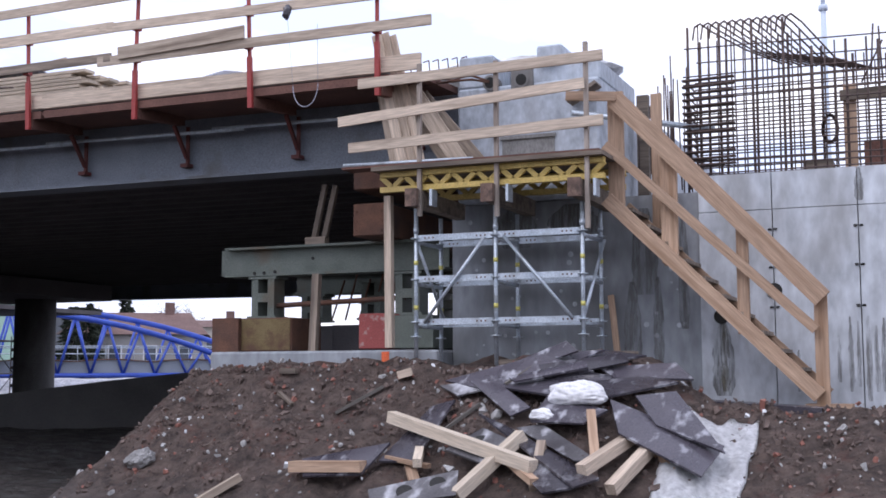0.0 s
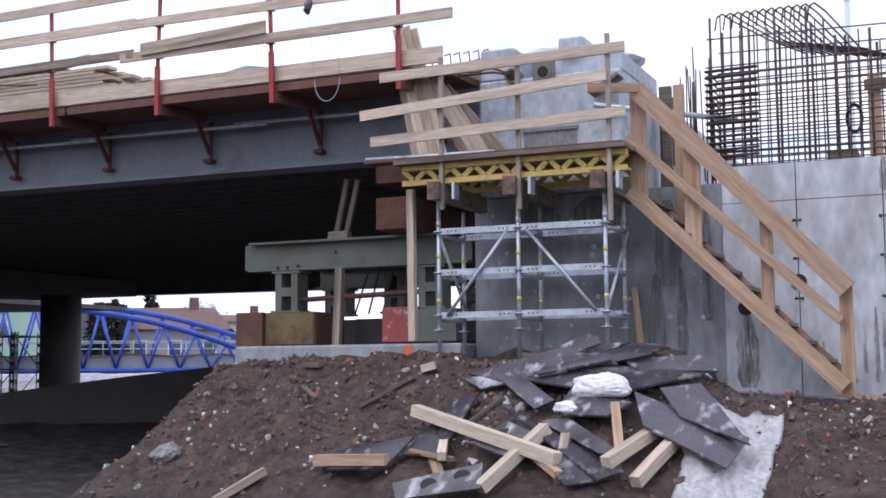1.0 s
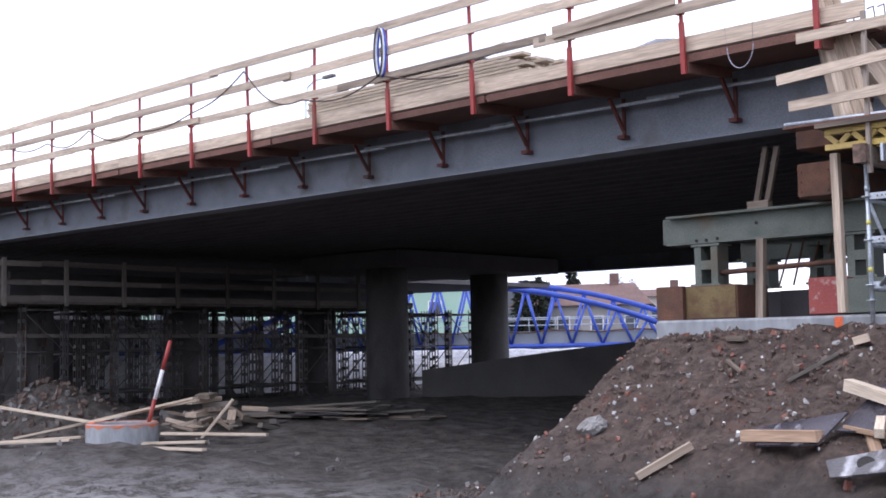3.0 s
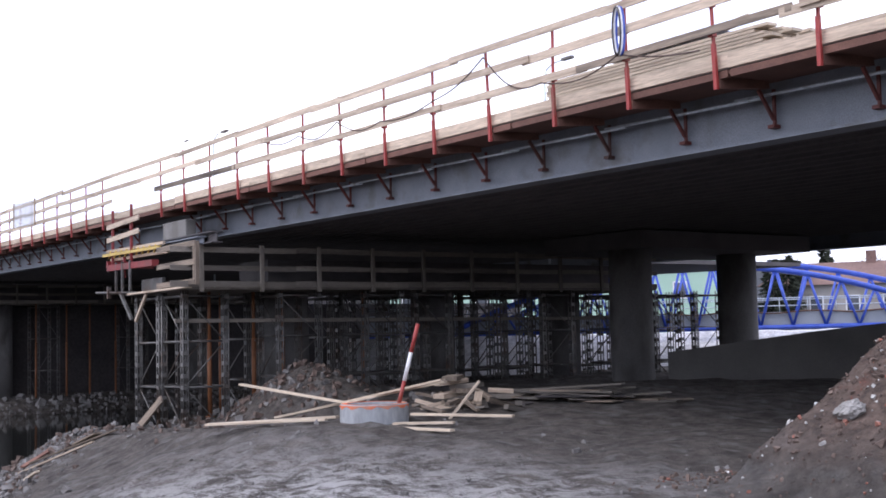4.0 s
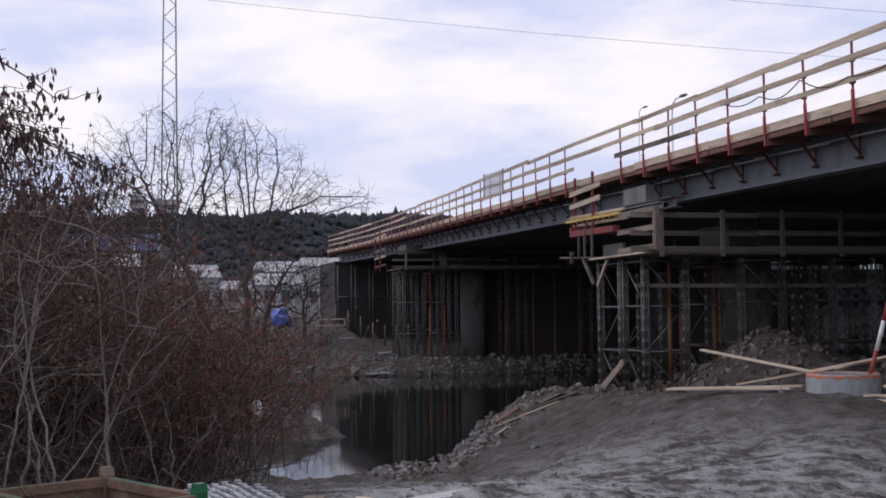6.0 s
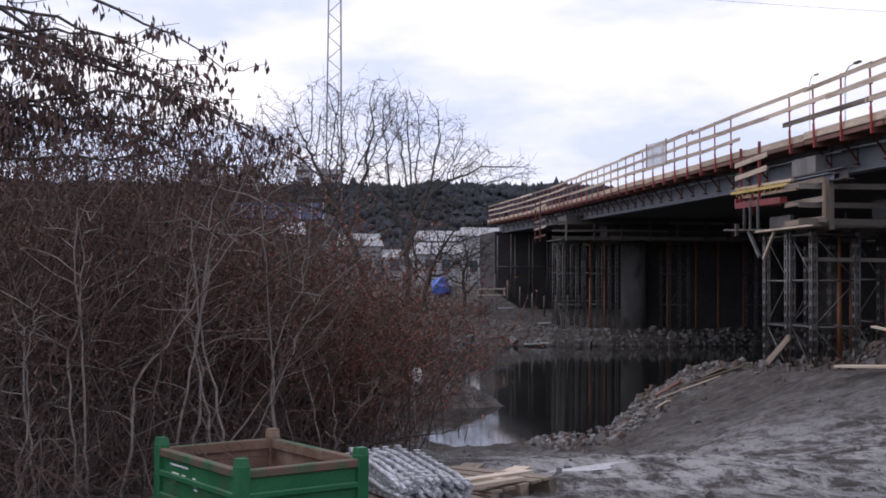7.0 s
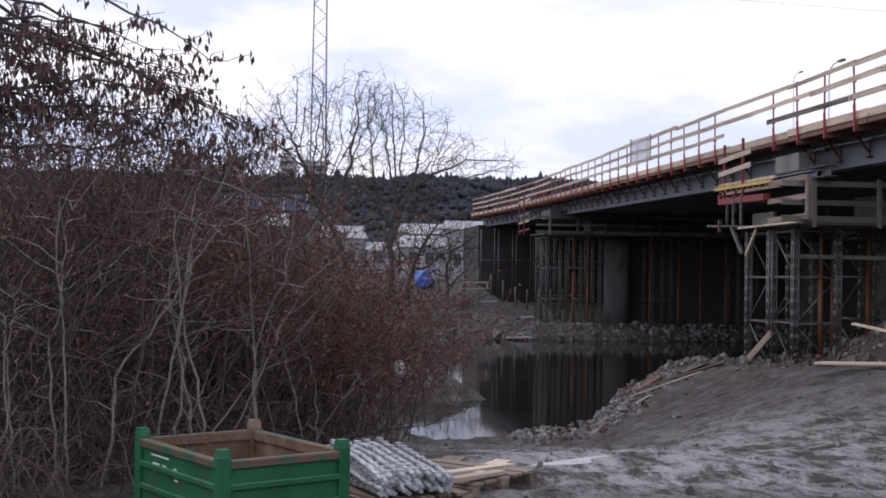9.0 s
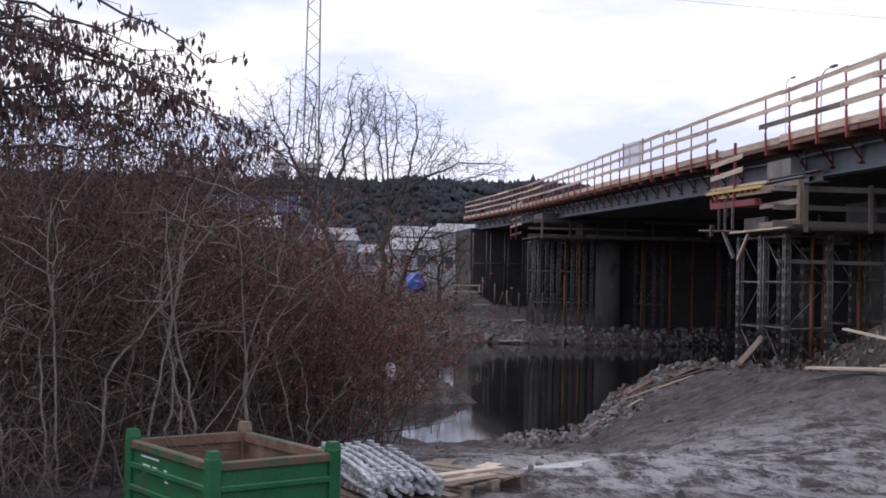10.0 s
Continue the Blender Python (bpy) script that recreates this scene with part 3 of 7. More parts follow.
for x, z0, z1, m in ((-5.53, 3.45, 5.18, M_POST), (-4.61, 3.4, 5.12, M_POST), (-3.59, 3.22, 5.22, M_POST)):
    one_bar("rail_post", (x, 12.28, z0), (x, 12.27, z1), 0.045, 0.05, m, platform, up=(0, 1, 0))
one_bar("prop", (-6.05, 12.6, 2.0), (-6.07, 12.6, 3.75), 0.085, 0.085, M_WOOD, platform, up=(0, 1, 0))
for i, (a, b) in enumerate((((-6.42, 5.8), (-6.02, 4.06)), ((-6.34, 5.82), (-5.92, 4.06)), ((-6.26, 5.79), (-5.82, 4.07)), ((-6.44, 5.3), (-6.16, 4.05)))):
    plank = one_bar("leaning_plank", (b[0], 12.92 + 0.04 * i, b[1]), (a[0], 12.98 + 0.04 * i, a[1]), 0.125, 0.03, M_WOOD, None, up=(0, 1, 0))
    tagged(plank, "pale sawn plank leaning upright on the platform edge", "plank", "leaning planks")
for a, b, y, m, w in (((-6.02, 5.15), (-5.28, 4.06), 13.05, M_WOOD, 0.2), ((-5.9, 5.05), (-5.05, 4.06), 13.15, M_OLDWOOD, 0.16), ((-6.1, 4.9), (-5.5, 4.06), 13.3, M_WOOD, 0.14)):
    plank = one_bar("leaning_board", (b[0], y, b[1]), (a[0], y + 0.03, a[1]), w, 0.035, m, None, up=(0, 1, 0))
    tagged(plank, "wide sawn board leaning at a slant behind the rail", "board", "slanting boards")

# ---- tube scaffold below the platform ----
scaffold = thing("scaffold", "galvanised modular tube scaffold with yellow tags", "scaffold", at=(0, 0, 0))
SX = (-5.72, -4.75, -3.75)
M_TAG = mat("yellow_tag", (0.6, 0.55, 0.14), (0.7, 0.64, 0.2), 9, 0.5)
for y in (12.6, 13.32):
    for i, x in enumerate(SX):
        top = 3.62 if y < 13 else 3.55
        std = one_rod("standard", (x, y, 1.74), (x, y, top), 0.024, M_GALV, scaffold, seg=12)
        for z in (3.24, 2.77, 2.285, 2.12):
            part("rosette", rod(bmesh.new(), (x, y, z - 0.006), (x, y, z + 0.006), 0.062, 12), M_GALV, std)
        part("collar", rod(bmesh.new(), (x, y, 3.3), (x, y, 3.36), 0.03, 12), M_GALV, std)
        part("base_plate", slab(bmesh.new(), (x - 0.08, y - 0.08, 1.72), (x + 0.08, y + 0.08, 1.735)), M_GALV, std)
        for z in (2.96, 2.45):
            part("tag", rod(bmesh.new(), (x, y, z - 0.025), (x, y, z + 0.025), 0.0265, 12), M_TAG, std, "yellow marking tag")
    for z in (3.24, 2.77, 2.285):
        for a, b in zip(SX, SX[1:]):
            bm = bmesh.new()
            slab(bm, (a + 0.03, y - 0.02, z - 0.035), (b - 0.03, y + 0.02, z + 0.035))
            led = part("ledger", bm, M_GALV, scaffold)
            bm = bmesh.new()
            for q in (a + 0.12, a + 0.17, a + 0.22, b - 0.12, b - 0.17, b - 0.22):
                rod(bm, (q, y - 0.0215, z), (q, y - 0.0205, z), 0.011, 8)
            part("slot", bm, M_RUST, led)
for z in (3.2, 2.72, 2.24):
    for x in SX:
        one_rod("transom", (x, 12.6, z), (x, 13.32, z), 0.024, M_GALV, scaffold)
one_rod("brace", (-5.6, 12.55, 2.27), (-4.86, 12.55, 3.22), 0.02, M_GALV, scaffold)
one_rod("brace", (-4.64, 12.55, 3.22), (-3.86, 12.55, 2.3), 0.02, M_GALV, scaffold)
one_rod("brace", (-5.72, 12.62, 3.2), (-5.66, 13.3, 2.3), 0.02, M_GALV, scaffold)
one_rod("brace", (-3.75, 12.62, 2.3), (-3.7, 13.3, 3.2), 0.02, M_GALV, scaffold)

# ---- timber stairs ----
stairs = thing("timber_stairs", "raw timber site stairs with board handrails against the wall", "stairs")
M_STAIR = mat("orange_sawn_timber", (0.40, 0.265, 0.175), (0.54, 0.38, 0.265), 12.0, 0.8, 0, 0.25, 60, (0.07, 1, 1), (0.28, 0.17, 0.1), 0.2, 0.15, 8.0)
for y in (12.7, 13.5):
    one_bar("stringer", (-3.5, y, 3.58), (-1.35, y, 1.47), 0.05, 0.155, M_STAIR, stairs)
    if y > 13:
        one_bar("post", (-3.0, y, 2.9), (-3.0, y, 4.2), 0.12, 0.06, M_STAIR, stairs, up=(0, 1, 0))
        continue
    one_bar("handrail", (-3.38, y - 0.05, 4.66), (-1.29, y - 0.05, 2.44), 0.05, 0.2, M_STAIR, stairs)
    one_bar("mid_rail", (-3.5, y - 0.05, 4.16), (-1.36, y - 0.05, 2.13), 0.04, 0.1, M_STAIR, stairs)
    for x, z0, z1, w in ((-3.4, 3.5, 4.76, 0.17), (-2.83, 2.86, 4.02, 0.17), (-2.08, 2.1, 3.2, 0.12), (-1.32, 1.34, 2.5, 0.13)):
        one_bar("post", (x, y + 0.06, z0), (x, y + 0.06, z1), w, 0.06, M_STAIR, stairs, up=(0, 1, 0))
for i in range(11):
    k = (i + 0.5) / 11
    x, z = -3.42 + 2.1 * k, 3.55 - 2.1 * k
    part("tread", slab(bmesh.new(), (x - 0.11, 12.73, z - 0.02), (x + 0.1, 13.47, z + 0.02)), M_OLDWOOD, stairs)
one_bar("top_rail", (-3.9, 12.55, 4.72), (-3.36, 12.62, 4.68), 0.04, 0.1, M_STAIR, stairs)
one_bar("foot_sill", (-1.5, 12.9, 1.36), (-1.05, 12.9, 1.36), 0.3, 0.06, M_STAIR, stairs)
one_bar("upright", (-3.15, 13.62, 3.3), (-3.15, 13.62, 4.9), 0.12, 0.06, M_STAIR, stairs, up=(0, 1, 0))

# ---- wall details ----
M_HOLE = mat("hole_lining", (0.02, 0.02, 0.02), (0.035, 0.033, 0.03), 6, 0.9)
for x, z, r in ((-1.9, 2.6, 0.085), (-2.48, 2.33, 0.085)):
    bm = bmesh.new()
    g = bmesh.ops.create_cone(bm, cap_ends=True, segments=20, radius1=r, radius2=r, depth=0.03, matrix=Matrix.Translation((x, WALL - 0.05, z)) @ Euler((math.pi / 2, 0, 0)).to_matrix().to_4x4())
    part("pipe_hole", bm, M_HOLE, abutment, "dark round pipe hole in the wall")
M_WET = mat("wet_streak", (0.15, 0.15, 0.145), (0.22, 0.22, 0.215), 3, 0.6, 0, 0.1, 40, (1, 1, 0.2))
M_MOSS = mat("rust_streak", (0.16, 0.145, 0.10), (0.22, 0.2, 0.14), 3, 0.6, 0, 0.1, 40, (1, 1, 0.2))

for skin, most in ((M_WET, 0.75), (M_MOSS, 0.7)):
    sn, sl = skin.node_tree.nodes, skin.node_tree.links
    s_co, s_map, s_tex, s_rng = sn.new("ShaderNodeTexCoord"), sn.new("ShaderNodeMapping"), sn.new("ShaderNodeTexNoise"), sn.new("ShaderNodeMapRange")
    s_map.inputs["Scale"].default_value = (9, 1, 1.1)
    s_tex.inputs["Scale"].default_value, s_tex.inputs["Detail"].default_value, s_tex.inputs["Roughness"].default_value = 1.6, 10, 0.7
    s_rng.inputs[1].default_value, s_rng.inputs[2].default_value, s_rng.inputs[3].default_value, s_rng.inputs[4].default_value = 0.38, 0.62, 0.0, most
    sl.new(s_co.outputs["Object"], s_map.inputs[0])
    sl.new(s_map.outputs[0], s_tex.inputs["Vector"])
    sl.new(s_tex.outputs[0], s_rng.inputs[0])
    sl.new(s_rng.outputs[0], sn["Principled BSDF"].inputs["Alpha"])


def streak(x, z_top, z_bot, w, material, y, seed):
    """A water stain with a ragged edge, a skin on the wall."""
    r = random.Random(seed)
    bm = bmesh.new()
    left, right = [], []
    n = 14
    for i in range(n + 1):
        k = i / n
        z = z_top + (z_bot - z_top) * k
        half = w * (0.35 + 0.65 * min(1, k * 2.5)) * (0.94 + 0.12 * r.random()) * (1 if k < 0.85 else 1.1 - (k - 0.85) * 3)
        s = 0.005 * r.uniform(-1, 1)
        left.append(bm.verts.new((x - half / 2 + s, y, z)))
        right.append(bm.verts.new((x + half / 2 + s, y, z)))
    for i in range(n):
        bm.faces.new((left[i], left[i + 1], right[i + 1], right[i]))
    return part("stain", bm, material, abutment)


FACE = WALL - 0.053
streak(-2.47, 2.26, 1.45, 0.24, M_WET, FACE, 1)
streak(-2.45, 2.24, 1.5, 0.1, M_MOSS, FACE - 0.002, 2)
streak(-0.98, 3.91, 3.55, 0.09, M_WET, FACE, 3)
for i, (x, zt, zb, w) in enumerate(((-1.12, 2.3, 1.5, 0.05), (-1.04, 2.25, 1.55, 0.04), (-0.94, 2.3, 1.4, 0.06), (-0.86, 2.2, 1.5, 0.05), (-0.78, 2.28, 1.5, 0.07), (-1.24, 2.1, 1.6, 0.04), (-0.66, 2.2, 1.5, 0.06), (-1.66, 1.95, 1.5, 0.05))):
    streak(x, zt, zb, w, M_WET, FACE - 0.002 * i, 10 + i)
for i, (x, zt, zb, w) in enumerate(((-3.35, 3.6, 2.6, 0.3), (-3.2, 2.8, 1.8, 0.12), (-3.5, 2.75, 1.6, 0.2), (-2.9, 3.5, 2.2, 0.12), (-4.9, 3.7, 3.2, 0.5), (-4.2, 3.7, 3.3, 0.6))):
    streak(x, zt, zb, w, M_WET, WALL - 0.006 - 0.003 * i, 30 + i)
bm = bmesh.new()
for x in (-1.93, -1.87, -1.03, -0.97):
    for z in (3.28, 2.86, 2.42):
        rod(bm, (x, WALL - 0.056, z + 0.01 * math.sin(x * 40)), (x, WALL - 0.05, z), 0.022, 10)
part("tie_hole", bm, M_HOLE, abutment)
bm = bmesh.new()
rr = random.Random(8)
for i in range(40):
    x, z = rr.uniform(-5.6, -2.9), rr.uniform(1.9, 3.6)
    rod(bm, (x, WALL - 0.004, z), (x, WALL - 0.002, z), rr.uniform(0.01, 0.035), 9)
part("tie_hole", bm, M_CONC, abutment)
leaning = one_bar("leaning_lath", (-3.62, 13.55, 1.75), (-3.75, 13.72, 2.6), 0.07, 0.03, M_STAIR, None, up=(0, 1, 0))
tagged(leaning, "short orange lath leaning on the concrete wall", "lath")

# ---- steel stools and jacking beams beside the abutment ----
def i_beam(bm, a, b, w, h, t=0.03):
    a, b = Vector(a), Vector(b)
    z = Vector((0, 0, 1))
    bar(bm, a + z * (h - t) / 2, b + z * (h - t) / 2, w, t)
    bar(bm, a - z * (h - t) / 2, b - z * (h - t) / 2, w, t)
    bar(bm, a, b, t, h - 2 * t)
    return bm


jack = thing("jacking_frame", "olive and rusty steel beams stacked under the girder end", "jacking frame")
bm = i_beam(bmesh.new(), (-9.28, 14.25, 3.22), (-6.0, 14.25, 3.22), 0.3, 0.4)
bar(bm, (-9.27, 14.25, 3.05), (-9.27, 14.25, 3.4), 0.02, 0.3, (1, 0, 0))
part("upper_beam", bm, M_OLIVE, jack, "olive green steel beam")
bm = bmesh.new()
for x, z in ((-7.9, 3.23), (-8.8, 3.06), (-8.65, 3.06), (-8.48, 3.07), (-6.75, 3.07)):
    rod(bm, (x, 14.085, z), (x, 14.1, z), 0.022, 10)
part("bolt_hole", bm, M_HOLE, jack)
i2 = i_beam(bmesh.new(), (-9.0, 15.6, 3.0), (-6.0, 15.6, 3.0), 0.3, 0.3)
part("rear_beam", i2, M_OLIVE, jack)


def stool(x0, x1, y, z0, z1):
    s = part("stool", slab(bmesh.new(), (x0 - 0.04, y - 0.16, z1 - 0.03), (x1 + 0.04, y + 0.16, z1)), M_OLIVE, jack)
    m = (z0 + z1) / 2
    part("foot_plate", slab(bmesh.new(), (x0 - 0.06, y - 0.16, z0), (x1 + 0.04, y + 0.16, z0 + 0.03)), M_OLIVE, s)
    for a, b, c, d in ((x0, x0 + 0.1, z0 + 0.03, z1 - 0.03), (x1 - 0.1, x1, z0 + 0.03, z1 - 0.03)):
        part("side_plate", slab(bmesh.new(), (a, y - 0.14, c), (b, y + 0.14, d)), M_OLIVE, s)
    part("bridge_plate", slab(bmesh.new(), (x0 + 0.1, y - 0.14, m - 0.06), (x1 - 0.1, y + 0.14, m + 0.06)), M_OLIVE, s)


for y in (14.25, 15.6, 17.5):
    stool(-8.85, -8.5, y, 2.45, 3.01 if y < 15 else 2.85)
    stool(-6.7, -6.36, y, 2.45, 3.01 if y < 15 else 2.85)
    stool(-7.7, -7.4, y + 1.0, 2.45, 3.0)
# the set-back beams take a darker material: their shade is put into colour
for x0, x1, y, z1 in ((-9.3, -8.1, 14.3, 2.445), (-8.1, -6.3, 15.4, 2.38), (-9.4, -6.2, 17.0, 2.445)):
    part("base_beam", bevelled(slab(bmesh.new(), (x0, y - 0.4, 2.0), (x1, y + 0.4, z1)), 0.012), M_RUST if y < 15 else M_SOFFIT, jack, "rusty box beam" if y < 15 else "box beam set back, shade put into its dark colour")
part("mossy_side", slab(bmesh.new(), (-8.86, 13.885, 2.02), (-8.12, 13.897, 2.43)), mat("mossy_rust", (0.13, 0.085, 0.035), (0.2, 0.15, 0.07), 4, 0.85, 0, 0.3, stain=(0.1, 0.05, 0.03), amount=0.35, stain_scale=5), jack, "mossy yellow-brown beam flank")
part("end_plate", slab(bmesh.new(), (-9.28, 13.82, 2.0), (-8.87, 13.895, 2.45)), M_RUST, jack)
part("red_box", bevelled(slab(bmesh.new(), (-6.94, 13.55, 2.01), (-6.52, 13.89, 2.45)), 0.012), mat("chipped_red_paint", (0.26, 0.05, 0.045), (0.33, 0.075, 0.065), 4, 0.55, 0, 0.15, stain=(0.45, 0.4, 0.36), amount=0.1, stain_scale=9), jack, "red painted box beam end with chipped spots")
part("dark_box", slab(bmesh.new(), (-6.51, 13.6, 2.02), (-5.95, 15.2, 2.42)), M_OLIVE, jack)
for z0, z1 in ((3.43, 3.84), (4.02, 4.3)):
    part("cross_box", bevelled(slab(bmesh.new(), (-7.05, 13.6, z0), (-6.6, 19, z1)), 0.012), M_RUST, jack, "dark rusty box beam end")
bm = bmesh.new()
for x in (-7.0, -6.65):
    for z in (3.5, 3.62, 3.74):
        rod(bm, (x, 13.585, z), (x, 13.6, z), 0.014, 8)
part("bolt", bm, M_RUST, jack)
one_rod("tie_bar", (-8.5, 14.2, 2.62), (-6.6, 14.2, 2.68), 0.035, M_RUST, jack)
one_bar("strut", (-7.75, 13.85, 1.96), (-7.73, 13.9, 3.0), 0.1, 0.09, M_OLDWOOD, jack, up=(0, 1, 0))
for a, b in (((-7.95, 3.46), (-7.78, 4.22)), ((-7.8, 3.44), (-7.62, 4.2))):
    one_bar("leaning_prop", (a[0], 14.2, a[1]), (b[0], 14.2, b[1]), 0.07, 0.06, M_OLDWOOD, jack, up=(0, 1, 0))
one_bar("prop_block", (-8.05, 14.2, 3.47), (-7.75, 14.2, 3.47), 0.12, 0.1, M_OLDWOOD, jack)
for i in range(5):
    one_rod("stay", (-8.1 + 0.16 * i, 15.0 + 0.1 * i, 2.45), (-7.9 + 0.2 * i, 15.0, 3.0 + 0.1 * (i % 2)), 0.014, M_RUST, jack)
plinth = part("footing", bevelled(slab(bmesh.new(), (-9.0, 13.35, 1.3), (-5.76, 18.5, 1.99)), 0.03), M_WALL)
tagged(plinth, "grey concrete footing slab under the steel stools", "footing")
mark = part("spray_mark", slab(bmesh.new(), (-6.52, 13.343, 1.8), (-6.42, 13.347, 1.97)), mat("orange_spray", (0.8, 0.12, 0.04), (0.85, 0.2, 0.07), 20, 0.7), plinth, "orange spray paint mark")

# ---- rebar cage on the wing wall ----
cage = thing("rebar_cage", "rusty steel reinforcement cage above the wing wall", "rebar cage")
M_REBAR = mat("rebar_steel", (0.075, 0.054, 0.05), (0.14, 0.098, 0.085), 12, 0.75, 0.4, 0.2)
rr = random.Random(12)
TOP = 3.93
for y in (14.05, 14.75):
    x = -2.86
    i = 0
    while x < 0.6:
        h = 5.72 - 0.02 * i + rr.uniform(-0.12, 0.1) if x > -1.75 else 5.76
        r = rr.choice((0.009, 0.012, 0.009)) if i % 3 else 0.016
        lean = rr.uniform(-0.015, 0.015)
        one_rod("upright_bar", (x, y, TOP - 0.1), (x + lean, y, h), r, M_REBAR, cage, seg=6)
        x += rr.uniform(0.1, 0.14)
        i += 1
    z = 4.0
    while z < 5.25:
        one_rod("cross_bar", (-2.92, y - 0.02, z), (0.6, y - 0.02, z + rr.uniform(-0.03, 0.0)), 0.009, M_REBAR, cage, seg=6)
        z += rr.uniform(0.075, 0.1)
    one_rod("cross_bar", (-2.9, y - 0.02, 5.5), (0.6, y - 0.02, 5.42), 0.009, M_REBAR, cage, seg=6)
z = 4.1
while z < 5.15:
    for w in (0.0, 0.05):
        one_rod("end_bar", (-2.93, 14.0 + w, z), (-2.33, 14.0 + w, z + 0.01), 0.013, M_REBAR, cage, seg=6)
    one_rod("end_link", (-2.9, 14.05, z), (-2.9, 14.75, z), 0.011, M_REBAR, cage, seg=6)
    z += 0.078
for i in range(12):
    bm = bmesh.new()
    x = -2.8 + i * 0.095
    pts = [Vector((x, 14.05, 5.6)), Vector((x + 0.02, 14.07, 5.76)), Vector((x + 0.07, 14.15, 5.82)), Vector((x + 0.16, 14.4, 5.78)), Vector((x + 0.5, 14.7, 5.6 - 0.02 * i)), Vector((x + 0.95, 14.75, 5.38 - 0.015 * i))]
    for a, b in zip(pts, pts[1:]):
        rod(bm, a, b, 0.012, 6)
    part("hooked_bar", bm, M_REBAR, cage)
for i in range(16):
    x = -0.95 + i * 0.11 + rr.uniform(-0.03, 0.03)
    one_rod("slant_bar", (x, 14.4, 5.0), (x + rr.uniform(-0.05, 0.3), 14.5, 5.55 + rr.uniform(-0.1, 0.15)), 0.011, M_REBAR, cage, seg=6)
for i in range(22):
    x = -3.3 + rr.uniform(-0.12, 0.42)
    y = 14.9 + rr.uniform(-0.4, 0.6)
    one_rod("starter_bar", (x, y, 3.9), (x + rr.uniform(-0.05, 0.03), y, 5.1 + rr.uniform(-0.2, 0.55)), 0.009, M_REBAR, cage, seg=6)
for x in (-3.95, -3.83, -3.7, -3.55, -3.42):
    one_rod("starter_bar", (x, 15, 4.2), (x, 15, 5.15 + 0.15 * math.sin(x * 9)), 0.008, M_REBAR, cage, seg=6)
one_bar("timber_stay", (-1.1, 14.5, 3.9), (-1.1, 14.5, 5.0), 0.14, 0.1, M_STAIR, cage, up=(0, 1, 0))
one_bar("timber_stay", (-1.2, 14.4, 4.86), (0.4, 14.4, 4.9), 0.06, 0.12, M_OLDWOOD, cage)
part("formwork_box", slab(bmesh.new(), (-1.62, 14.3, 3.93), (-1.3, 14.7, 4.12)), M_OLDWOOD, cage)
part("formwork_box", slab(bmesh.new(), (-0.95, 14.3, 3.93), (-0.7, 14.7, 4.3)), M_DARKWOOD, cage)
bm = bmesh.new()
for k in range(20):
    a, b = k / 20 * 6.283 * 1.8, (k + 1) / 20 * 6.283 * 1.8
    rod(bm, (-1.3 + 0.08 * math.cos(a), 14.2, 4.45 + 0.16 * math.sin(a)), (-1.3 + 0.08 * math.cos(b), 14.2, 4.45 + 0.16 * math.sin(b)), 0.02, 6)
part("cable_coil", bm, M_REBAR, cage)
post = part("upright_form", slab(bmesh.new(), (-3.75, 15.1, 3.9), (-3.6, 15.2, 5.25)), M_OLDWOOD, cage)

# far broadcast tower beyond the cage, distance haze put into its colour
spire = thing("distant_tower", "pale blue-grey needle tower far behind the rebar", "tower")
bm = bmesh.new()
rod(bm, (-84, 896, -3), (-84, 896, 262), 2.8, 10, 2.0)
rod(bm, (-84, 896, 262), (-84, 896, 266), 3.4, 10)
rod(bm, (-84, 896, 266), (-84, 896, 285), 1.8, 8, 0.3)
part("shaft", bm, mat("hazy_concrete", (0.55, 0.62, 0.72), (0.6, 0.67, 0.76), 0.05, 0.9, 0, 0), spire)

# ---- piers and falsework ----
M_FALSE = mat("dull_steel", (0.10, 0.10, 0.10), (0.19, 0.185, 0.18), 4, 0.6, 0.5, 0.15, stain=(0.09, 0.06, 0.045), amount=0.3, per_piece=0.3)
M_ORANGE = mat("orange_prop_paint", (0.16, 0.062, 0.024), (0.24, 0.098, 0.04), 4, 0.65, 0.1, 0.1, stain=(0.14, 0.06, 0.03), amount=0.3)
M_CRAFT = mat("grey_boards", (0.12, 0.107, 0.095), (0.22, 0.198, 0.172), 3, 0.85, 0, 0.3, 70, (0.1, 1, 1), per_piece=0.3)


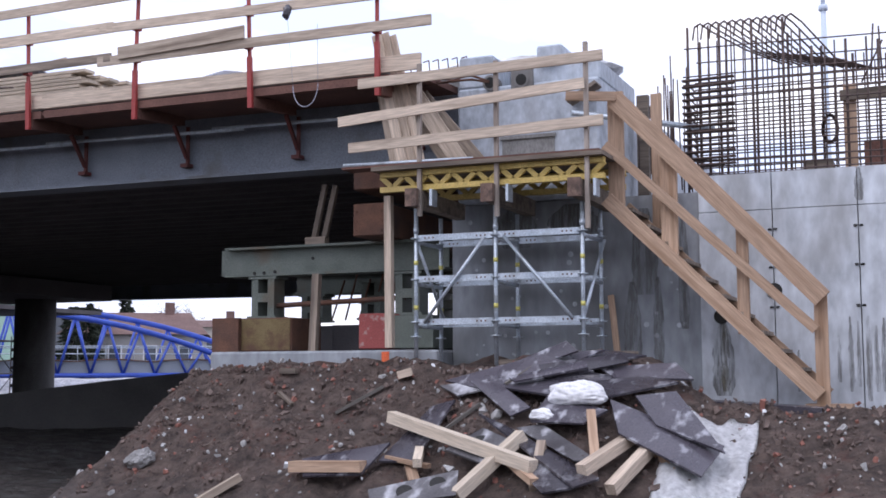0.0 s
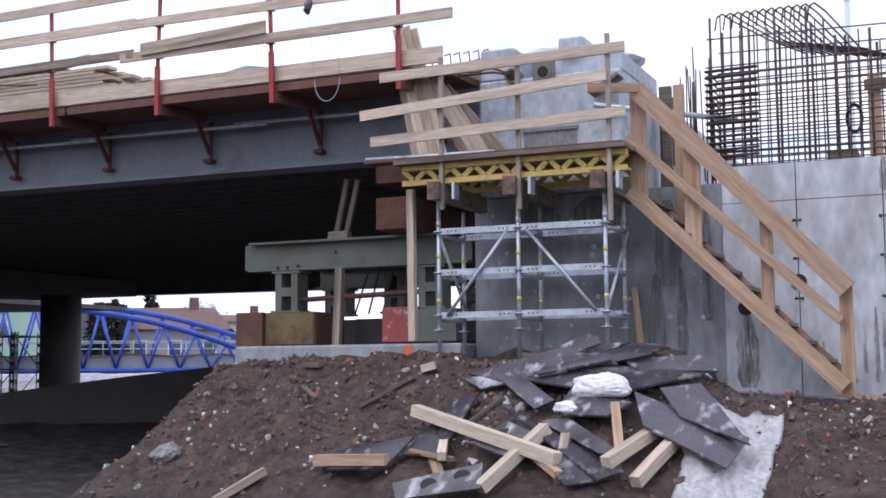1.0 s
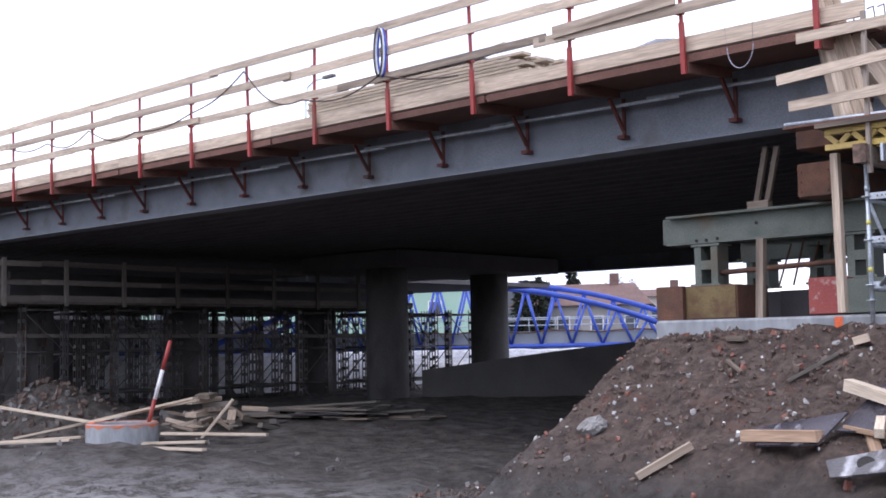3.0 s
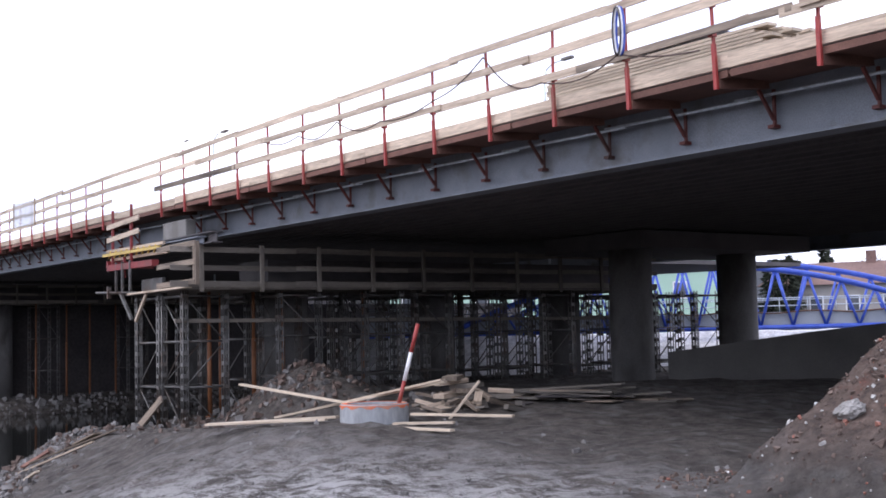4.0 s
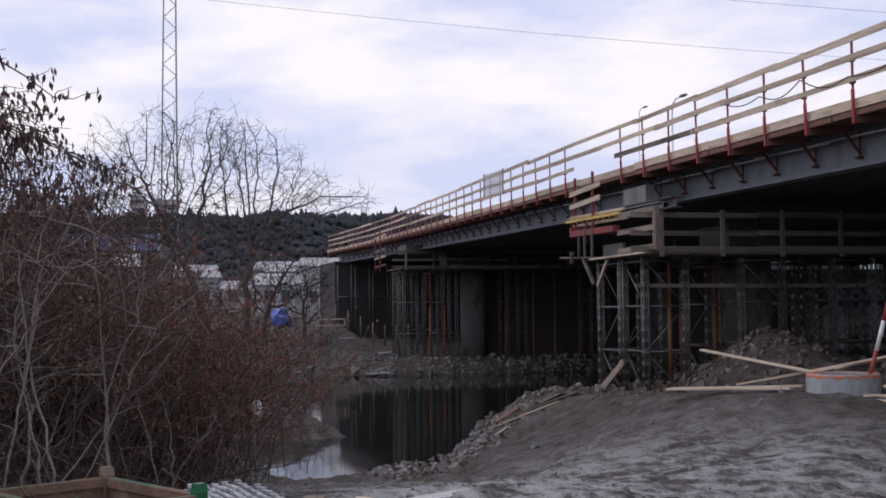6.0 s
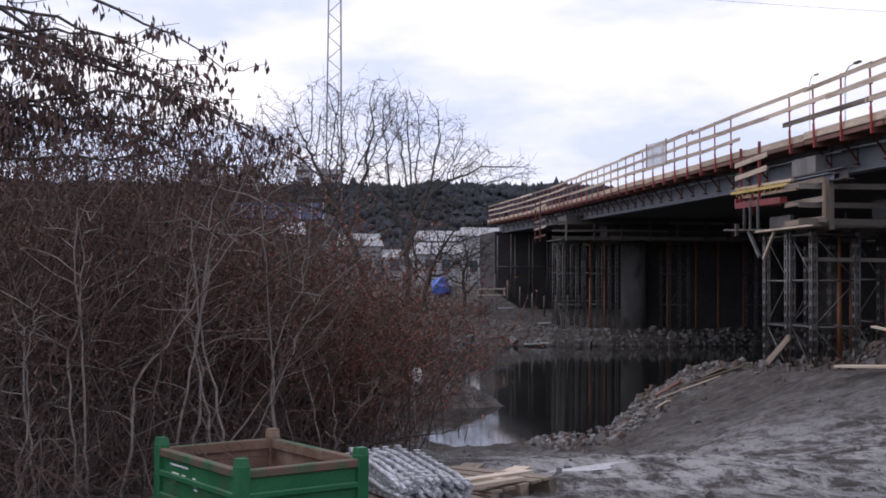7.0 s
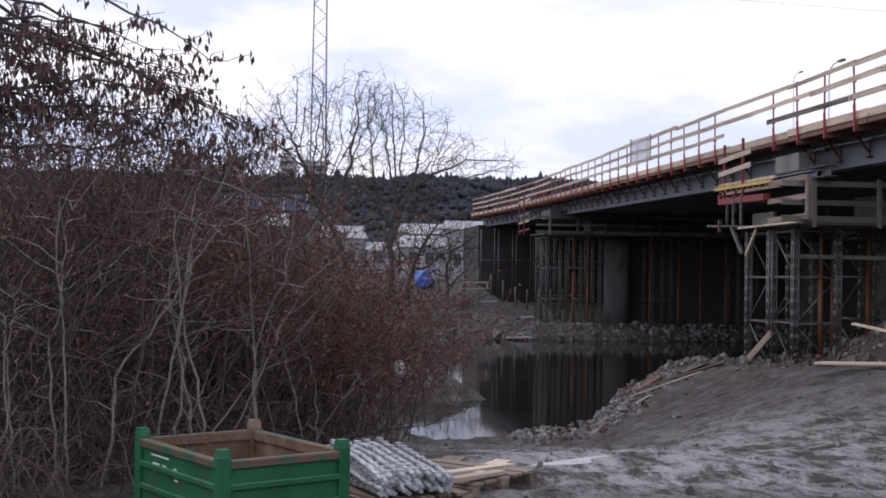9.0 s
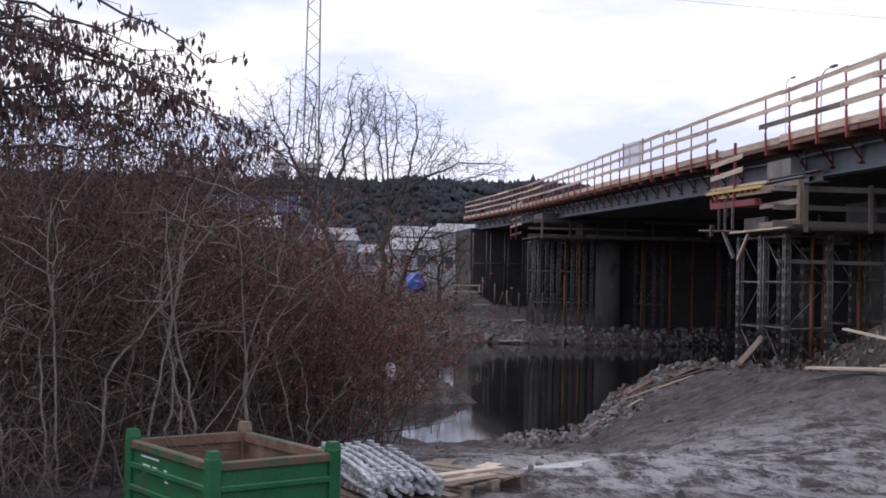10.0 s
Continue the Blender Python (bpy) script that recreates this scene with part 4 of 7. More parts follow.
def falsework_tower(x0, x1, y0, y1, z0, z1, lifts):
    """A shoring tower: four built-up legs, ledgers at each lift, crossed braces."""
    t = thing("falsework_tower", "dull steel shoring tower standing under the bridge deck", "shoring tower", "falsework towers")
    t.location = (x0, y0, z0)
    inv = Matrix.Translation((-x0, -y0, -z0))

    def put(name, bm, m=M_FALSE):
        bm.transform(inv)
        return part(name, bm, m, t)

    for x in (x0, x1):
        for y in (y0, y1):
            bm = bmesh.new()
            w = 0.07
            for dx, dy in ((-w, -w), (w, -w), (w, w), (-w, w)):
                rod(bm, (x + dx, y + dy, z0), (x + dx, y + dy, z1), 0.02, 5)
            n = int((z1 - z0) / 0.3)
            for i in range(n):
                z = z0 + (z1 - z0) * (i + 0.5) / n
                slab(bm, (x - w, y - w - 0.012, z - 0.05), (x + w, y - w, z + 0.05))
                slab(bm, (x + w, y - w, z - 0.05), (x + w + 0.012, y + w, z + 0.05))
            put("leg", bm)
    for i in range(lifts + 1):
        z = z0 + 0.15 + (z1 - z0 - 0.3) * i / lifts
        for a, b in (((x0, y0), (x1, y0)), ((x0, y1), (x1, y1)), ((x0, y0), (x0, y1)), ((x1, y0), (x1, y1))):
            put("ledger", rod(bmesh.new(), (*a, z), (*b, z), 0.028, 6))
        if i < lifts:
            z2 = z0 + 0.15 + (z1 - z0 - 0.3) * (i + 1) / lifts
            m = (z + z2) / 2
            for a, b in (((x0, y0), (x1, y0)), ((x1, y0), (x1, y1))):
                lo, hi = (z, z2) if i % 2 else (z2, z)
                put("brace", rod(bmesh.new(), (*a, lo), (*b, hi), 0.018, 5))
    return t


def orange_prop(x, y, z0, z1):
    t = thing("steel_prop", "orange painted steel prop under the formwork", "prop", "orange props", at=(x, y, z0))
    part("tube", rod(bmesh.new(), (0, 0, 0), (0, 0, (z1 - z0) * 0.62), 0.065, 8), M_ORANGE, t)
    part("inner_tube", rod(bmesh.new(), (0, 0, (z1 - z0) * 0.6), (0, 0, z1 - z0), 0.048, 8), M_ORANGE, t)
    part("foot", slab(bmesh.new(), (-0.1, -0.1, 0), (0.1, 0.1, 0.02)), M_ORANGE, t)
    part("pin", rod(bmesh.new(), (-0.12, 0, (z1 - z0) * 0.6), (0.12, 0, (z1 - z0) * 0.6), 0.015, 6), M_FALSE, t)
    return t


def pier(name, x, y0, y1, zc0, zc1, ground_z, radius, cols):
    """Columns under a boarded cap with plank guard rails round it. x: the face towards the near bank."""
    p = thing(name, "concrete bridge pier with a boarded cap and plank guard rails", "bridge pier", "bridge piers")
    for y in cols:
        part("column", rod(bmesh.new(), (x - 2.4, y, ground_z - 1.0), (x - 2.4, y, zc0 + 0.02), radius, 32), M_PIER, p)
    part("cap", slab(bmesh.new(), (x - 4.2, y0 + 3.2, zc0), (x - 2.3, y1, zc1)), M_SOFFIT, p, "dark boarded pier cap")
    part("walkway", slab(bmesh.new(), (x - 4.6, y0 - 0.2, zc0 - 0.06), (x, y1, zc0 - 0.01)), M_CRAFT, p)
    for z, h in ((zc0 + 0.08, 0.16), (zc0 + 0.5, 0.13), (zc0 + 0.98, 0.14)):
        y = y0 - 0.72
        k = 0
        while y < y1:
            q = min(y + 3.6, y1)
            one_bar("guard_board", (x + 0.03, y, z + 0.02 * math.sin(k * 3 + z)), (x + 0.03, q, z + 0.02 * math.cos(k * 5 + z)), 0.03, h, M_CRAFT, p)
            y = q
            k += 1
    y = y0 + 0.12
    while y < y1:
        one_bar("guard_post", (x + 0.09, y, zc0 - 0.12), (x + 0.07, y, zc0 + 1.1), 0.11, 0.06, M_CRAFT, p, up=(1, 0, 0))
        y += 1.72
    return p


# shade below the deck put into the walls' colour; some heap boards share it
M_SHADE_AND_BOARD = mat("dark_wall_shade_and_boards", (0.045, 0.042, 0.045), (0.075, 0.068, 0.07), 0.8, 0.85, 0.1, 0.2, 6)
P1 = pier("bridge_pier", -29.3, 12.62, 29, 3.05, 3.95, 0, 0.68, (16.4, 21.6, 26.8))
part("bearing_block", bevelled(slab(bmesh.new(), (-32.96, 13.2, 4.41), (-31.32, 13.5, 5.01)), 0.02), M_CONCDARK, P1)
part("seat_beam", i_beam(bmesh.new(), (-31.9, 12.75, 4.25), (-29.1, 12.75, 4.25), 0.3, 0.2), M_STEEL, P1)
part("edge_plate", slab(bmesh.new(), (-32.8, 12.5, 3.06), (-31.3, 12.6, 3.4)), M_FALSE, P1)
one_bar("end_post", (-28.9, 12.45, 3.1), (-28.9, 12.45, 4.2), 0.2, 0.1, M_OLDWOOD, P1, up=(0, 1, 0))
for z in (3.16, 3.66, 4.13):
    one_bar("end_board", (-31.4, 12.4, z), (-28.85, 12.4, z + 0.02), 0.035, 0.14, M_OLDWOOD, P1)
part("end_beam", i_beam(bmesh.new(), (-32.6, 12.9, 4.3), (-28.6, 12.9, 4.3), 0.3, 0.3), M_SOFFIT, P1, "dark steel beam below the girder end")
one_bar("edge_plank", (-33.4, 12.4, 3.02), (-29.3, 12.4, 3.05), 0.2, 0.05, M_WOOD, P1)
for i, (z, m) in enumerate(((4.2, M_YELLOW), (4.32, M_WOOD), (4.08, M_WOOD))):
    one_bar("lattice_beam", (-34.9, 12.15 + 0.12 * i, z), (-31.3, 12.45 + 0.12 * i, z + 0.02), 0.08, 0.08, m, P1)
for i in range(9):
    x = -34.6 + i * 0.36
    one_bar("lattice_web", (x, 12.2 + 0.03 * i, 4.1), (x + 0.14, 12.2 + 0.03 * i, 4.3), 0.035, 0.04, M_YELLOW, P1, up=(0, 1, 0))
M_REDMID = mat("dull_red_paint", (0.2, 0.026, 0.03), (0.27, 0.04, 0.042), 5.0, 0.6, 0, 0.1, stain=(0.12, 0.04, 0.035), amount=0.3)
one_bar("red_channel", (-34.65, 12.25, 3.82), (-31.4, 12.35, 3.8), 0.2, 0.17, M_REDMID, P1)
one_bar("red_channel", (-34.75, 12.2, 3.94), (-34.75, 13.6, 3.94), 0.12, 0.2, M_REDMID, P1)
for x, z0, z1 in ((-34.55, 3.85, 5.5), (-33.05, 3.9, 5.55), (-33.6, 3.5, 4.1)):
    one_bar("rail_post", (x, 12.3, z0), (x, 12.3, z1), 0.06, 0.07, M_REDMID, P1, up=(0, 1, 0))
for z0, z1, m in ((5.02, 5.12, M_WOOD), (4.64, 4.75, M_WOOD)):
    one_bar("guard_board", (-34.9, 12.25, z0), (-32.35, 12.25, z1), 0.03, 0.14, m, P1)
for x in (-34.0, -33.5, -32.9):
    one_bar("hanger", (x, 12.2, 3.1), (x, 12.2, 3.95), 0.05, 0.06, M_FALSE, P1, up=(0, 1, 0))
one_rod("outrigger", (-36.0, 12.3, 3.16), (-32.75, 12.35, 3.04), 0.035, M_FALSE, P1)
one_bar("outrigger_plate", (-34.9, 12.3, 2.95), (-34.9, 12.3, 3.3), 0.1, 0.1, M_FALSE, P1, up=(0, 1, 0))
one_bar("outrigger_strut", (-33.9, 12.3, 3.05), (-33.3, 12.4, 2.3), 0.08, 0.08, M_FALSE, P1)
one_bar("raker", (-33.0, 12.4, 2.25), (-32.2, 12.4, 2.98), 0.06, 0.09, M_WOOD, P1)

falsework_tower(-33.3, -31.7, 12.6, 13.8, -0.95, 3.0, 3)
falsework_tower(-31.6, -30.15, 12.65, 13.8, -0.9, 3.0, 3)
for y in (15.2, 17.9, 19.6, 22.6, 24.4, 27.4, 29.3, 31.2):
    falsework_tower(-33.3, -31.7, y, y + 1.2, -0.8, 3.0, 3)
    falsework_tower(-30.9, -29.7, y, y + 1.2, -0.6, 3.0, 3)
for i, y in enumerate((13.68, 15.05, 15.9, 18.6)):
    orange_prop(-30.9 - 0.1 * (i % 2), y, -0.4, 3.0)
orange_prop(-32.2, 14.6, -0.5, 3.0)
wale = one_bar("walkway_beam", (-30.2, 12.4, 2.2), (-30.2, 29, 2.1), 0.1, 0.1, M_CRAFT, None)
tagged(wale, "long grey timber waler fixed across the shoring towers", "beam")
one_raker = one_bar("raking_plank", (-32.9, 12.2, -0.95), (-31.0, 12.35, 0.15), 0.05, 0.2, M_OLDWOOD, None)
tagged(one_raker, "old plank leaning on the shoring tower foot", "plank")

P2 = pier("bridge_pier", -72.2, 14.7, 36, 4.05, 5.2, -1.6, 0.77, (19.6, 32))
part("pier_wall", slab(bmesh.new(), (-76.6, 20.7, -2.6), (-75.7, 60, 4.0)), M_SHADE_AND_BOARD, P2, "concrete pier wall, deep shade put into its dark colour")
part("bearing_block", slab(bmesh.new(), (-75.5, 15.0, 5.0), (-73.0, 20, 5.5)), M_PIER, P2)
for i, (z, m) in enumerate(((4.3, M_REDDARK), (4.85, M_WOOD), (5.3, M_CRAFT), (6.2, M_WOOD))):
    one_bar("guard_board", (-79.5, 14.2, z), (-76.0, 14.3, z + 0.1), 0.05, 0.14, m, P2)
for x in (-79.2, -77.4):
    one_bar("rail_post", (x, 14.2, 4.0), (x, 14.2, 6.6), 0.07, 0.08, M_REDDARK, P2, up=(0, 1, 0))
for y in (14.9, 17.0, 21.5, 27):
    falsework_tower(-75.0, -73.2, y, y + 1.2, -2.0, 4.0, 3)
    falsework_tower(-79.0, -77.2, y + 0.5, y + 1.7, -1.8, 4.0, 3)
for i, y in enumerate((16.4, 17.3, 21.2, 23.0, 24.4, 26.0)):
    orange_prop(-72.6, y, -2.0, 4.0)
# far abutment, coloured dark in place of the shade under the deck
far_wall = part("far_abutment", slab(bmesh.new(), (-112, 14.9, -1.5), (-102.5, 70, 5.6)), M_SHADE_AND_BOARD)
tagged(far_wall, "abutment on the far bank, under-deck shade put into its colour", "abutment", kind="structure")
for x, y in ((-101.5, 15), (-98, 15.6)):
    bm = bmesh.new()
    for i in range(6):
        rod(bm, (x, y + 1.5 * i, 0), (x, y + 1.5 * i, 5.2), 0.06, 6)
        rod(bm, (x, y + 1.5 * i, 2.6), (x, y + 1.5 * i + 1.5, 2.6), 0.05, 6)
    tagged(part("far_scaffold", bm, M_FALSE), "thin scaffold poles before the far abutment", "scaffold")

# ---- the well ring, marker pole, planks and timber piles ----
RX, RY = -19.55, 11.95


def ring_mesh():
    bm = bmesh.new()
    seg, ro, ri, z0, z1 = 40, 0.64, 0.5, -0.15, 0.44
    loops = []
    for r, z in ((ro, z0), (ro, z1 - 0.02), (ro - 0.02, z1), (ri + 0.02, z1), (ri, z1 - 0.02), (ri, z0)):
        loops.append([bm.verts.new((RX + r * math.cos(6.2832 * i / seg), RY + r * math.sin(6.2832 * i / seg), z)) for i in range(seg)])
    for a, b in zip(loops, loops[1:]):
        for i in range(seg):
            bm.faces.new((a[i], a[(i + 1) % seg], b[(i + 1) % seg], b[i]))
    return bm


ring = thing("well_ring", "grey concrete well ring with an orange sprayed rim", "concrete ring")
part("ring", ring_mesh(), M_WALL, ring)
M_SPRAY = mat("orange_rim", (0.62, 0.13, 0.05), (0.75, 0.22, 0.10), 9, 0.8, 0, 0.1, stain=(0.4, 0.3, 0.25), amount=0.2)
bm = bmesh.new()
for i in range(40):
    a, b = 6.2832 * i / 40, 6.2832 * (i + 1) / 40
    vs = [bm.verts.new((RX + r * math.cos(t), RY + r * math.sin(t), 0.445)) for r, t in ((0.62, a), (0.62, b), (0.515, b), (0.515, a))]
    bm.faces.new(vs)
for i in range(40):
    a, b = 6.2832 * i / 40, 6.2832 * (i + 1) / 40
    low = 0.38 + 0.03 * math.sin(i * 1.9)
    bm.faces.new([bm.verts.new((RX + 0.644 * math.cos(t), RY + 0.644 * math.sin(t), z)) for t, z in ((a, low), (b, 0.38 + 0.03 * math.sin((i + 1) * 1.9)), (b, 0.424), (a, 0.424))])
part("sprayed_rim", bm, M_SPRAY, ring)
pole = thing("marker_pole", "red and white striped pole leaning on the well ring", "marker pole")
pa, pb = Vector((-19.2, 12.25, 0.35)), Vector((-19.0, 12.6, 1.9))
M_WHITE = mat("white_paint", (0.72, 0.73, 0.75), (0.8, 0.8, 0.82), 8, 0.5, 0, 0.05)
for i, m in enumerate((M_RED, M_WHITE, M_RED)):
    part("stripe", rod(bmesh.new(), pa.lerp(pb, (0, 0.32, 0.66)[i]), pa.lerp(pb, (0.32, 0.66, 1)[i]), 0.038, 10), m, pole)
M_FRESH = mat("fresh_plank", (0.52, 0.43, 0.33), (0.64, 0.55, 0.44), 12, 0.75, 0, 0.2, 70, (0.07, 1, 1), (0.33, 0.26, 0.2), 0.15, 0.15, 8.0)
for a, b, w in (((-22.3, 10.2, 0.02), (-20.2, 11.9, 0.16), 0.2), ((-22.0, 10.0, 0.04), (-20.1, 11.6, 0.13), 0.18), ((-23.0, 11.2, 0.75), (-20.4, 12.35, 0.38), 0.12),
                ((-22.6, 11.9, 0.05), (-18.5, 13.2, 0.85), 0.14), ((-22.2, 11.6, 0.08), (-18.7, 13.4, 0.8), 0.12), ((-18.5, 12.5, 0.25), (-16.9, 13.6, 0.22), 0.16),
                ((-18.5, 12.1, 0.1), (-17.6, 12.8, 0.12), 0.15), ((-18.3, 11.9, 0.05), (-16.8, 12.2, 0.06), 0.12), ((-18.6, 13.4, 0.1), (-18.3, 13.9, 0.8), 0.14)):
    a, b = Vector(a) + Vector((-0.3, -0.2, 0)), Vector(b) + Vector((-0.3, -0.2, 0))
    pl = one_bar("loose_plank", a, b, w, 0.04, M_FRESH, None)
    tagged(pl, "pale loose plank lying across the soil near the well ring", "plank", "planks round the well ring")
rr = random.Random(21)


def offcut_pile(cx, cy, cz, n, spread, m, group):
    for i in range(n):
        a = rr.uniform(0, 3.14)
        l = rr.uniform(0.3, 0.9)
        c = Vector((cx + rr.gauss(0, spread), cy + rr.gauss(0, spread * 0.6), cz + 0.08 + abs(rr.gauss(0, 0.22)) * (1 - i / n / 2)))
        d = Vector((math.cos(a), math.sin(a), rr.uniform(-0.4, 0.4))) * l / 2
        ob = one_bar("timber_offcut", c - d, c + d, rr.uniform(0.08, 0.16), rr.uniform(0.03, 0.1), rr.choice(m), None)
        tagged(ob, "short sawn timber offcut in a loose pile", "timber offcut", group)


offcut_pile(-20.3, 14.6, 0.1, 26, 0.7, (M_WOOD, M_OLDWOOD, M_CRAFT), "timber offcut pile")
for i in range(7):
    c = Vector((-20.35 + 0.12 * math.sin(i * 2.1), 14.45 + 0.16 * math.cos(i * 1.7), 0.3 + 0.085 * i))
    d = Vector((0.32 * math.cos(i * 0.9), 0.32 * math.sin(i * 0.9), 0.03 * math.sin(i)))
    ob = one_bar("timber_block", c - d, c + d, 0.3, 0.09, (M_OLDWOOD, M_CRAFT, M_WOOD)[i % 3], None)
    tagged(ob, "squared timber block stacked on the offcut pile", "timber block", "stacked timber blocks")
for i in range(60):
    k = i / 60
    c = Vector((-20.6 + 2.7 * k + rr.uniform(-0.3, 0.3), 15.6 + 2.6 * k + rr.uniform(-0.5, 0.5), 0.06 + 0.55 * rr.random() * (1 - abs(k - 0.4) * 1.3)))
    a = 0.75 + rr.uniform(-0.5, 0.5)
    d = Vector((math.cos(a), math.sin(a), rr.uniform(-0.06, 0.06))) * rr.uniform(0.5, 1.3)
    ob = one_bar("board", c - d, c + d, rr.uniform(0.15, 0.6), 0.03, rr.choice((M_CRAFT, M_OLDWOOD, M_SHADE_AND_BOARD, M_OLDWOOD, M_CRAFT)), None)
    tagged(ob, "weathered formwork board in a low heap", "board", "heap of boards")

# low concrete wall beyond the heap; under-bridge shade is put into its colour
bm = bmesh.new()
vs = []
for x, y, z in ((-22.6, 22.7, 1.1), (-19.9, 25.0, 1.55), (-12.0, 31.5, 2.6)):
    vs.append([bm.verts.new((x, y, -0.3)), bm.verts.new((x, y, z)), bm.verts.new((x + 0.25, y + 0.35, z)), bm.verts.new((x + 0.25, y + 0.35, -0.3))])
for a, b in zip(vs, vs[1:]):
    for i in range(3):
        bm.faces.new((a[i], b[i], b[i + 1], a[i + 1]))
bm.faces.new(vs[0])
tagged(part("ramp_wall", bm, mat("shade_dark_concrete", (0.085, 0.082, 0.08), (0.13, 0.125, 0.12), 1.3, 0.85, 0, 0.3)), "low sloping concrete ramp wall, bridge shade put into its colour", "wall", kind="structure")

# ---- blue arched footbridge ----
foot = thing("footbridge", "blue steel arch footbridge with grey side panels", "footbridge")
FC, FD = Vector((-51.6, 54.4, 0)), Vector((0.78, 0.626, 0))
FN = Vector((0.626, -0.78, 0))


def fp(s, z, o=0.0):
    return FC + FD * s + FN * o + Vector((0, 0, z))


M_PANEL = mat("grey_panel", (0.22, 0.25, 0.30), (0.28, 0.31, 0.36), 0.5, 0.6)
HALF = 15.0
for o, along, lift in ((0.0, 0.0, 0.0), (-3.4, 1.8, 0.25)):
    arch = lambda s: 1.95 + 3.45 * (1 - (s / HALF) ** 2)
    bm = bmesh.new()
    pts = [-HALF + 2 * HALF * i / 30 for i in range(31)]
    for a, b in zip(pts, pts[1:]):
        rod(bm, fp(a + along, arch(a) + lift, o), fp(b + along, arch(b) + lift, o), 0.17, 10)
    bmesh.ops.remove_doubles(bm, verts=bm.verts[:], dist=0.02)
    part("arch_tube", bm, M_BLUE, foot)
    one_rod("chord_tube", fp(-HALF - 6, 1.62, o), fp(HALF + 1, 1.68, o), 0.14, M_BLUE, foot, seg=10)
    for i in range(-7, 8):
        s = i * 1.85
        if abs(s) < HALF - 0.8:
            m = s + 0.92
            if abs(m) < HALF - 0.5:
                one_rod("web_tube", fp(s + along, 1.7, o), fp(m + along, arch(m) + lift, o), 0.075, M_BLUE, foot)
                one_rod("web_tube", fp(m + along, arch(m) + lift, o), fp(s + 1.85 + along, 1.7, o), 0.075, M_BLUE, foot)
part("deck_panel", bar(bmesh.new(), fp(-HALF - 6, 2.15, -1.0), fp(HALF + 4, 2.2, -1.0), 1.8, 0.75), M_PANEL, foot)
for z in (3.25, 3.35, 2.9):
    one_rod("hand_rail", fp(-HALF - 6, z, -0.1), fp(HALF + 6, z + 0.05, -0.1), 0.03, M_GALV, foot)
for i in range(-10, 11):
    one_rod("rail_post", fp(i * 1.6, 2.5, -0.1), fp(i * 1.6, 3.35, -0.1), 0.025, M_GALV, foot)
bm = bmesh.new()
for i in range(-24, 24):
    a, b = i * 0.7, (i + 1) * 0.7
    rod(bm, fp(a, 2.45 + 0.16 * abs(math.sin(a * 0.7)), 0.02), fp(b, 2.45 + 0.16 * abs(math.sin(b * 0.7)), 0.02), 0.04, 6)
part("sagging_cable", bm, M_RUST, foot)

# ---- houses beyond the footbridge ----
bm = bmesh.new()
vs = [[bm.verts.new(fp(s, z + 0.12 * noise.noise(Vector((s, z, 0))), o)) for s in range(-24, 26)] for o, z in ((-9.0, 1.5), (-4.6, 1.45), (-3.0, 0.6), (-1.0, -0.8), (1.5, -2.6))]
for a, b in zip(vs, vs[1:]):
    for i in range(len(a) - 1):
        bm.faces.new((a[i], b[i], b[i + 1], a[i + 1]))
tagged(part("stone_revetment", bm, mat("pale_stone_paving", (0.42, 0.42, 0.43), (0.66, 0.66, 0.67), 2.2, 0.85, 0, 0.8, 9, deep=0.1)), "pale stone paved slope below the footbridge", "revetment", kind="structure")
M_GREEN_WALL = mat("mint_plaster", (0.34, 0.52, 0.42), (0.42, 0.60, 0.50), 0.3, 0.9, 0, 0.1)
M_CREAM = mat("cream_plaster", (0.55, 0.50, 0.44), (0.64, 0.60, 0.53), 0.3, 0.9, 0, 0.1)
M_GREYWALL = mat("grey_plaster", (0.26, 0.25, 0.24), (0.35, 0.34, 0.33), 0.3, 0.9, 0, 0.1)
M_ROOF = mat("brown_red_tiles", (0.13, 0.078, 0.068), (0.2, 0.125, 0.11), 0.8, 0.85, 0, 0.4, 6)
M_PANE = mat("window_glass", (0.05, 0.06, 0.07), (0.09, 0.1, 0.12), 1, 0.2)


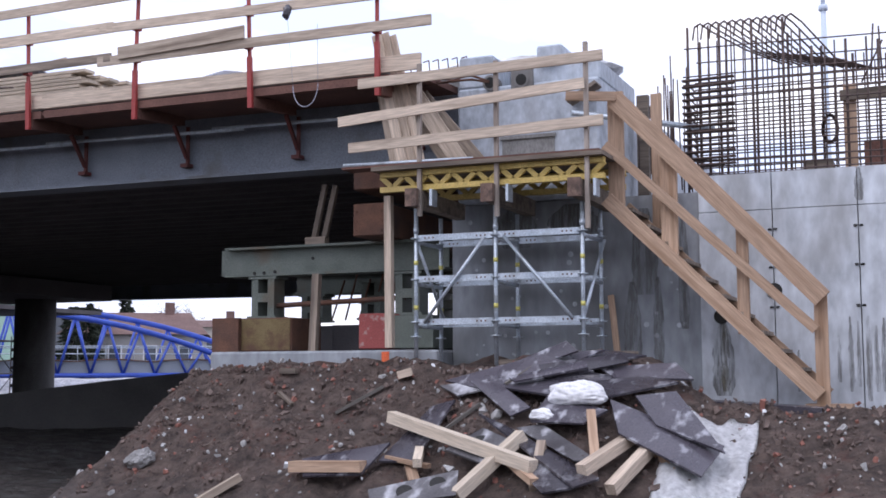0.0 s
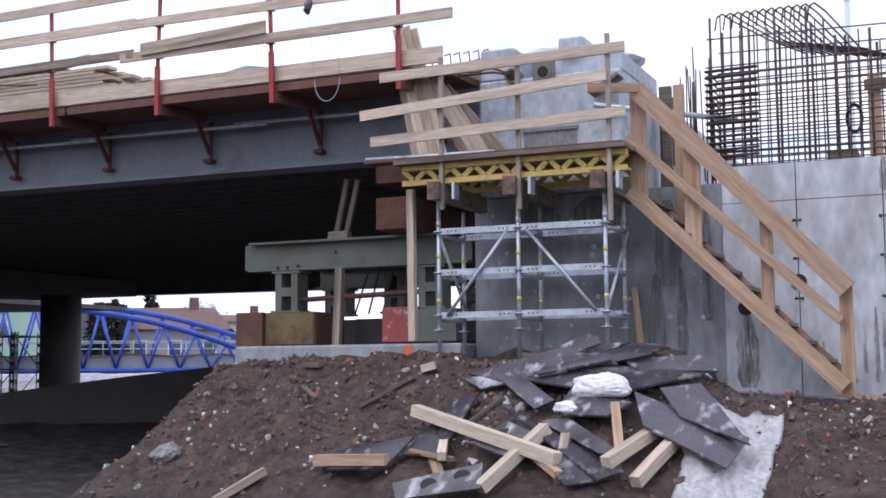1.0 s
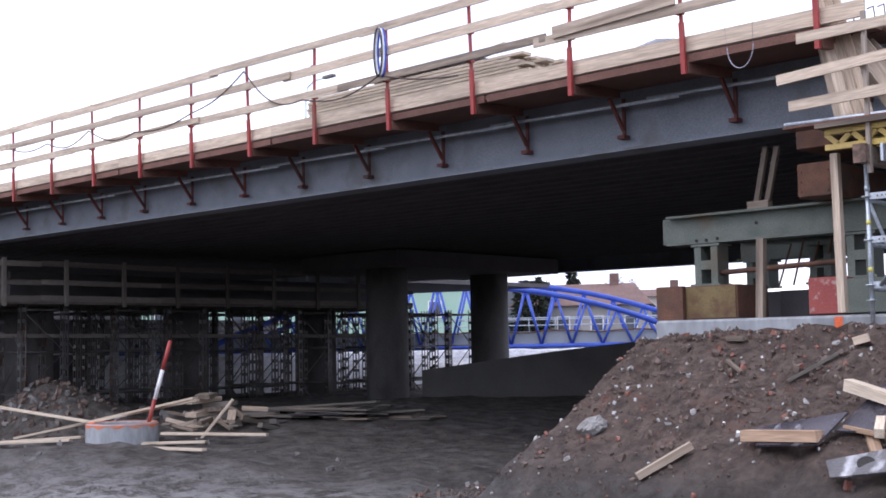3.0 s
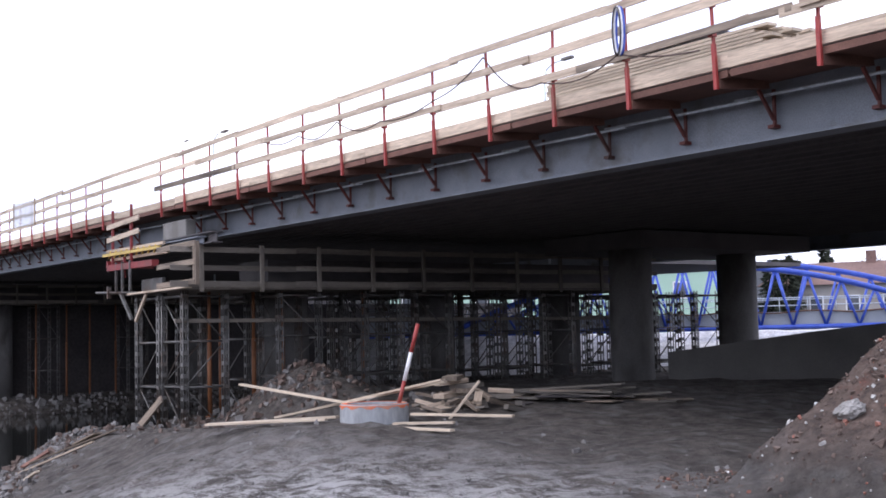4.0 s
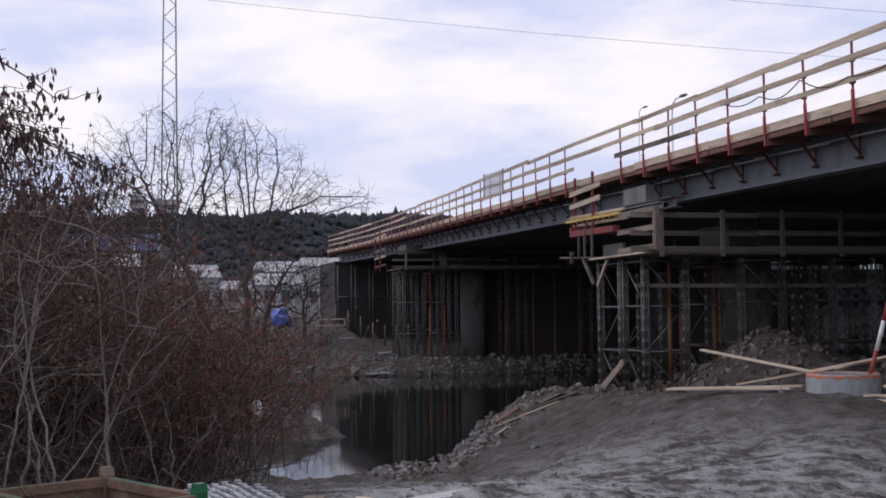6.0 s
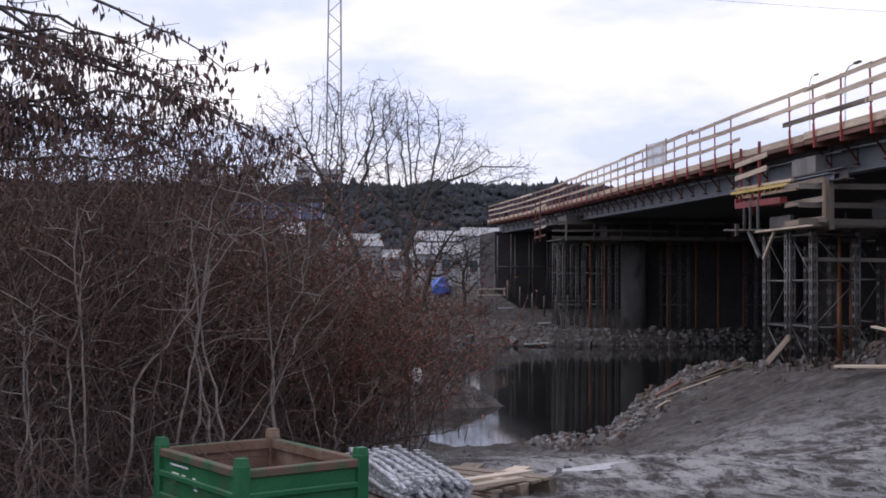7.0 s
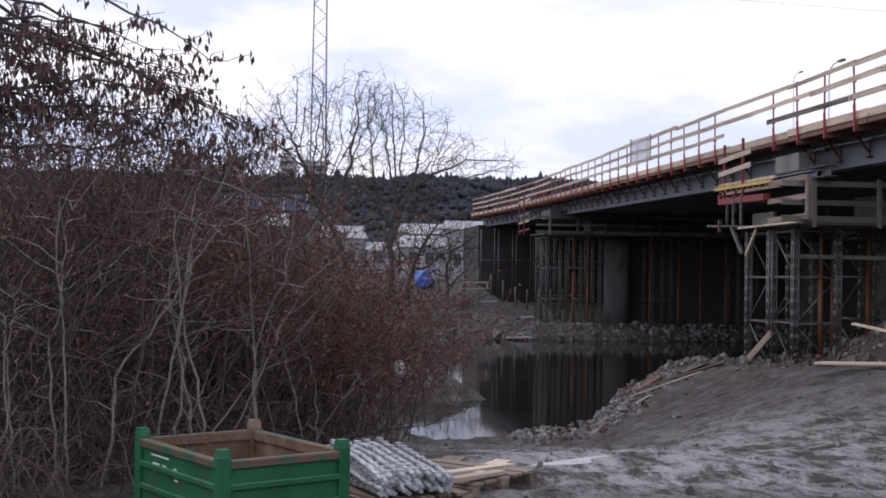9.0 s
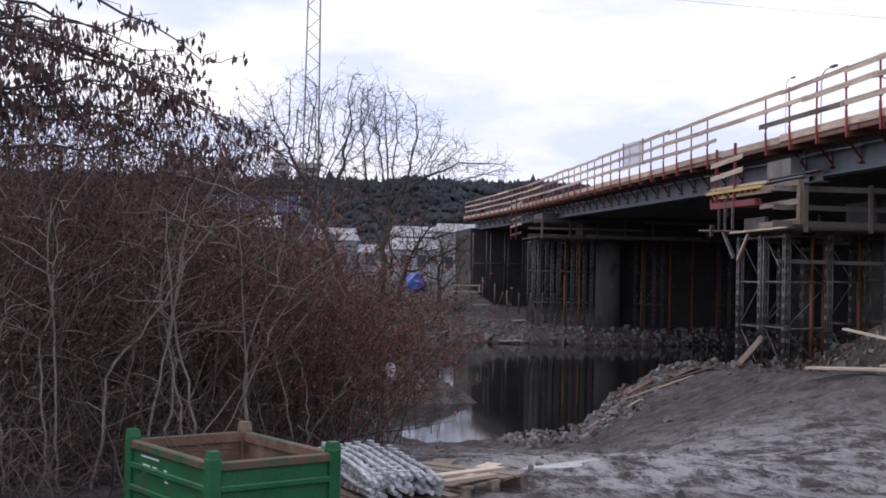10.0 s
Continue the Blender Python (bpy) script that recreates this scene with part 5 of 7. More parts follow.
def house(cx, cy, yaw, w, d, z0, zw, zr, wall, label, floors=2, cols=4):
    h = thing("house", label, "house", "houses beyond the footbridge")
    h.matrix_world = pose(cx, cy, z0, 0, 0, yaw)
    hw, hr = zw - z0, zr - z0
    part("wall", slab(bmesh.new(), (-w / 2, -d / 2, -3), (w / 2, d / 2, hw)), wall, h)
    bm = bmesh.new()
    e = 0.5
    a = [bm.verts.new(v) for v in ((-w / 2 - e, -d / 2 - e, hw), (w / 2 + e, -d / 2 - e, hw), (w / 2 + e, d / 2 + e, hw), (-w / 2 - e, d / 2 + e, hw))]
    r0, r1 = bm.verts.new((-w / 2 + 1.5, 0, hr)), bm.verts.new((w / 2 - 1.5, 0, hr))
    for f in ((a[0], a[1], r1, r0), (a[2], a[3], r0, r1), (a[1], a[2], r1), (a[3], a[0], r0), (a[3], a[2], a[1], a[0])):
        bm.faces.new(f)
    roof = part("roof", bm, M_ROOF, h)
    part("chimney", slab(bmesh.new(), (w * 0.2, -0.5, hr - 1.2), (w * 0.2 + 0.9, 0.4, hr + 1.0)), M_ROOF, roof)
    for i in range(cols):
        for j in range(floors):
            x = -w / 2 + w * (i + 0.5) / cols
            z = hw * (j + 0.25) / floors
            win = part("window", slab(bmesh.new(), (x - 0.65, -d / 2 - 0.06, z), (x + 0.65, -d / 2 - 0.02, z + 1.6)), M_WHITE, h)
            part("pane", slab(bmesh.new(), (x - 0.52, -d / 2 - 0.09, z + 0.12), (x + 0.52, -d / 2 - 0.065, z + 1.48)), M_PANE, win)
    return h


house(-84, 84, 40, 16, 10, -1.5, 8.0, 12.0, M_GREEN_WALL, "mint green rendered house with a brown roof")
house(-96, 70, 45, 14, 10, -1.5, 7.5, 11.0, M_GREEN_WALL, "mint green rendered house beside the river")
house(-75.0, 98.8, 32, 13, 10, -1.5, 5.5, 7.8, M_GREYWALL, "grey house with a large red-brown hipped roof")
house(-77.9, 116.3, 30, 7, 7, -1.5, 6.9, 7.8, M_CREAM, "cream house with dormers behind the footbridge", 2, 3)
house(-112, 62, 50, 20, 10, -1.5, 6.5, 10, M_CREAM, "long pale house far along the river", 2, 6)

# ---- debris on the heap ----
M_PLY = mat("film_faced_plywood", (0.045, 0.04, 0.05), (0.08, 0.072, 0.086), 3, 0.27, 0, 0.12, 60, (1, 0.35, 1), stain=(0.42, 0.42, 0.45), amount=0.14, per_piece=0.35, stain_scale=7)
M_SCUFF = mat("scuffed_plywood", (0.07, 0.065, 0.07), (0.15, 0.145, 0.15), 3, 0.35, 0, 0.1, 60, (1, 0.3, 1), stain=(0.55, 0.55, 0.58), amount=0.3, stain_scale=6)
M_TARP = mat("white_fleece", (0.72, 0.72, 0.73), (0.84, 0.84, 0.85), 2, 0.85, 0, 0.3, 20, stain=(0.35, 0.34, 0.33), amount=0.15)
M_BRICK = mat("broken_brick", (0.19, 0.075, 0.055), (0.28, 0.125, 0.095), 5, 0.9, 0, 0.3, per_piece=0.3)
M_STONE = mat("broken_concrete", (0.28, 0.27, 0.26), (0.45, 0.44, 0.43), 5, 0.9, 0, 0.4, per_piece=0.3)


def soil_at(x, y, up=0.0):
    z = height(x, y)
    return Vector((x, y, z + rough(x, y, z) + up))


def sheet(corners, lift, t, material, name, label, group, curl=0.0, holes=()):
    """A stiff board over four ground corners, with thickness, sawn edges and a slight warp."""
    ps = [soil_at(x, y, l) for (x, y), l in zip(corners, lift)]
    bm = bmesh.new()
    n = 6
    top, bot = [], []
    nor = (ps[1] - ps[0]).cross(ps[3] - ps[0]).normalized()
    if nor.z < 0:
        nor = -nor
    for i in range(n + 1):
        for j in range(n + 1):
            u, v = i / n, j / n
            p = ps[0] * (1 - u) * (1 - v) + ps[1] * u * (1 - v) + ps[2] * u * v + ps[3] * (1 - u) * v
            p = p + nor * (curl * math.sin(3.14 * u) * math.sin(3.14 * v) + 0.01)
            top.append(bm.verts.new(p + nor * t))
            bot.append(bm.verts.new(p))
    w = n + 1
    for i in range(n):
        for j in range(n):
            bm.faces.new((top[i * w + j], top[(i + 1) * w + j], top[(i + 1) * w + j + 1], top[i * w + j + 1]))
            bm.faces.new((bot[i * w + j], bot[i * w + j + 1], bot[(i + 1) * w + j + 1], bot[(i + 1) * w + j]))
    rim = [k * w for k in range(w)] + [n * w + k for k in range(1, w)] + [k * w + n for k in range(n - 1, -1, -1)] + [k for k in range(n - 1, 0, -1)]
    for a, b in zip(rim, rim[1:] + rim[:1]):
        bm.faces.new((top[a], bot[a], bot[b], top[b]))
    ob = part(name, bm, material)
    tagged(ob, label, "board", group)
    for u, v, r in holes:
        c = ps[0] * (1 - u) * (1 - v) + ps[1] * u * (1 - v) + ps[2] * u * v + ps[3] * (1 - u) * v + nor * (t + 0.013)
        hb = bmesh.new()
        bmesh.ops.create_circle(hb, cap_ends=True, segments=20, radius=r, matrix=Matrix.Translation(c) @ nor.to_track_quat("Z", "Y").to_matrix().to_4x4())
        part("hole", hb, M_HOLE, ob, "round cut-out in the board")
    return ob


PLY = "dark film-faced formwork board thrown on the soil heap"
for c, l in (
    (((-2.99, 10.84), (-1.97, 10.82), (-2.07, 10.29), (-2.82, 10.48)), (0.2, 0.24, 0.24, 0.2)),
    (((-2.78, 10.95), (-2.46, 11.18), (-1.92, 10.58), (-2.54, 10.7)), (0.28, 0.32, 0.3, 0.28)),
    (((-3.64, 11.07), (-2.99, 10.79), (-3.12, 10.44), (-3.71, 10.73)), (0.13, 0.15, 0.15, 0.13)),
    (((-4.29, 10.89), (-4.0, 10.78), (-2.85, 9.95), (-3.01, 9.74)), (0.14, 0.14, 0.14, 0.14)),
    (((-4.57, 11.42), (-4.27, 11.37), (-3.8, 11.01), (-3.98, 10.95)), (0.14, 0.14, 0.12, 0.12)),
    (((-4.93, 11.6), (-3.91, 11.71), (-3.31, 11.48), (-4.26, 11.33)), (0.05, 0.12, 0.14, 0.05)),
    (((-4.26, 11.33), (-3.29, 11.44), (-2.57, 11.57), (-3.63, 11.07)), (0.1, 0.12, 0.14, 0.12)),
    (((-3.55, 11.1), (-2.85, 11.45), (-2.49, 11.48), (-3.0, 10.89)), (0.17, 0.18, 0.18, 0.2)),
    (((-4.91, 11.22), (-4.68, 11.27), (-4.71, 10.33), (-5.04, 10.28)), (0.06, 0.08, 0.08, 0.06)),
    (((-5.86, 10.3), (-5.01, 10.46), (-5.12, 10.07), (-5.71, 10.04)), (0.06, 0.1, 0.08, 0.06)),
    (((-3.78, 10.38), (-3.47, 10.18), (-3.0, 9.8), (-3.26, 9.72)), (0.06, 0.09, 0.08, 0.06)),
    (((-4.75, 11.78), (-4.0, 12.1), (-3.3, 11.85), (-4.1, 11.55)), (0.03, 0.04, 0.1, 0.08)),
    (((-4.1, 11.95), (-3.4, 12.2), (-2.9, 11.9), (-3.5, 11.6)), (0.08, 0.09, 0.12, 0.12)),
    (((-4.5, 11.62), (-3.7, 11.85), (-3.55, 11.75), (-4.3, 11.5)), (0.1, 0.16, 0.2, 0.12)),
    (((-3.9, 11.55), (-3.1, 11.72), (-3.0, 11.6), (-3.8, 11.42)), (0.16, 0.2, 0.22, 0.18)),
    (((-3.3, 11.62), (-2.6, 11.85), (-2.4, 11.7), (-3.1, 11.42)), (0.1, 0.16, 0.16, 0.14)),
    (((-4.15, 11.36), (-3.4, 11.5), (-3.35, 11.4), (-4.05, 11.26)), (0.18, 0.24, 0.22, 0.2)),
):
    sheet(c, l, 0.021, M_PLY, "formwork_board", PLY, "formwork boards on the heap", 0.012)
for c, l in ((((-3.88, 10.83), (-3.58, 10.72), (-2.87, 10.2), (-3.09, 10.09)), (0.08, 0.08, 0.08, 0.08)), (((-4.95, 11.5), (-4.5, 11.6), (-4.2, 11.45), (-4.7, 11.38)), (0.04, 0.06, 0.08, 0.06))):
    sheet(c, l, 0.02, M_SCUFF, "scuffed_board", "dark formwork board with white cement scuffs", "scuffed boards")
sheet(((-4.42, 10.4), (-4.19, 10.76), (-3.7, 10.36), (-3.94, 10.16)), (0.16, 0.16, 0.18, 0.16), 0.02, M_SCUFF, "slotted_board", "dark formwork board with two round cut-outs", "slotted boards", 0, ((0.62, 0.3, 0.085), (0.45, 0.68, 0.085)))
sheet(((-4.93, 9.83), (-4.2, 10.17), (-4.07, 9.79), (-4.84, 9.71)), (0.14, 0.14, 0.14, 0.14), 0.02, M_SCUFF, "slotted_board", "dark formwork board with two round cut-outs", "slotted boards", 0, ((0.4, 0.5, 0.075), (0.78, 0.4, 0.075)))
long_board = one_bar("long_board", (-2.53, 12.2, 1.41), (-1.22, 12.05, 1.34), 0.45, 0.07, M_PLY)
tagged(long_board, "long dark wet board laid level before the wall", "board", "formwork boards on the heap")
for a, b, w, h, m in (
    ((-5.17, 10.8, 0.2), (-3.45, 10.02, 0.2), 0.11, 0.11, M_FRESH), ((-3.7, 10.45, 0.22), (-4.1, 9.85, 0.12), 0.11, 0.1, M_FRESH), ((-2.72, 10.68, 0.2), (-3.0, 9.95, 0.14), 0.1, 0.1, M_WOOD),
    ((-2.55, 10.55, 0.14), (-2.75, 9.95, 0.12), 0.1, 0.1, M_WOOD), ((-4.74, 10.52, 0.1), (-4.6, 10.15, 0.2), 0.08, 0.08, M_FRESH), ((-5.88, 10.12, 0.12), (-5.12, 10.1, 0.12), 0.14, 0.1, M_STAIR),
    ((-6.9, 9.85, 0.08), (-6.5, 10.2, 0.08), 0.1, 0.07, M_WOOD), ((-3.48, 10.35, 0.22), (-3.42, 9.95, 0.02), 0.08, 0.08, M_WOOD), ((-3.9, 10.4, 0.1), (-3.4, 9.9, 0.1), 0.08, 0.06, M_STAIR),
    ((-3.1, 10.6, 0.18), (-2.95, 10.2, 0.05), 0.08, 0.06, M_STAIR), ((-2.5, 10.6, 0.06), (-2.3, 10.45, 0.05), 0.08, 0.05, M_STAIR), ((-7.0, 11.8, 0.05), (-6.8, 11.8, 0.05), 0.1, 0.06, M_OLDWOOD),
    ((-4.9, 10.55, 0.05), (-4.65, 10.2, 0.05), 0.1, 0.04, M_STAIR), ((-5.0, 10.35, 0.05), (-4.55, 10.3, 0.1), 0.08, 0.04, M_STAIR), ((-5.5, 11.65, 0.06), (-5.36, 11.7, 0.06), 0.12, 0.08, M_WOOD),
    ((-6.85, 11.5, 0.04), (-6.6, 11.35, 0.04), 0.04, 0.03, M_OLDWOOD), ((-6.0, 11.2, 0.04), (-5.6, 11.5, 0.04), 0.04, 0.03, M_CRAFT), ((-3.9, 12.35, 0.06), (-3.1, 12.3, 0.05), 0.14, 0.05, M_OLDWOOD),
    ((-4.6, 12.3, 0.05), (-4.0, 12.4, 0.05), 0.1, 0.05, M_OLDWOOD), ((-4.4, 11.2, 0.05), (-4.7, 10.8, 0.05), 0.03, 0.03, M_CRAFT), ((-4.2, 11.4, 0.1), (-3.9, 11.7, 0.1), 0.06, 0.05, M_CRAFT),
):
    ob = one_bar("timber", soil_at(a[0], a[1], a[2]), soil_at(b[0], b[1], b[2]), w, h, m, None)
    tagged(ob, "sawn timber piece thrown on the soil heap", "timber", "timbers on the heap")


def crumpled(cx, cy, sx, sy, h, seed, material, name, label, cat):
    """A crumpled soft sheet lying on the soil."""
    bm = bmesh.new()
    n = 22
    vs = {}
    for i in range(n + 1):
        for j in range(n + 1):
            u, v = i / n * 2 - 1, j / n * 2 - 1
            q = Vector((u * 2.2 + seed, v * 2.2, seed * 0.7))
            x, y = cx + sx * u * (1 + 0.12 * noise.noise(q)), cy + sy * v * (1 + 0.12 * noise.noise(q + Vector((5, 0, 0))))
            edge_fall = max(0.0, 1 - max(abs(u), abs(v)) ** 3)
            z = h * edge_fall * (0.55 + 0.6 * noise.noise(q * 1.2)) + 0.35 * h * abs(noise.noise(q * 3.1)) * edge_fall
            vs[i, j] = bm.verts.new(soil_at(x, y, max(0.012, z + 0.02)))
    for i in range(n):
        for j in range(n):
            f = bm.faces.new((vs[i, j], vs[i + 1, j], vs[i + 1, j + 1], vs[i, j + 1]))
            f.smooth = True
    bmesh.ops.solidify(bm, geom=bm.faces[:], thickness=0.006)
    return tagged(part(name, bm, material), label, cat)


def soft_bag(cx, cy, up, sx, sy, sz, seed, name, label):
    """A soft wrapped bundle with rounded folds."""
    bm = bmesh.new()
    bmesh.ops.create_icosphere(bm, subdivisions=5, radius=1.0)
    for v in bm.verts:
        d = v.co.copy()
        q = d * 1.3 + Vector((seed, 0, 0))
        fold = 0.3 * noise.noise(q) - 0.16 * abs(noise.noise(Vector((d.x * 1.6 + seed, d.y * 4.0, d.z * 4.0)))) - 0.06 * abs(noise.noise(d * 8))
        v.co = d * (1 + fold)
    for f in bm.faces:
        f.smooth = True
    bm.transform(Matrix.Translation(soil_at(cx, cy, up)) @ Matrix.Rotation(radians(-12), 4, "Z") @ Matrix.Diagonal((sx, sy, sz, 1)))
    return tagged(part(name, bm, M_TARP), label, "fleece")


soft_bag(-3.32, 10.93, 0.26, 0.33, 0.15, 0.13, 3.0, "fleece_roll", "crumpled white fleece lying on the boards")
soft_bag(-3.6, 10.72, 0.19, 0.13, 0.08, 0.06, 7.0, "fleece_scrap", "small white fleece scrap among the boards")
crumpled(-2.12, 10.72, 0.36, 0.78, 0.1, 11.0, M_TARP, "fleece_sheet", "white fleece sheet spread down the soil slope", "fleece")


def rubble(name, n, where, sizes, material, label, seed):
    """Broken lumps too many to count, one mesh."""
    r = random.Random(seed)
    bm = bmesh.new()
    for _ in range(n):
        x, y = where(r)
        s = sizes(r)
        m = Matrix.Translation(soil_at(x, y, s * 0.2)) @ Euler((r.uniform(0, 6), r.uniform(0, 6), r.uniform(0, 6))).to_matrix().to_4x4() @ Matrix.Diagonal((s * r.uniform(0.6, 1.3), s * r.uniform(0.5, 1), s * r.uniform(0.35, 0.8), 1))
        if r.random() < 0.5:
            g = bmesh.ops.create_cube(bm, size=1.6, matrix=m)
        else:
            g = bmesh.ops.create_icosphere(bm, subdivisions=1, radius=1.0, matrix=m)
        for v in g["verts"]:
            v.co += Vector((r.uniform(-1, 1), r.uniform(-1, 1), r.uniform(-1, 1))) * s * 0.28
    return tagged(part(name, bm, material), label, "rubble", kind="stuff")


def on_heap(r):
    return r.uniform(-10.2, 0.6), 12.2 - abs(r.gauss(0, 1.3))


def small(r):
    return min(0.09, 0.014 + abs(r.gauss(0, 0.018)))


def tiny(r):
    return min(0.085, 0.008 + abs(r.gauss(0, 0.012)) + (0.03 if r.random() < 0.04 else 0))


M_RUBBLE = mat("grey_rubble", (0.10, 0.096, 0.094), (0.27, 0.26, 0.255), 2, 0.9, 0, 0.4)
M_SOILLUMP = mat("soil_lump", (0.07, 0.05, 0.043), (0.19, 0.14, 0.118), 6, 0.95, 0, 0.5)
rubble("soil_lumps", 5200, on_heap, tiny, M_SOILLUMP, "brown soil lumps strewn over the heap", 1)
rubble("brick_rubble", 520, on_heap, tiny, M_BRICK, "red brick fragments strewn over the heap", 2)
rubble("concrete_rubble", 520, on_heap, tiny, M_STONE, "pale stone and mortar crumbs over the heap", 3)
rubble("pale_scraps", 60, on_heap, lambda r: 0.01 + 0.028 * r.random(), M_TARP, "white plaster and plastic scraps on the soil", 4)
stone = bmesh.new()
bmesh.ops.create_icosphere(stone, subdivisions=4, radius=1.0)
for v in stone.verts:
    d = v.co.copy()
    v.co = d * (1 + 0.3 * noise.noise(d * 1.4) + 0.16 * noise.noise(d * 3.7) + 0.06 * noise.noise(d * 9))
stone.transform(Matrix.Translation(soil_at(-7.93, 10.55, 0.06)) @ Matrix.Rotation(radians(-25), 4, "Y") @ Matrix.Diagonal((0.17, 0.12, 0.1, 1)))
tagged(part("stone", stone, M_STONE), "pale rough stone block on the soil slope", "stone")


def on_shore(r):
    y = r.uniform(4.8, 16)
    return near_shore(y) + abs(r.gauss(0, 2.2)) - 0.6, y


rubble("shore_rubble", 2000, on_shore, lambda r: 0.02 + min(0.17, abs(r.gauss(0, 0.05))), M_RUBBLE, "broken concrete and stones along the river edge", 5)
rubble("shore_soil", 900, on_shore, lambda r: 0.03 + min(0.15, abs(r.gauss(0, 0.045))), M_SOILLUMP, "soil clods along the river edge", 6)


def far_edge(r):
    y = r.uniform(4, 44)
    return far_shore(y) - abs(r.gauss(0, 1.6)) + 0.4, y


rubble("far_shore_rubble", 900, far_edge, lambda r: 0.04 + min(0.22, abs(r.gauss(0, 0.09))), M_RUBBLE, "stones and rubble along the far bank", 7)


def by_pier(r):
    return -28.6 + r.gauss(0, 2.0), 14.6 + r.gauss(0, 1.2)


rubble("pier_rubble", 90, by_pier, lambda r: 0.03 + min(0.22, abs(r.gauss(0, 0.07))), M_RUBBLE, "concrete lumps on the soil beside the pier", 8)
rubble("pier_soil", 500, by_pier, lambda r: 0.03 + min(0.18, abs(r.gauss(0, 0.05))), M_SOILLUMP, "soil clods beside the pier", 10)


def on_track(r):
    return r.uniform(-30, -8), r.uniform(0.5, 13)


rubble("track_stones", 420, on_track, lambda r: 0.012 + abs(r.gauss(0, 0.022)), M_RUBBLE, "small stones on the churned track", 9)
for i, (a, b, w, m) in enumerate((((-33.6, 9.6), (-31.2, 11.2), 0.12, M_OLDWOOD), ((-33.0, 9.2), (-31.0, 10.5), 0.1, M_WOOD), ((-34.2, 10.4), (-33.4, 9.4), 0.14, M_DARKWOOD), ((-32.6, 10.6), (-31.8, 10.9), 0.3, M_OLDWOOD), ((-30.3, 8.6), (-29.8, 8.75), 0.12, M_FRESH))):
    ob = one_bar("drift_plank", soil_at(*a, 0.12), soil_at(*b, 0.14), w, 0.04, m, None)
    tagged(ob, "old plank lying abandoned on the river edge", "plank", "planks on the river edge")

# ---- plants ----
def tube_mesh(name, strands, sides, material, parent=None, label=""):
    """Many thin tapered strands, each a list of (point, radius), in one mesh."""
    verts, faces = [], []
    ring = [(math.cos(6.2832 * k / sides), math.sin(6.2832 * k / sides)) for k in range(sides)]
    for pts in strands:
        base = len(verts)
        for i, (p, r) in enumerate(pts):
            d = (pts[min(i + 1, len(pts) - 1)][0] - pts[max(i - 1, 0)][0])
            a = d.orthogonal().normalized()
            b = d.normalized().cross(a)
            verts += [p + a * (c * r) + b * (s * r) for c, s in ring]
        for i in range(len(pts) - 1):
            for k in range(sides):
                q = base + i * sides
                faces.append((q + k, q + (k + 1) % sides, q + sides + (k + 1) % sides, q + sides + k))
    me = bpy.data.meshes.new(name)
    me.from_pydata(verts, [], faces)
    me.polygons.foreach_set("use_smooth", [True] * len(faces))
    me.materials.append(material)
    ob = new(name, me)
    ob.parent = parent
    return tagged(ob, label)


def leaf_mesh(name, leaves, material, parent=None, label=""):
    """Small pointed blades, each (point, direction, side, length, width), folded along the midrib."""
    verts, faces = [], []
    for p, d, s, l, w in leaves:
        n = d.cross(s) * (w * 0.25)
        k = len(verts)
        verts += [p, p + d * (l * 0.45) + s * (w / 2) + n, p + d * l, p + d * (l * 0.45) - s * (w / 2) + n, p + d * (l * 0.5)]
        faces += [(k, k + 1, k + 4), (k + 1, k + 2, k + 4), (k + 2, k + 3, k + 4), (k + 3, k, k + 4)]
    me = bpy.data.meshes.new(name)
    me.from_pydata(verts, [], faces)
    me.materials.append(material)
    ob = new(name, me)
    ob.parent = parent
    return tagged(ob, label)


def island_tint(m, low, high):
    """A tone of its own for each blade or strand."""
    n, l = m.node_tree.nodes, m.node_tree.links
    p = n["Principled BSDF"]
    src = p.inputs["Base Color"].links[0].from_socket
    g = n.new("ShaderNodeNewGeometry")
    r = n.new("ShaderNodeMapRange")
    r.inputs[3].default_value, r.inputs[4].default_value = low, high
    l.new(g.outputs["Random Per Island"], r.inputs[0])
    x = n.new("ShaderNodeMix")
    x.data_type, x.blend_type = "RGBA", "MULTIPLY"
    x.inputs[0].default_value = 1.0
    l.new(src, x.inputs[6])
    l.new(r.outputs[0], x.inputs[7])
    l.new(x.outputs[2], p.inputs["Base Color"])
    return m


M_STEM = island_tint(mat("shrub_stem", (0.075, 0.058, 0.052), (0.16, 0.13, 0.118), 3, 0.85, 0, 0.2), 0.3, 1.8)
M_TWIG = island_tint(mat("shrub_twig", (0.085, 0.052, 0.044), (0.15, 0.092, 0.078), 3, 0.85, 0, 0), 0.5, 1.4)
M_LEAF = island_tint(mat("dry_leaf", (0.17, 0.068, 0.05), (0.28, 0.118, 0.085), 1.2, 0.8, 0, 0), 0.45, 1.7)
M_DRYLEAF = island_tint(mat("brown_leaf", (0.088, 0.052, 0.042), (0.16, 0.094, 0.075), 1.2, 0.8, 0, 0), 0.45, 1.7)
M_POD = island_tint(mat("dark_seed_pod", (0.065, 0.038, 0.035), (0.125, 0.072, 0.064), 2, 0.8, 0, 0), 0.5, 1.6)
M_BARK = mat("grey_bark", (0.05, 0.043, 0.038), (0.085, 0.073, 0.065), 3, 0.9, 0, 0.3)
vr = random.Random(77)


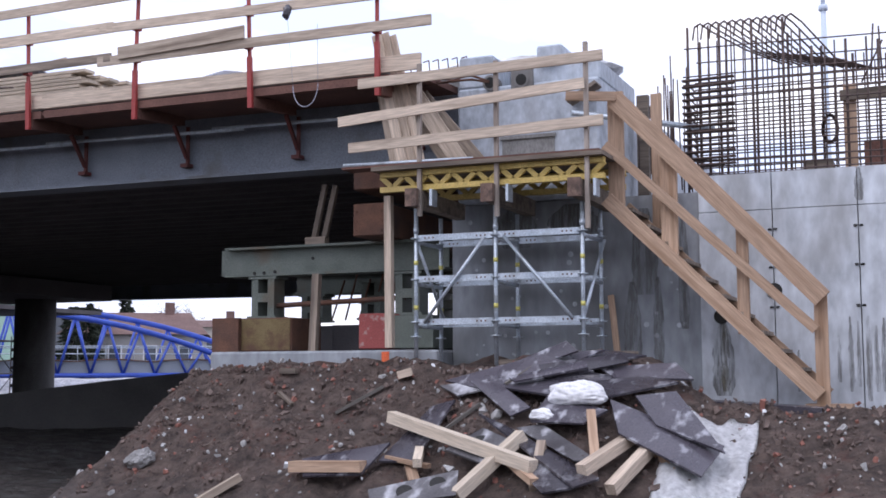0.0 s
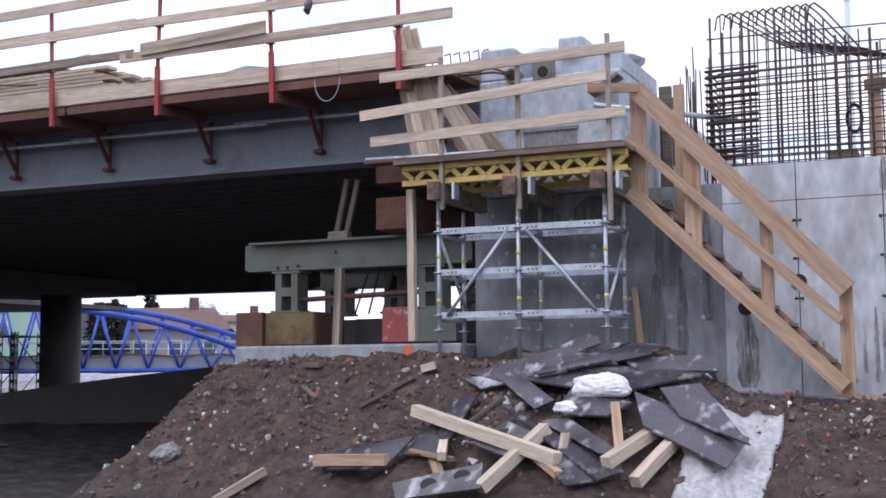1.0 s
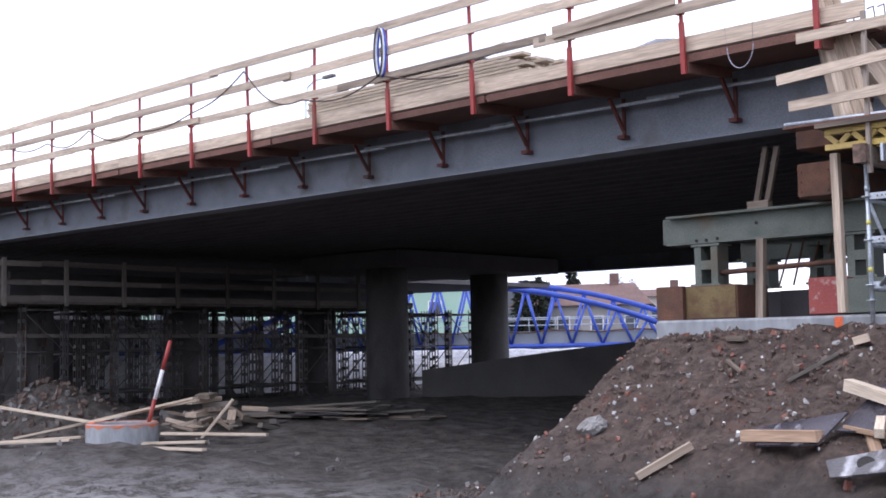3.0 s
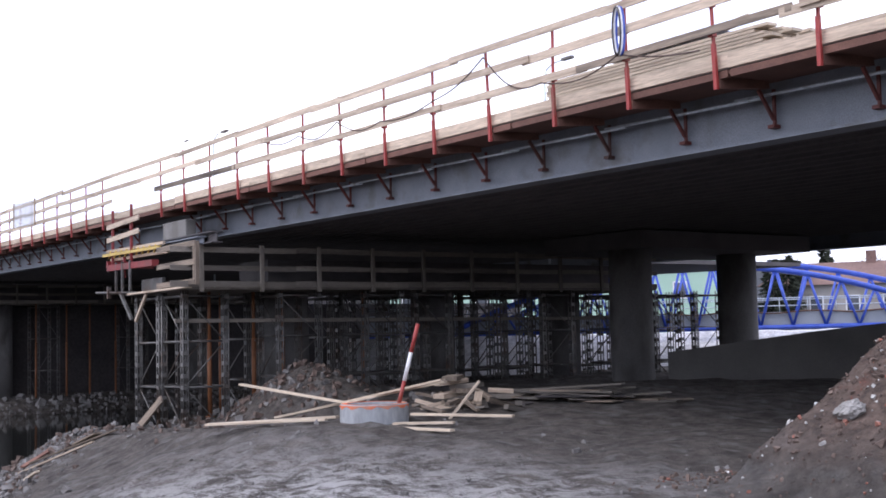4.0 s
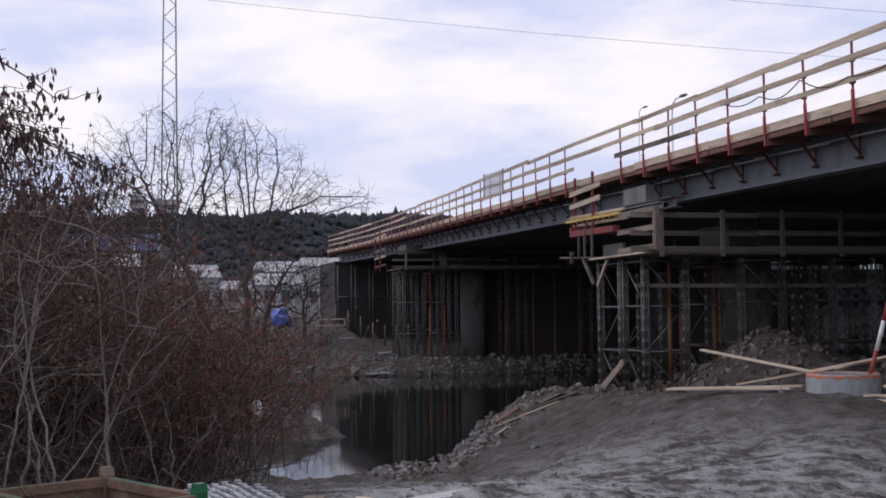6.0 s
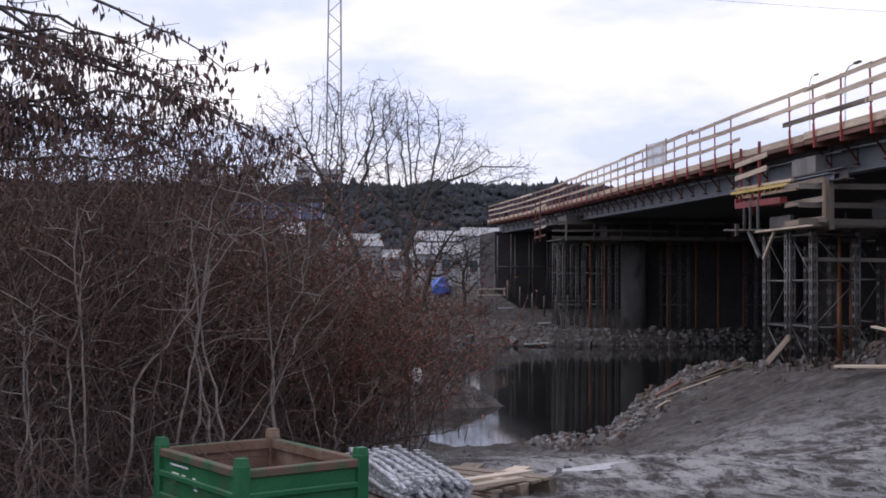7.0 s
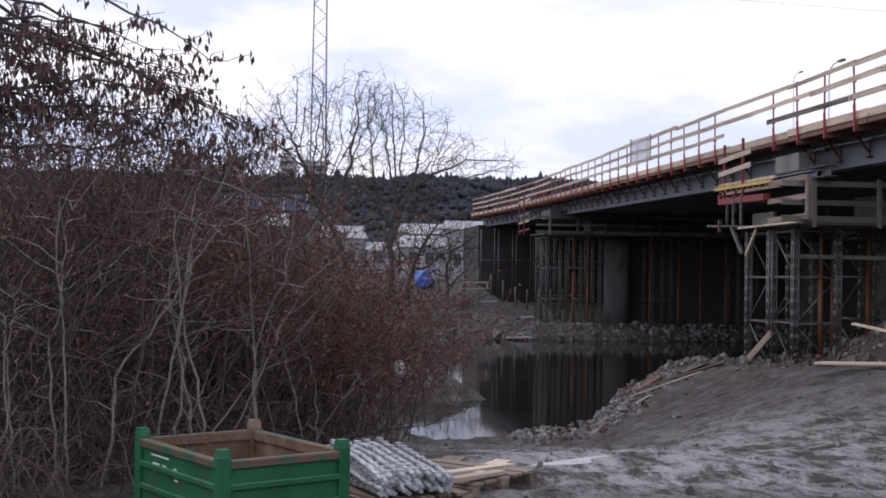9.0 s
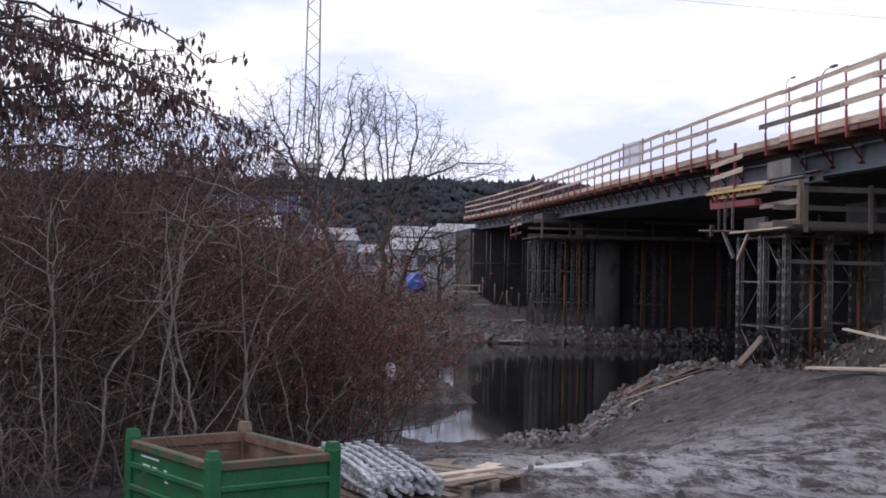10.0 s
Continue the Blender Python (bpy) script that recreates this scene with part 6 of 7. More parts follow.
def wander(p, d, length, r0, r1, n, bend, lift=0.0):
    """A crooked strand from p towards d."""
    out, step = [(p.copy(), r0)], length / n
    d = d.normalized()
    for i in range(n):
        d = (d + Vector((vr.gauss(0, bend), vr.gauss(0, bend), vr.gauss(0, bend) + lift))).normalized()
        p = p + d * step
        out.append((p.copy(), r0 + (r1 - r0) * (i + 1) / n))
    return out


def skyline(r):
    return lerp(r, [-0.280, -0.233, -0.171, -0.121, -0.088, -0.061, -0.024, 0.027, 0.078, 0.100], [0.120, 0.119, 0.120, 0.117, 0.101, 0.068, 0.035, 0.010, -0.028, -0.074])


def shrub(r, far):
    """A leafless thicket with dry leaves left on its twigs. r: bearing, far: metres from the path's end."""
    x, y = -far * math.sqrt(1 - r * r), far * r
    top = 1.7 + far * (skyline(r) * vr.uniform(0.92, 1.05) + (0.045 if r < -0.1 else 0.01))
    z0 = height(x, y) - 0.05
    tall = max(0.7, top - z0)
    s = thing("shrub", "tangled leafless shrub with dry red-brown leaves", "shrub", "riverside shrubs", at=(x, y, z0))
    stems, twigs, leaves = [], [], []
    for _ in range(26):
        foot = Vector((vr.gauss(0, 0.5), vr.gauss(0, 0.6), 0))
        d = Vector((vr.gauss(0, 0.26), vr.gauss(0.06, 0.36), 1))
        l = tall * vr.uniform(0.55, 1.02)
        st = wander(foot, d, l, vr.uniform(0.006, 0.014), 0.003, 8, 0.15)
        stems.append(st)
        for _ in range(13):
            k = vr.randint(1, 7)
            p = st[k][0]
            dd = Vector((vr.gauss(0, 0.7), vr.gauss(0, 0.7), vr.uniform(-0.1, 1.0)))
            tw = wander(p, dd, vr.uniform(0.25, 0.85), 0.0048, 0.002, 4, 0.2, 0.04)
            twigs.append(tw)
            red = k >= 3
            for _ in range((11 if r > -0.11 else 10) if red else 1):
                q = tw[vr.randint(1, 4)][0]
                a = Vector((vr.gauss(0, 1), vr.gauss(0, 1), vr.gauss(-0.4, 0.8))).normalized()
                leaves.append((q, a, a.orthogonal().normalized(), vr.uniform(0.026, 0.052), vr.uniform(0.016, 0.032)))
    tagged(tube_mesh("stem_mass", stems, 4, M_STEM, s), kind="stuff")
    tagged(tube_mesh("twig_mass", twigs, 3, M_TWIG, s), kind="stuff")
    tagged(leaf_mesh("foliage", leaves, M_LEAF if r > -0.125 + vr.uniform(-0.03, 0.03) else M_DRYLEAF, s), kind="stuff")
    return s


for i in range(84):
    r = -0.30 + 0.342 * ((i * 0.618) % 1.0)
    far = vr.uniform(11.6 if r < -0.02 else 14.5, 19) if i % 3 else vr.uniform(18, 27)
    if r > 0.03:
        far = vr.uniform(17.5, 23)
    shrub(r, far)

# low scrub at the foot of the thicket
for i in range(15):
    r = -0.31 + 0.30 * ((i * 0.618) % 1.0)
    far = vr.uniform(9.4, 11.4) if r < -0.13 else vr.uniform(11.2, 13.0)
    x, y = -far * math.sqrt(1 - r * r), far * r
    s = thing("scrub", "low tangle of bare grey-brown scrub stems", "scrub", "low scrub", at=(x, y, height(x, y) - 0.05))
    stems, twigs = [], []
    for _ in range(20):
        st = wander(Vector((vr.gauss(0, 0.35), vr.gauss(0, 0.45), 0)), Vector((vr.gauss(0, 0.4), vr.gauss(0, 0.6), 1)), vr.uniform(0.5, 1.5), vr.uniform(0.004, 0.009), 0.002, 8, 0.2)
        stems.append(st)
        for _ in range(5):
            twigs.append(wander(st[vr.randint(1, 6)][0], Vector((vr.gauss(0, 0.7), vr.gauss(0, 0.8), vr.uniform(-0.4, 0.8))), vr.uniform(0.2, 0.6), 0.0035, 0.0015, 5, 0.22, -0.03))
    tagged(tube_mesh("stem_mass", stems, 4, M_STEM, s), kind="stuff")
    tagged(tube_mesh("twig_mass", twigs, 3, M_TWIG, s), kind="stuff")


def bent_sapling(x, y, pts, r0):
    s = thing("sapling", "pale crooked bare stem standing before the thicket", "sapling", "pale bare stems", at=(x, y, height(x, y) - 0.05))
    main = [(Vector(p), r0 * (1 - 0.75 * i / (len(pts) - 1))) for i, p in enumerate(pts)]
    fine = []
    for a, b in zip(main, main[1:]):
        for k in range(4):
            t = k / 4
            fine.append((a[0].lerp(b[0], t) + Vector((0, vr.gauss(0, 0.012), vr.gauss(0, 0.012))), a[1] + (b[1] - a[1]) * t))
    fine.append(main[-1])
    tube_mesh("stem", [fine], 6, M_PALE, s)
    tw = [wander(fine[vr.randint(4, len(fine) - 2)][0], Vector((vr.gauss(0, 0.5), vr.gauss(0, 0.8), vr.uniform(0, 1))), vr.uniform(0.2, 0.7), 0.006, 0.002, 5, 0.18) for _ in range(9)]
    tagged(tube_mesh("twig_mass", tw, 3, M_PALE, s), kind="stuff")


M_PALE = mat("pale_bark", (0.165, 0.142, 0.128), (0.275, 0.242, 0.22), 5, 0.85, 0, 0.2)
for k in range(26):
    r = -0.29 + 0.35 * k / 26 + vr.uniform(-0.012, 0.012)
    far = vr.uniform(9.9, 11.5) if r < -0.03 else vr.uniform(12.8, 15)
    h = vr.uniform(1.2, 2.7) * (1.0 if r < -0.02 else 0.75)
    lean = vr.uniform(-0.5, 0.9)
    hook = vr.choice((0, 0, 1, -1)) * vr.uniform(0.2, 0.45)
    bent_sapling(-far, far * r, [(0, 0, 0), (0.05, lean * 0.1, h * 0.25), (0, lean * 0.3 + vr.uniform(-0.12, 0.12), h * 0.55), (0.05, lean * 0.65, h * 0.82), (0, lean * 0.95 + hook * 0.3, h), (0.05, lean + hook, h * (0.93 if hook else 1.14))], vr.uniform(0.008, 0.016))

# the near tree with hanging seed pods
pod_tree = thing("pod_tree", "bare tree with dark hanging clusters of seed pods", "tree", at=(-13.2, -4.6, -0.5))
base = Vector((-13.2, -4.6, -0.5))
limbs, twigs, pods = [], [], []
trunk = [(Vector((0, 0, -0.3)), 0.17), (Vector((0.1, 0.1, 1.5)), 0.15), (Vector((0.0, 0.25, 3.2)), 0.13), (Vector((-0.1, 0.2, 5.2)), 0.1), (Vector((0, 0.3, 7.5)), 0.05)]
for y, z, x, r in ((-0.94, 3.85, -12.6, 0.036), (-1.24, 3.58, -13.2, 0.028), (-1.34, 3.69, -12.4, 0.028), (-1.75, 4.09, -13.6, 0.036), (-0.65, 3.22, -12.8, 0.028), (-0.58, 3.13, -13.3, 0.028), (-0.80, 2.82, -13.0, 0.028), (-1.07, 2.82, -12.4, 0.028), (-1.99, 4.15, -13.0, 0.036), (-2.40, 3.44, -13.8, 0.028),
                   (-1.64, 3.38, -13.6, 0.028), (-2.51, 3.66, -12.5, 0.028), (-1.36, 3.27, -13.9, 0.028), (-2.73, 3.07, -12.8, 0.028), (-1.82, 2.93, -12.6, 0.028), (-2.58, 4.29, -14.0, 0.036), (-1.02, 3.45, -13.5, 0.028), (-2.96, 4.20, -13.0, 0.036), (-1.69, 3.48, -12.2, 0.028), (-3.28, 3.45, -13.2, 0.028)):
    end = Vector((x, y, z)) - base
    k = vr.uniform(0.35, 0.6)
    start = Vector((0, 0.25, end.z + vr.uniform(-0.5, 1.7)))
    mid = start.lerp(end, 0.5) + Vector((vr.gauss(0, 0.15), 0, 0.28))
    pts = []
    for i in range(13):
        t = i / 12
        p = start * (1 - t) ** 2 + mid * 2 * t * (1 - t) + end * t * t
        pts.append((p + Vector((vr.gauss(0, 0.02), vr.gauss(0, 0.02), vr.gauss(0, 0.025))), r * (1 - 0.85 * t)))
    limbs.append(pts)
    for _ in range(11 if z > 3.7 else 28):
        p, rr0 = pts[vr.randint(6 if z > 3.7 else 4, 12)]
        d = Vector((vr.gauss(0, 0.6), vr.uniform(-0.1, 1.0), vr.gauss(-0.1, 0.35)))
        tw = wander(p, d, vr.uniform(0.2, 0.62), 0.007, 0.003, 5, 0.16, -0.06)
        twigs.append(tw)
        for q, _r in tw[1:]:
            for _ in range(vr.choice((0, 1, 2, 2, 3))):
                a = Vector((vr.gauss(0, 0.22), vr.gauss(0.05, 0.22), -1)).normalized()
                o = q + Vector((vr.gauss(0, 0.05), vr.gauss(0, 0.05), vr.gauss(0, 0.04)))
                s = Vector((vr.gauss(0, 1), vr.gauss(0, 1), 0))
                s = (s - a * s.dot(a)).normalized()
                pods.append((o, a, s, vr.uniform(0.07, 0.135), vr.uniform(0.028, 0.048)))
tube_mesh("trunk", [trunk], 10, M_BARK, pod_tree)
for limb in limbs:
    tube_mesh("limb", [limb], 6, M_BARK, pod_tree)
tagged(tube_mesh("twig_mass", twigs, 3, M_BARK, pod_tree), kind="stuff")
tagged(leaf_mesh("crown", pods, M_POD, pod_tree, "dark hanging seed pods"), kind="stuff")


# bare trees on the far bank
def bare_tree(x, y, z, lobes, seed, count, step=0.34, trunk=((0, 0, 0),), twig=0.016):
    """Branches grown towards points scattered through the lobes of the crown: (y, z, half width, half height)."""
    r = random.Random(seed)
    aim = []
    for _ in range(count):
        ly, lz, w, h = r.choice(lobes)
        while True:
            u = Vector((r.uniform(-1, 1), r.uniform(-1, 1), r.uniform(-1, 1)))
            if 0.3 < u.length < 1:
                break
        aim.append((u.x * w * 0.8, ly + u.y * w, lz + u.z * h))
    aim = np.array(aim)
    pos, up = [np.array(p, float) for p in trunk], list(range(-1, len(trunk) - 1))
    near = np.full(len(aim), 1e9)
    who = np.zeros(len(aim), int)
    live = np.ones(len(aim), bool)
    done = 0
    for _ in range(150):
        for k in range(done, len(pos)):
            d = np.linalg.norm(aim - pos[k], axis=1)
            m = d < near
            near[m], who[m] = d[m], k
        done = len(pos)
        live &= near > step * 1.25
        if not live.any():
            break
        for k in np.unique(who[live]):
            m = live & (who == k)
            v = aim[m] - pos[k]
            v = (v / np.linalg.norm(v, axis=1)[:, None]).sum(axis=0)
            v = v / (np.linalg.norm(v) + 1e-6) + np.array([r.gauss(0, 0.2), r.gauss(0, 0.2), r.gauss(0.04, 0.18)])
            pos.append(pos[k] + v / np.linalg.norm(v) * step)
            up.append(int(k))
    kids = {i: [] for i in range(len(pos))}
    for i, k in enumerate(up):
        if k >= 0:
            kids[k].append(i)
    rad = [twig] * len(pos)
    for i in range(len(pos) - 1, -1, -1):
        if kids[i]:
            rad[i] = max(twig, sum(rad[k] ** 2.15 for k in kids[i]) ** (1 / 2.15))
    thick, thin = [], []
    heads = [(0, None)]
    while heads:
        i, root = heads.pop()
        pts = [] if root is None else [(Vector(pos[root]), min(rad[root], rad[i] * 1.3))]
        while True:
            pts.append((Vector(pos[i]), rad[i]))
            if not kids[i]:
                break
            best = max(kids[i], key=lambda k: rad[k])
            heads += [(k, i) for k in kids[i] if k != best]
            i = best
        if len(pts) > 1:
            (thick if pts[0][1] > twig * 4 else thin).append(pts)
    for _ in range(count // 2):
        st = vr.choice(thin)
        p, q = st[vr.randint(0, len(st) - 1)][0], st[0][0]
        d = (st[-1][0] - q).normalized() + Vector((vr.gauss(0, 0.6), vr.gauss(0, 0.6), vr.gauss(0.05, 0.5)))
        thin.append(wander(p, d, vr.uniform(0.4, 1.3), twig * 0.95, twig * 0.55, 4, 0.2))
    t = thing("bare_tree", "leafless finely branched tree on the far river bank", "tree", "bare trees", at=(x, y, z))
    tube_mesh("trunk", thick, 7, M_BARK, t)
    tagged(tube_mesh("crown", thin, 3, M_BARK, t), kind="stuff")


bare_tree(-78.5, 2.9, 0.0, ((-5.8, 10.3, 2.5, 3.1), (-2.6, 11.5, 2.7, 3.3), (-3.8, 7.3, 3.1, 2.0), (-0.5, 8.1, 2.2, 3.3), (0.8, 12.4, 2.2, 2.4), (-6.6, 8.0, 1.6, 2.2)), 5, 2300, 0.3, trunk=((0, 0, -0.6), (0, 0.1, 0.6), (0, 0.0, 1.6), (0, -0.25, 2.6)), twig=0.0125)
bare_tree(-79.6, 5.8, 0.0, ((-0.2, 11.9, 2.4, 2.5), (2.2, 10.1, 2.7, 2.7), (4.8, 8.9, 2.2, 1.6), (0.9, 7.5, 2.7, 2.0), (7.2, 8.8, 1.6, 0.8), (-1.3, 8.2, 2.2, 3.3)), 6, 2200, 0.3, trunk=((0, 0, -0.6), (0, 0.05, 0.8), (0, 0.1, 2.0), (0, -0.1, 3.2)), twig=0.0125)
bare_tree(-80.5, 7.0, 0.2, ((0, 4.2, 3.0, 3.0), (2.6, 3.8, 2.6, 2.0)), 9, 800, trunk=((0, 0, -0.5), (0, 0, 0.4)))
bare_tree(-84, -4.5, 0.6, ((0, 6.5, 3.0, 5.0), (1.5, 8.5, 2.0, 3.0)), 14, 800, trunk=((0, 0, -0.5), (0, 0, 1.2)))
bare_tree(-79, 9.5, 0.2, ((0, 2.4, 2.2, 2.0),), 19, 420, 0.28, trunk=((0, 0, -0.4), (0, 0, 0.3)))
bare_tree(-87.0, 122.2, 0, ((0, 7.9, 3.2, 2.4), (-1.5, 8.3, 2.2, 1.6)), 31, 900, 0.32, trunk=((0, 0, -0.5), (0, 0, 1), (0, 0, 2.4)))


def conifer(x, y, tall, wide, seed):
    """A spruce: a straight trunk with whorls of drooping boughs set with needles."""
    r = random.Random(seed)
    t = thing("conifer", "dark green spruce standing behind the houses", "tree", "conifers behind the houses", at=(x, y, -1.0))
    tube_mesh("trunk", [[(Vector((0, 0, 0)), 0.22), (Vector((0, 0, tall)), 0.03)]], 7, M_BARK, t)
    boughs, needles = [], []
    z = tall * 0.2
    while z < tall:
        reach = wide * (1 - z / tall) ** 0.8 * r.uniform(0.75, 1.15) + 0.15
        for _ in range(6):
            a = r.uniform(0, 6.28)
            d = Vector((math.cos(a), math.sin(a), -0.15))
            st = [(Vector((0, 0, z)) + d * (reach * k / 4), 0.03 - 0.006 * k) for k in range(5)]
            boughs.append(st)
            for q, _w in st[1:]:
                for _ in range(5):
                    b = Vector((r.gauss(d.x, 0.5), r.gauss(d.y, 0.5), r.uniform(-0.9, 0.1))).normalized()
                    needles.append((q, b, b.orthogonal().normalized(), r.uniform(0.3, 0.7), r.uniform(0.12, 0.25)))
        z += 0.32
    tagged(tube_mesh("boughs", boughs, 3, M_BARK, t), kind="stuff")
    tagged(leaf_mesh("crown", needles, M_NEEDLE, t), kind="stuff")


M_NEEDLE = island_tint(mat("spruce_needles", (0.025, 0.035, 0.022), (0.05, 0.06, 0.04), 2, 0.8, 0, 0), 0.6, 1.4)
conifer(-75.0, 91.1, 9.3, 2.2, 0)
conifer(-75.4, 93.3, 9.2, 2.0, 1)
conifer(-74.7, 88.8, 8.9, 2.0, 2)
conifer(-76.5, 98.8, 10.3, 1.6, 3)


# brush along the far bank
for i in range(22):
    x, y = -73 - vr.uniform(0, 9), -14 + i * 1.15 + vr.uniform(-0.6, 0.6)
    t = thing("far_brush", "low dark bare brush on the far bank", "brush", "far bank brush", at=(x, y, height(x, y) - 0.1))
    st = [wander(Vector((vr.gauss(0, 0.8), vr.gauss(0, 0.8), 0)), Vector((vr.gauss(0, 0.5), vr.gauss(0, 0.5), 1)), vr.uniform(1.0, 3.0) * (1.3 if y < 2 else 0.6), 0.022, 0.008, 5, 0.2) for _ in range(60)]
    tagged(tube_mesh("stem_mass", st, 3, M_TWIG, t), kind="stuff")

# ---- beyond the river: mast, sheds, forest ridge, flats ----
mast = thing("lattice_mast", "tall pale steel lattice mast beyond the river", "mast", at=(-120, 1.42, 0))
# mast steel with the haze of distance mixed into its grey
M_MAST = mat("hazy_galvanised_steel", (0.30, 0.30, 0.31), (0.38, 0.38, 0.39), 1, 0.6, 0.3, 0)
wid = lambda z: 0.86 - 0.009 * z
for sx, sy in ((-1, -1), (1, -1), (1, 1), (-1, 1)):
    one_rod("leg", (sx * wid(0), sy * wid(0), 0), (sx * wid(46), sy * wid(46), 46), 0.075, M_MAST, mast, seg=6)
z = 0.0
while z < 45:
    a, b = wid(z), wid(z + 1.15)
    bm = bmesh.new()
    rod(bm, (a, -a, z), (b, b, z + 1.15), 0.04, 5)
    rod(bm, (a, a, z + 1.15), (b, -b, z + 2.3), 0.04, 5)
    rod(bm, (-a, -a, z), (a, -a, z + 1.15), 0.04, 5)
    rod(bm, (a, a, z), (-a, a, z + 1.15), 0.04, 5)
    part("bracing", bm, M_MAST, mast)
    z += 2.3
M_SHED = mat("dark_shed", (0.06, 0.055, 0.055), (0.1, 0.09, 0.085), 0.4, 0.8)
M_SKYPANE = mat("blue_glazing", (0.10, 0.13, 0.24), (0.16, 0.20, 0.34), 0.8, 0.25)
shed = thing("glazed_shed", "long dark shed with a band of blue glazing", "shed", at=(-140, -4.6, 0))
part("wall", slab(bmesh.new(), (-6, -6, -2), (0, 6, 8.0)), M_SHED, shed)
part("roof", slab(bmesh.new(), (-7, -7, 10.55), (0.4, 6.2, 10.9)), M_SHED, shed)
part("upper_wall", slab(bmesh.new(), (-6, -6, 8.004), (-0.1, 5.6, 10.546)), M_SHED, shed)
for i in range(8):
    win = part("window", slab(bmesh.new(), (0.02, -5.4 + 1.32 * i, 8.3), (0.08, -4.2 + 1.32 * i, 10.1)), M_SKYPANE, shed)
    part("mullion", slab(bmesh.new(), (0.03, -4.19 + 1.32 * i, 8.2), (0.16, -4.09 + 1.32 * i, 10.2)), M_WHITE, win)
part("sign", slab(bmesh.new(), (0.3, 0.2, 6.5), (0.36, 3.1, 7.9)), M_WHITE, shed, "white sheet on the shed wall")
M_PALEWALL = mat("pale_render", (0.3, 0.3, 0.315), (0.42, 0.42, 0.435), 0.5, 0.9, 0, 0.1, stain=(0.3, 0.3, 0.31), amount=0.25, stain_scale=0.4)
for x, y, w, d, h, roof in ((-150, 5.0, 5, 7, 6.4, 1.6), (-147, 9.4, 3.4, 5, 4.8, 1.2), (-146, 14.2, 5, 6, 5.4, 1.4), (-158, 21.0, 5, 6, 8.0, 1.2), (-165, 16, 6, 9, 7.5, 1.5)):
    hs = thing("pale_building", "pale rendered building on the far side of the river", "building", "pale far buildings", at=(x, y, -1))
    part("wall", slab(bmesh.new(), (-d / 2, -w / 2, -2), (d / 2, w / 2, h)), M_PALEWALL, hs)
    bm = bmesh.new()
    vs = [bm.verts.new(v) for v in ((-d / 2, -w / 2 - 0.3, h), (d / 2 + 0.3, -w / 2 - 0.3, h), (d / 2 + 0.3, w / 2 + 0.3, h), (-d / 2, w / 2 + 0.3, h), (0, -w / 2, h + roof), (0, w / 2, h + roof))]
    for f in ((0, 1, 4), (1, 2, 5, 4), (2, 3, 5), (3, 0, 4, 5), (3, 2, 1, 0)):
        bm.faces.new([vs[i] for i in f])
    part("roof", bm, M_PALEWALL, hs)
    for i in range(int(w // 2)):
        for zz in (3.4,):
            part("window", slab(bmesh.new(), (d / 2 + 0.02, -w / 2 + 0.8 + 2 * i, zz), (d / 2 + 0.06, -w / 2 + 1.8 + 2 * i, zz + 1.4)), M_PANE, hs)


def ridge():
    """A wooded ridge: a rising slope with some thousand rough tree crowns."""
    r = random.Random(4)
    verts, faces = [], []
    top = lambda y: 47 + 6 * noise.noise(Vector((y * 0.006, 3, 0))) + 3.5 * noise.noise(Vector((y * 0.02, 9, 0)))
    ys = list(range(-420, 900, 30))
    for y in ys:
        verts += [Vector((-520, y, -2)), Vector((-640, y, top(y)))]
    for i in range(len(ys) - 1):
        faces.append((2 * i, 2 * i + 2, 2 * i + 3, 2 * i + 1))
    for j in range(7200):
        y = r.uniform(-330, 620)
        k = r.random() ** 0.6 if j % 3 else r.uniform(0.93, 1.0)
        c = Vector((-520 - 120 * k, y, -2 + (top(y) + 2) * k))
        w, h = r.uniform(1.3, 3.0), r.uniform(2.6, 5.2) + (2.6 if r.random() < 0.04 else 0)
        conifer = r.random() < 0.5
        b = len(verts)
        levels = ((0.1, 1.0), (0.45, 0.62), (1.0, 0.05)) if conifer else ((0.1, 0.6), (0.4, 1.05), (0.75, 0.85), (1.0, 0.15))
        for f, q in levels:
            for s in range(6):
                a = 1.047 * s + r.uniform(-0.3, 0.3)
                verts.append(c + Vector((w * q * math.cos(a) * r.uniform(0.7, 1.2), w * q * math.sin(a) * r.uniform(0.7, 1.2), h * f * r.uniform(0.9, 1.1))))
        for i in range(len(levels) - 1):
            for s in range(6):
                faces.append((b + i * 6 + s, b + i * 6 + (s + 1) % 6, b + i * 6 + 6 + (s + 1) % 6, b + i * 6 + 6 + s))
    me = bpy.data.meshes.new("wooded_ridge")
    me.from_pydata(verts, [], faces)
    me.polygons.foreach_set("use_smooth", [True] * len(faces))
    # the bluish cast of the woods is distance haze put into colour
    m = island_tint(mat("hazy_far_woods", (0.029, 0.033, 0.041), (0.036, 0.041, 0.05), 0.02, 0.95, 0, 0), 0.9, 1.12)
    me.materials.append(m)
    return tagged(new("wooded_ridge", me), "dark wooded ridge on the horizon", "wooded hill", kind="stuff")


ridge()
# flats are tinted pale to carry the haze of distance
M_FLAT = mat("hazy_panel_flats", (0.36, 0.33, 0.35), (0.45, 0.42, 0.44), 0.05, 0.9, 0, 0)
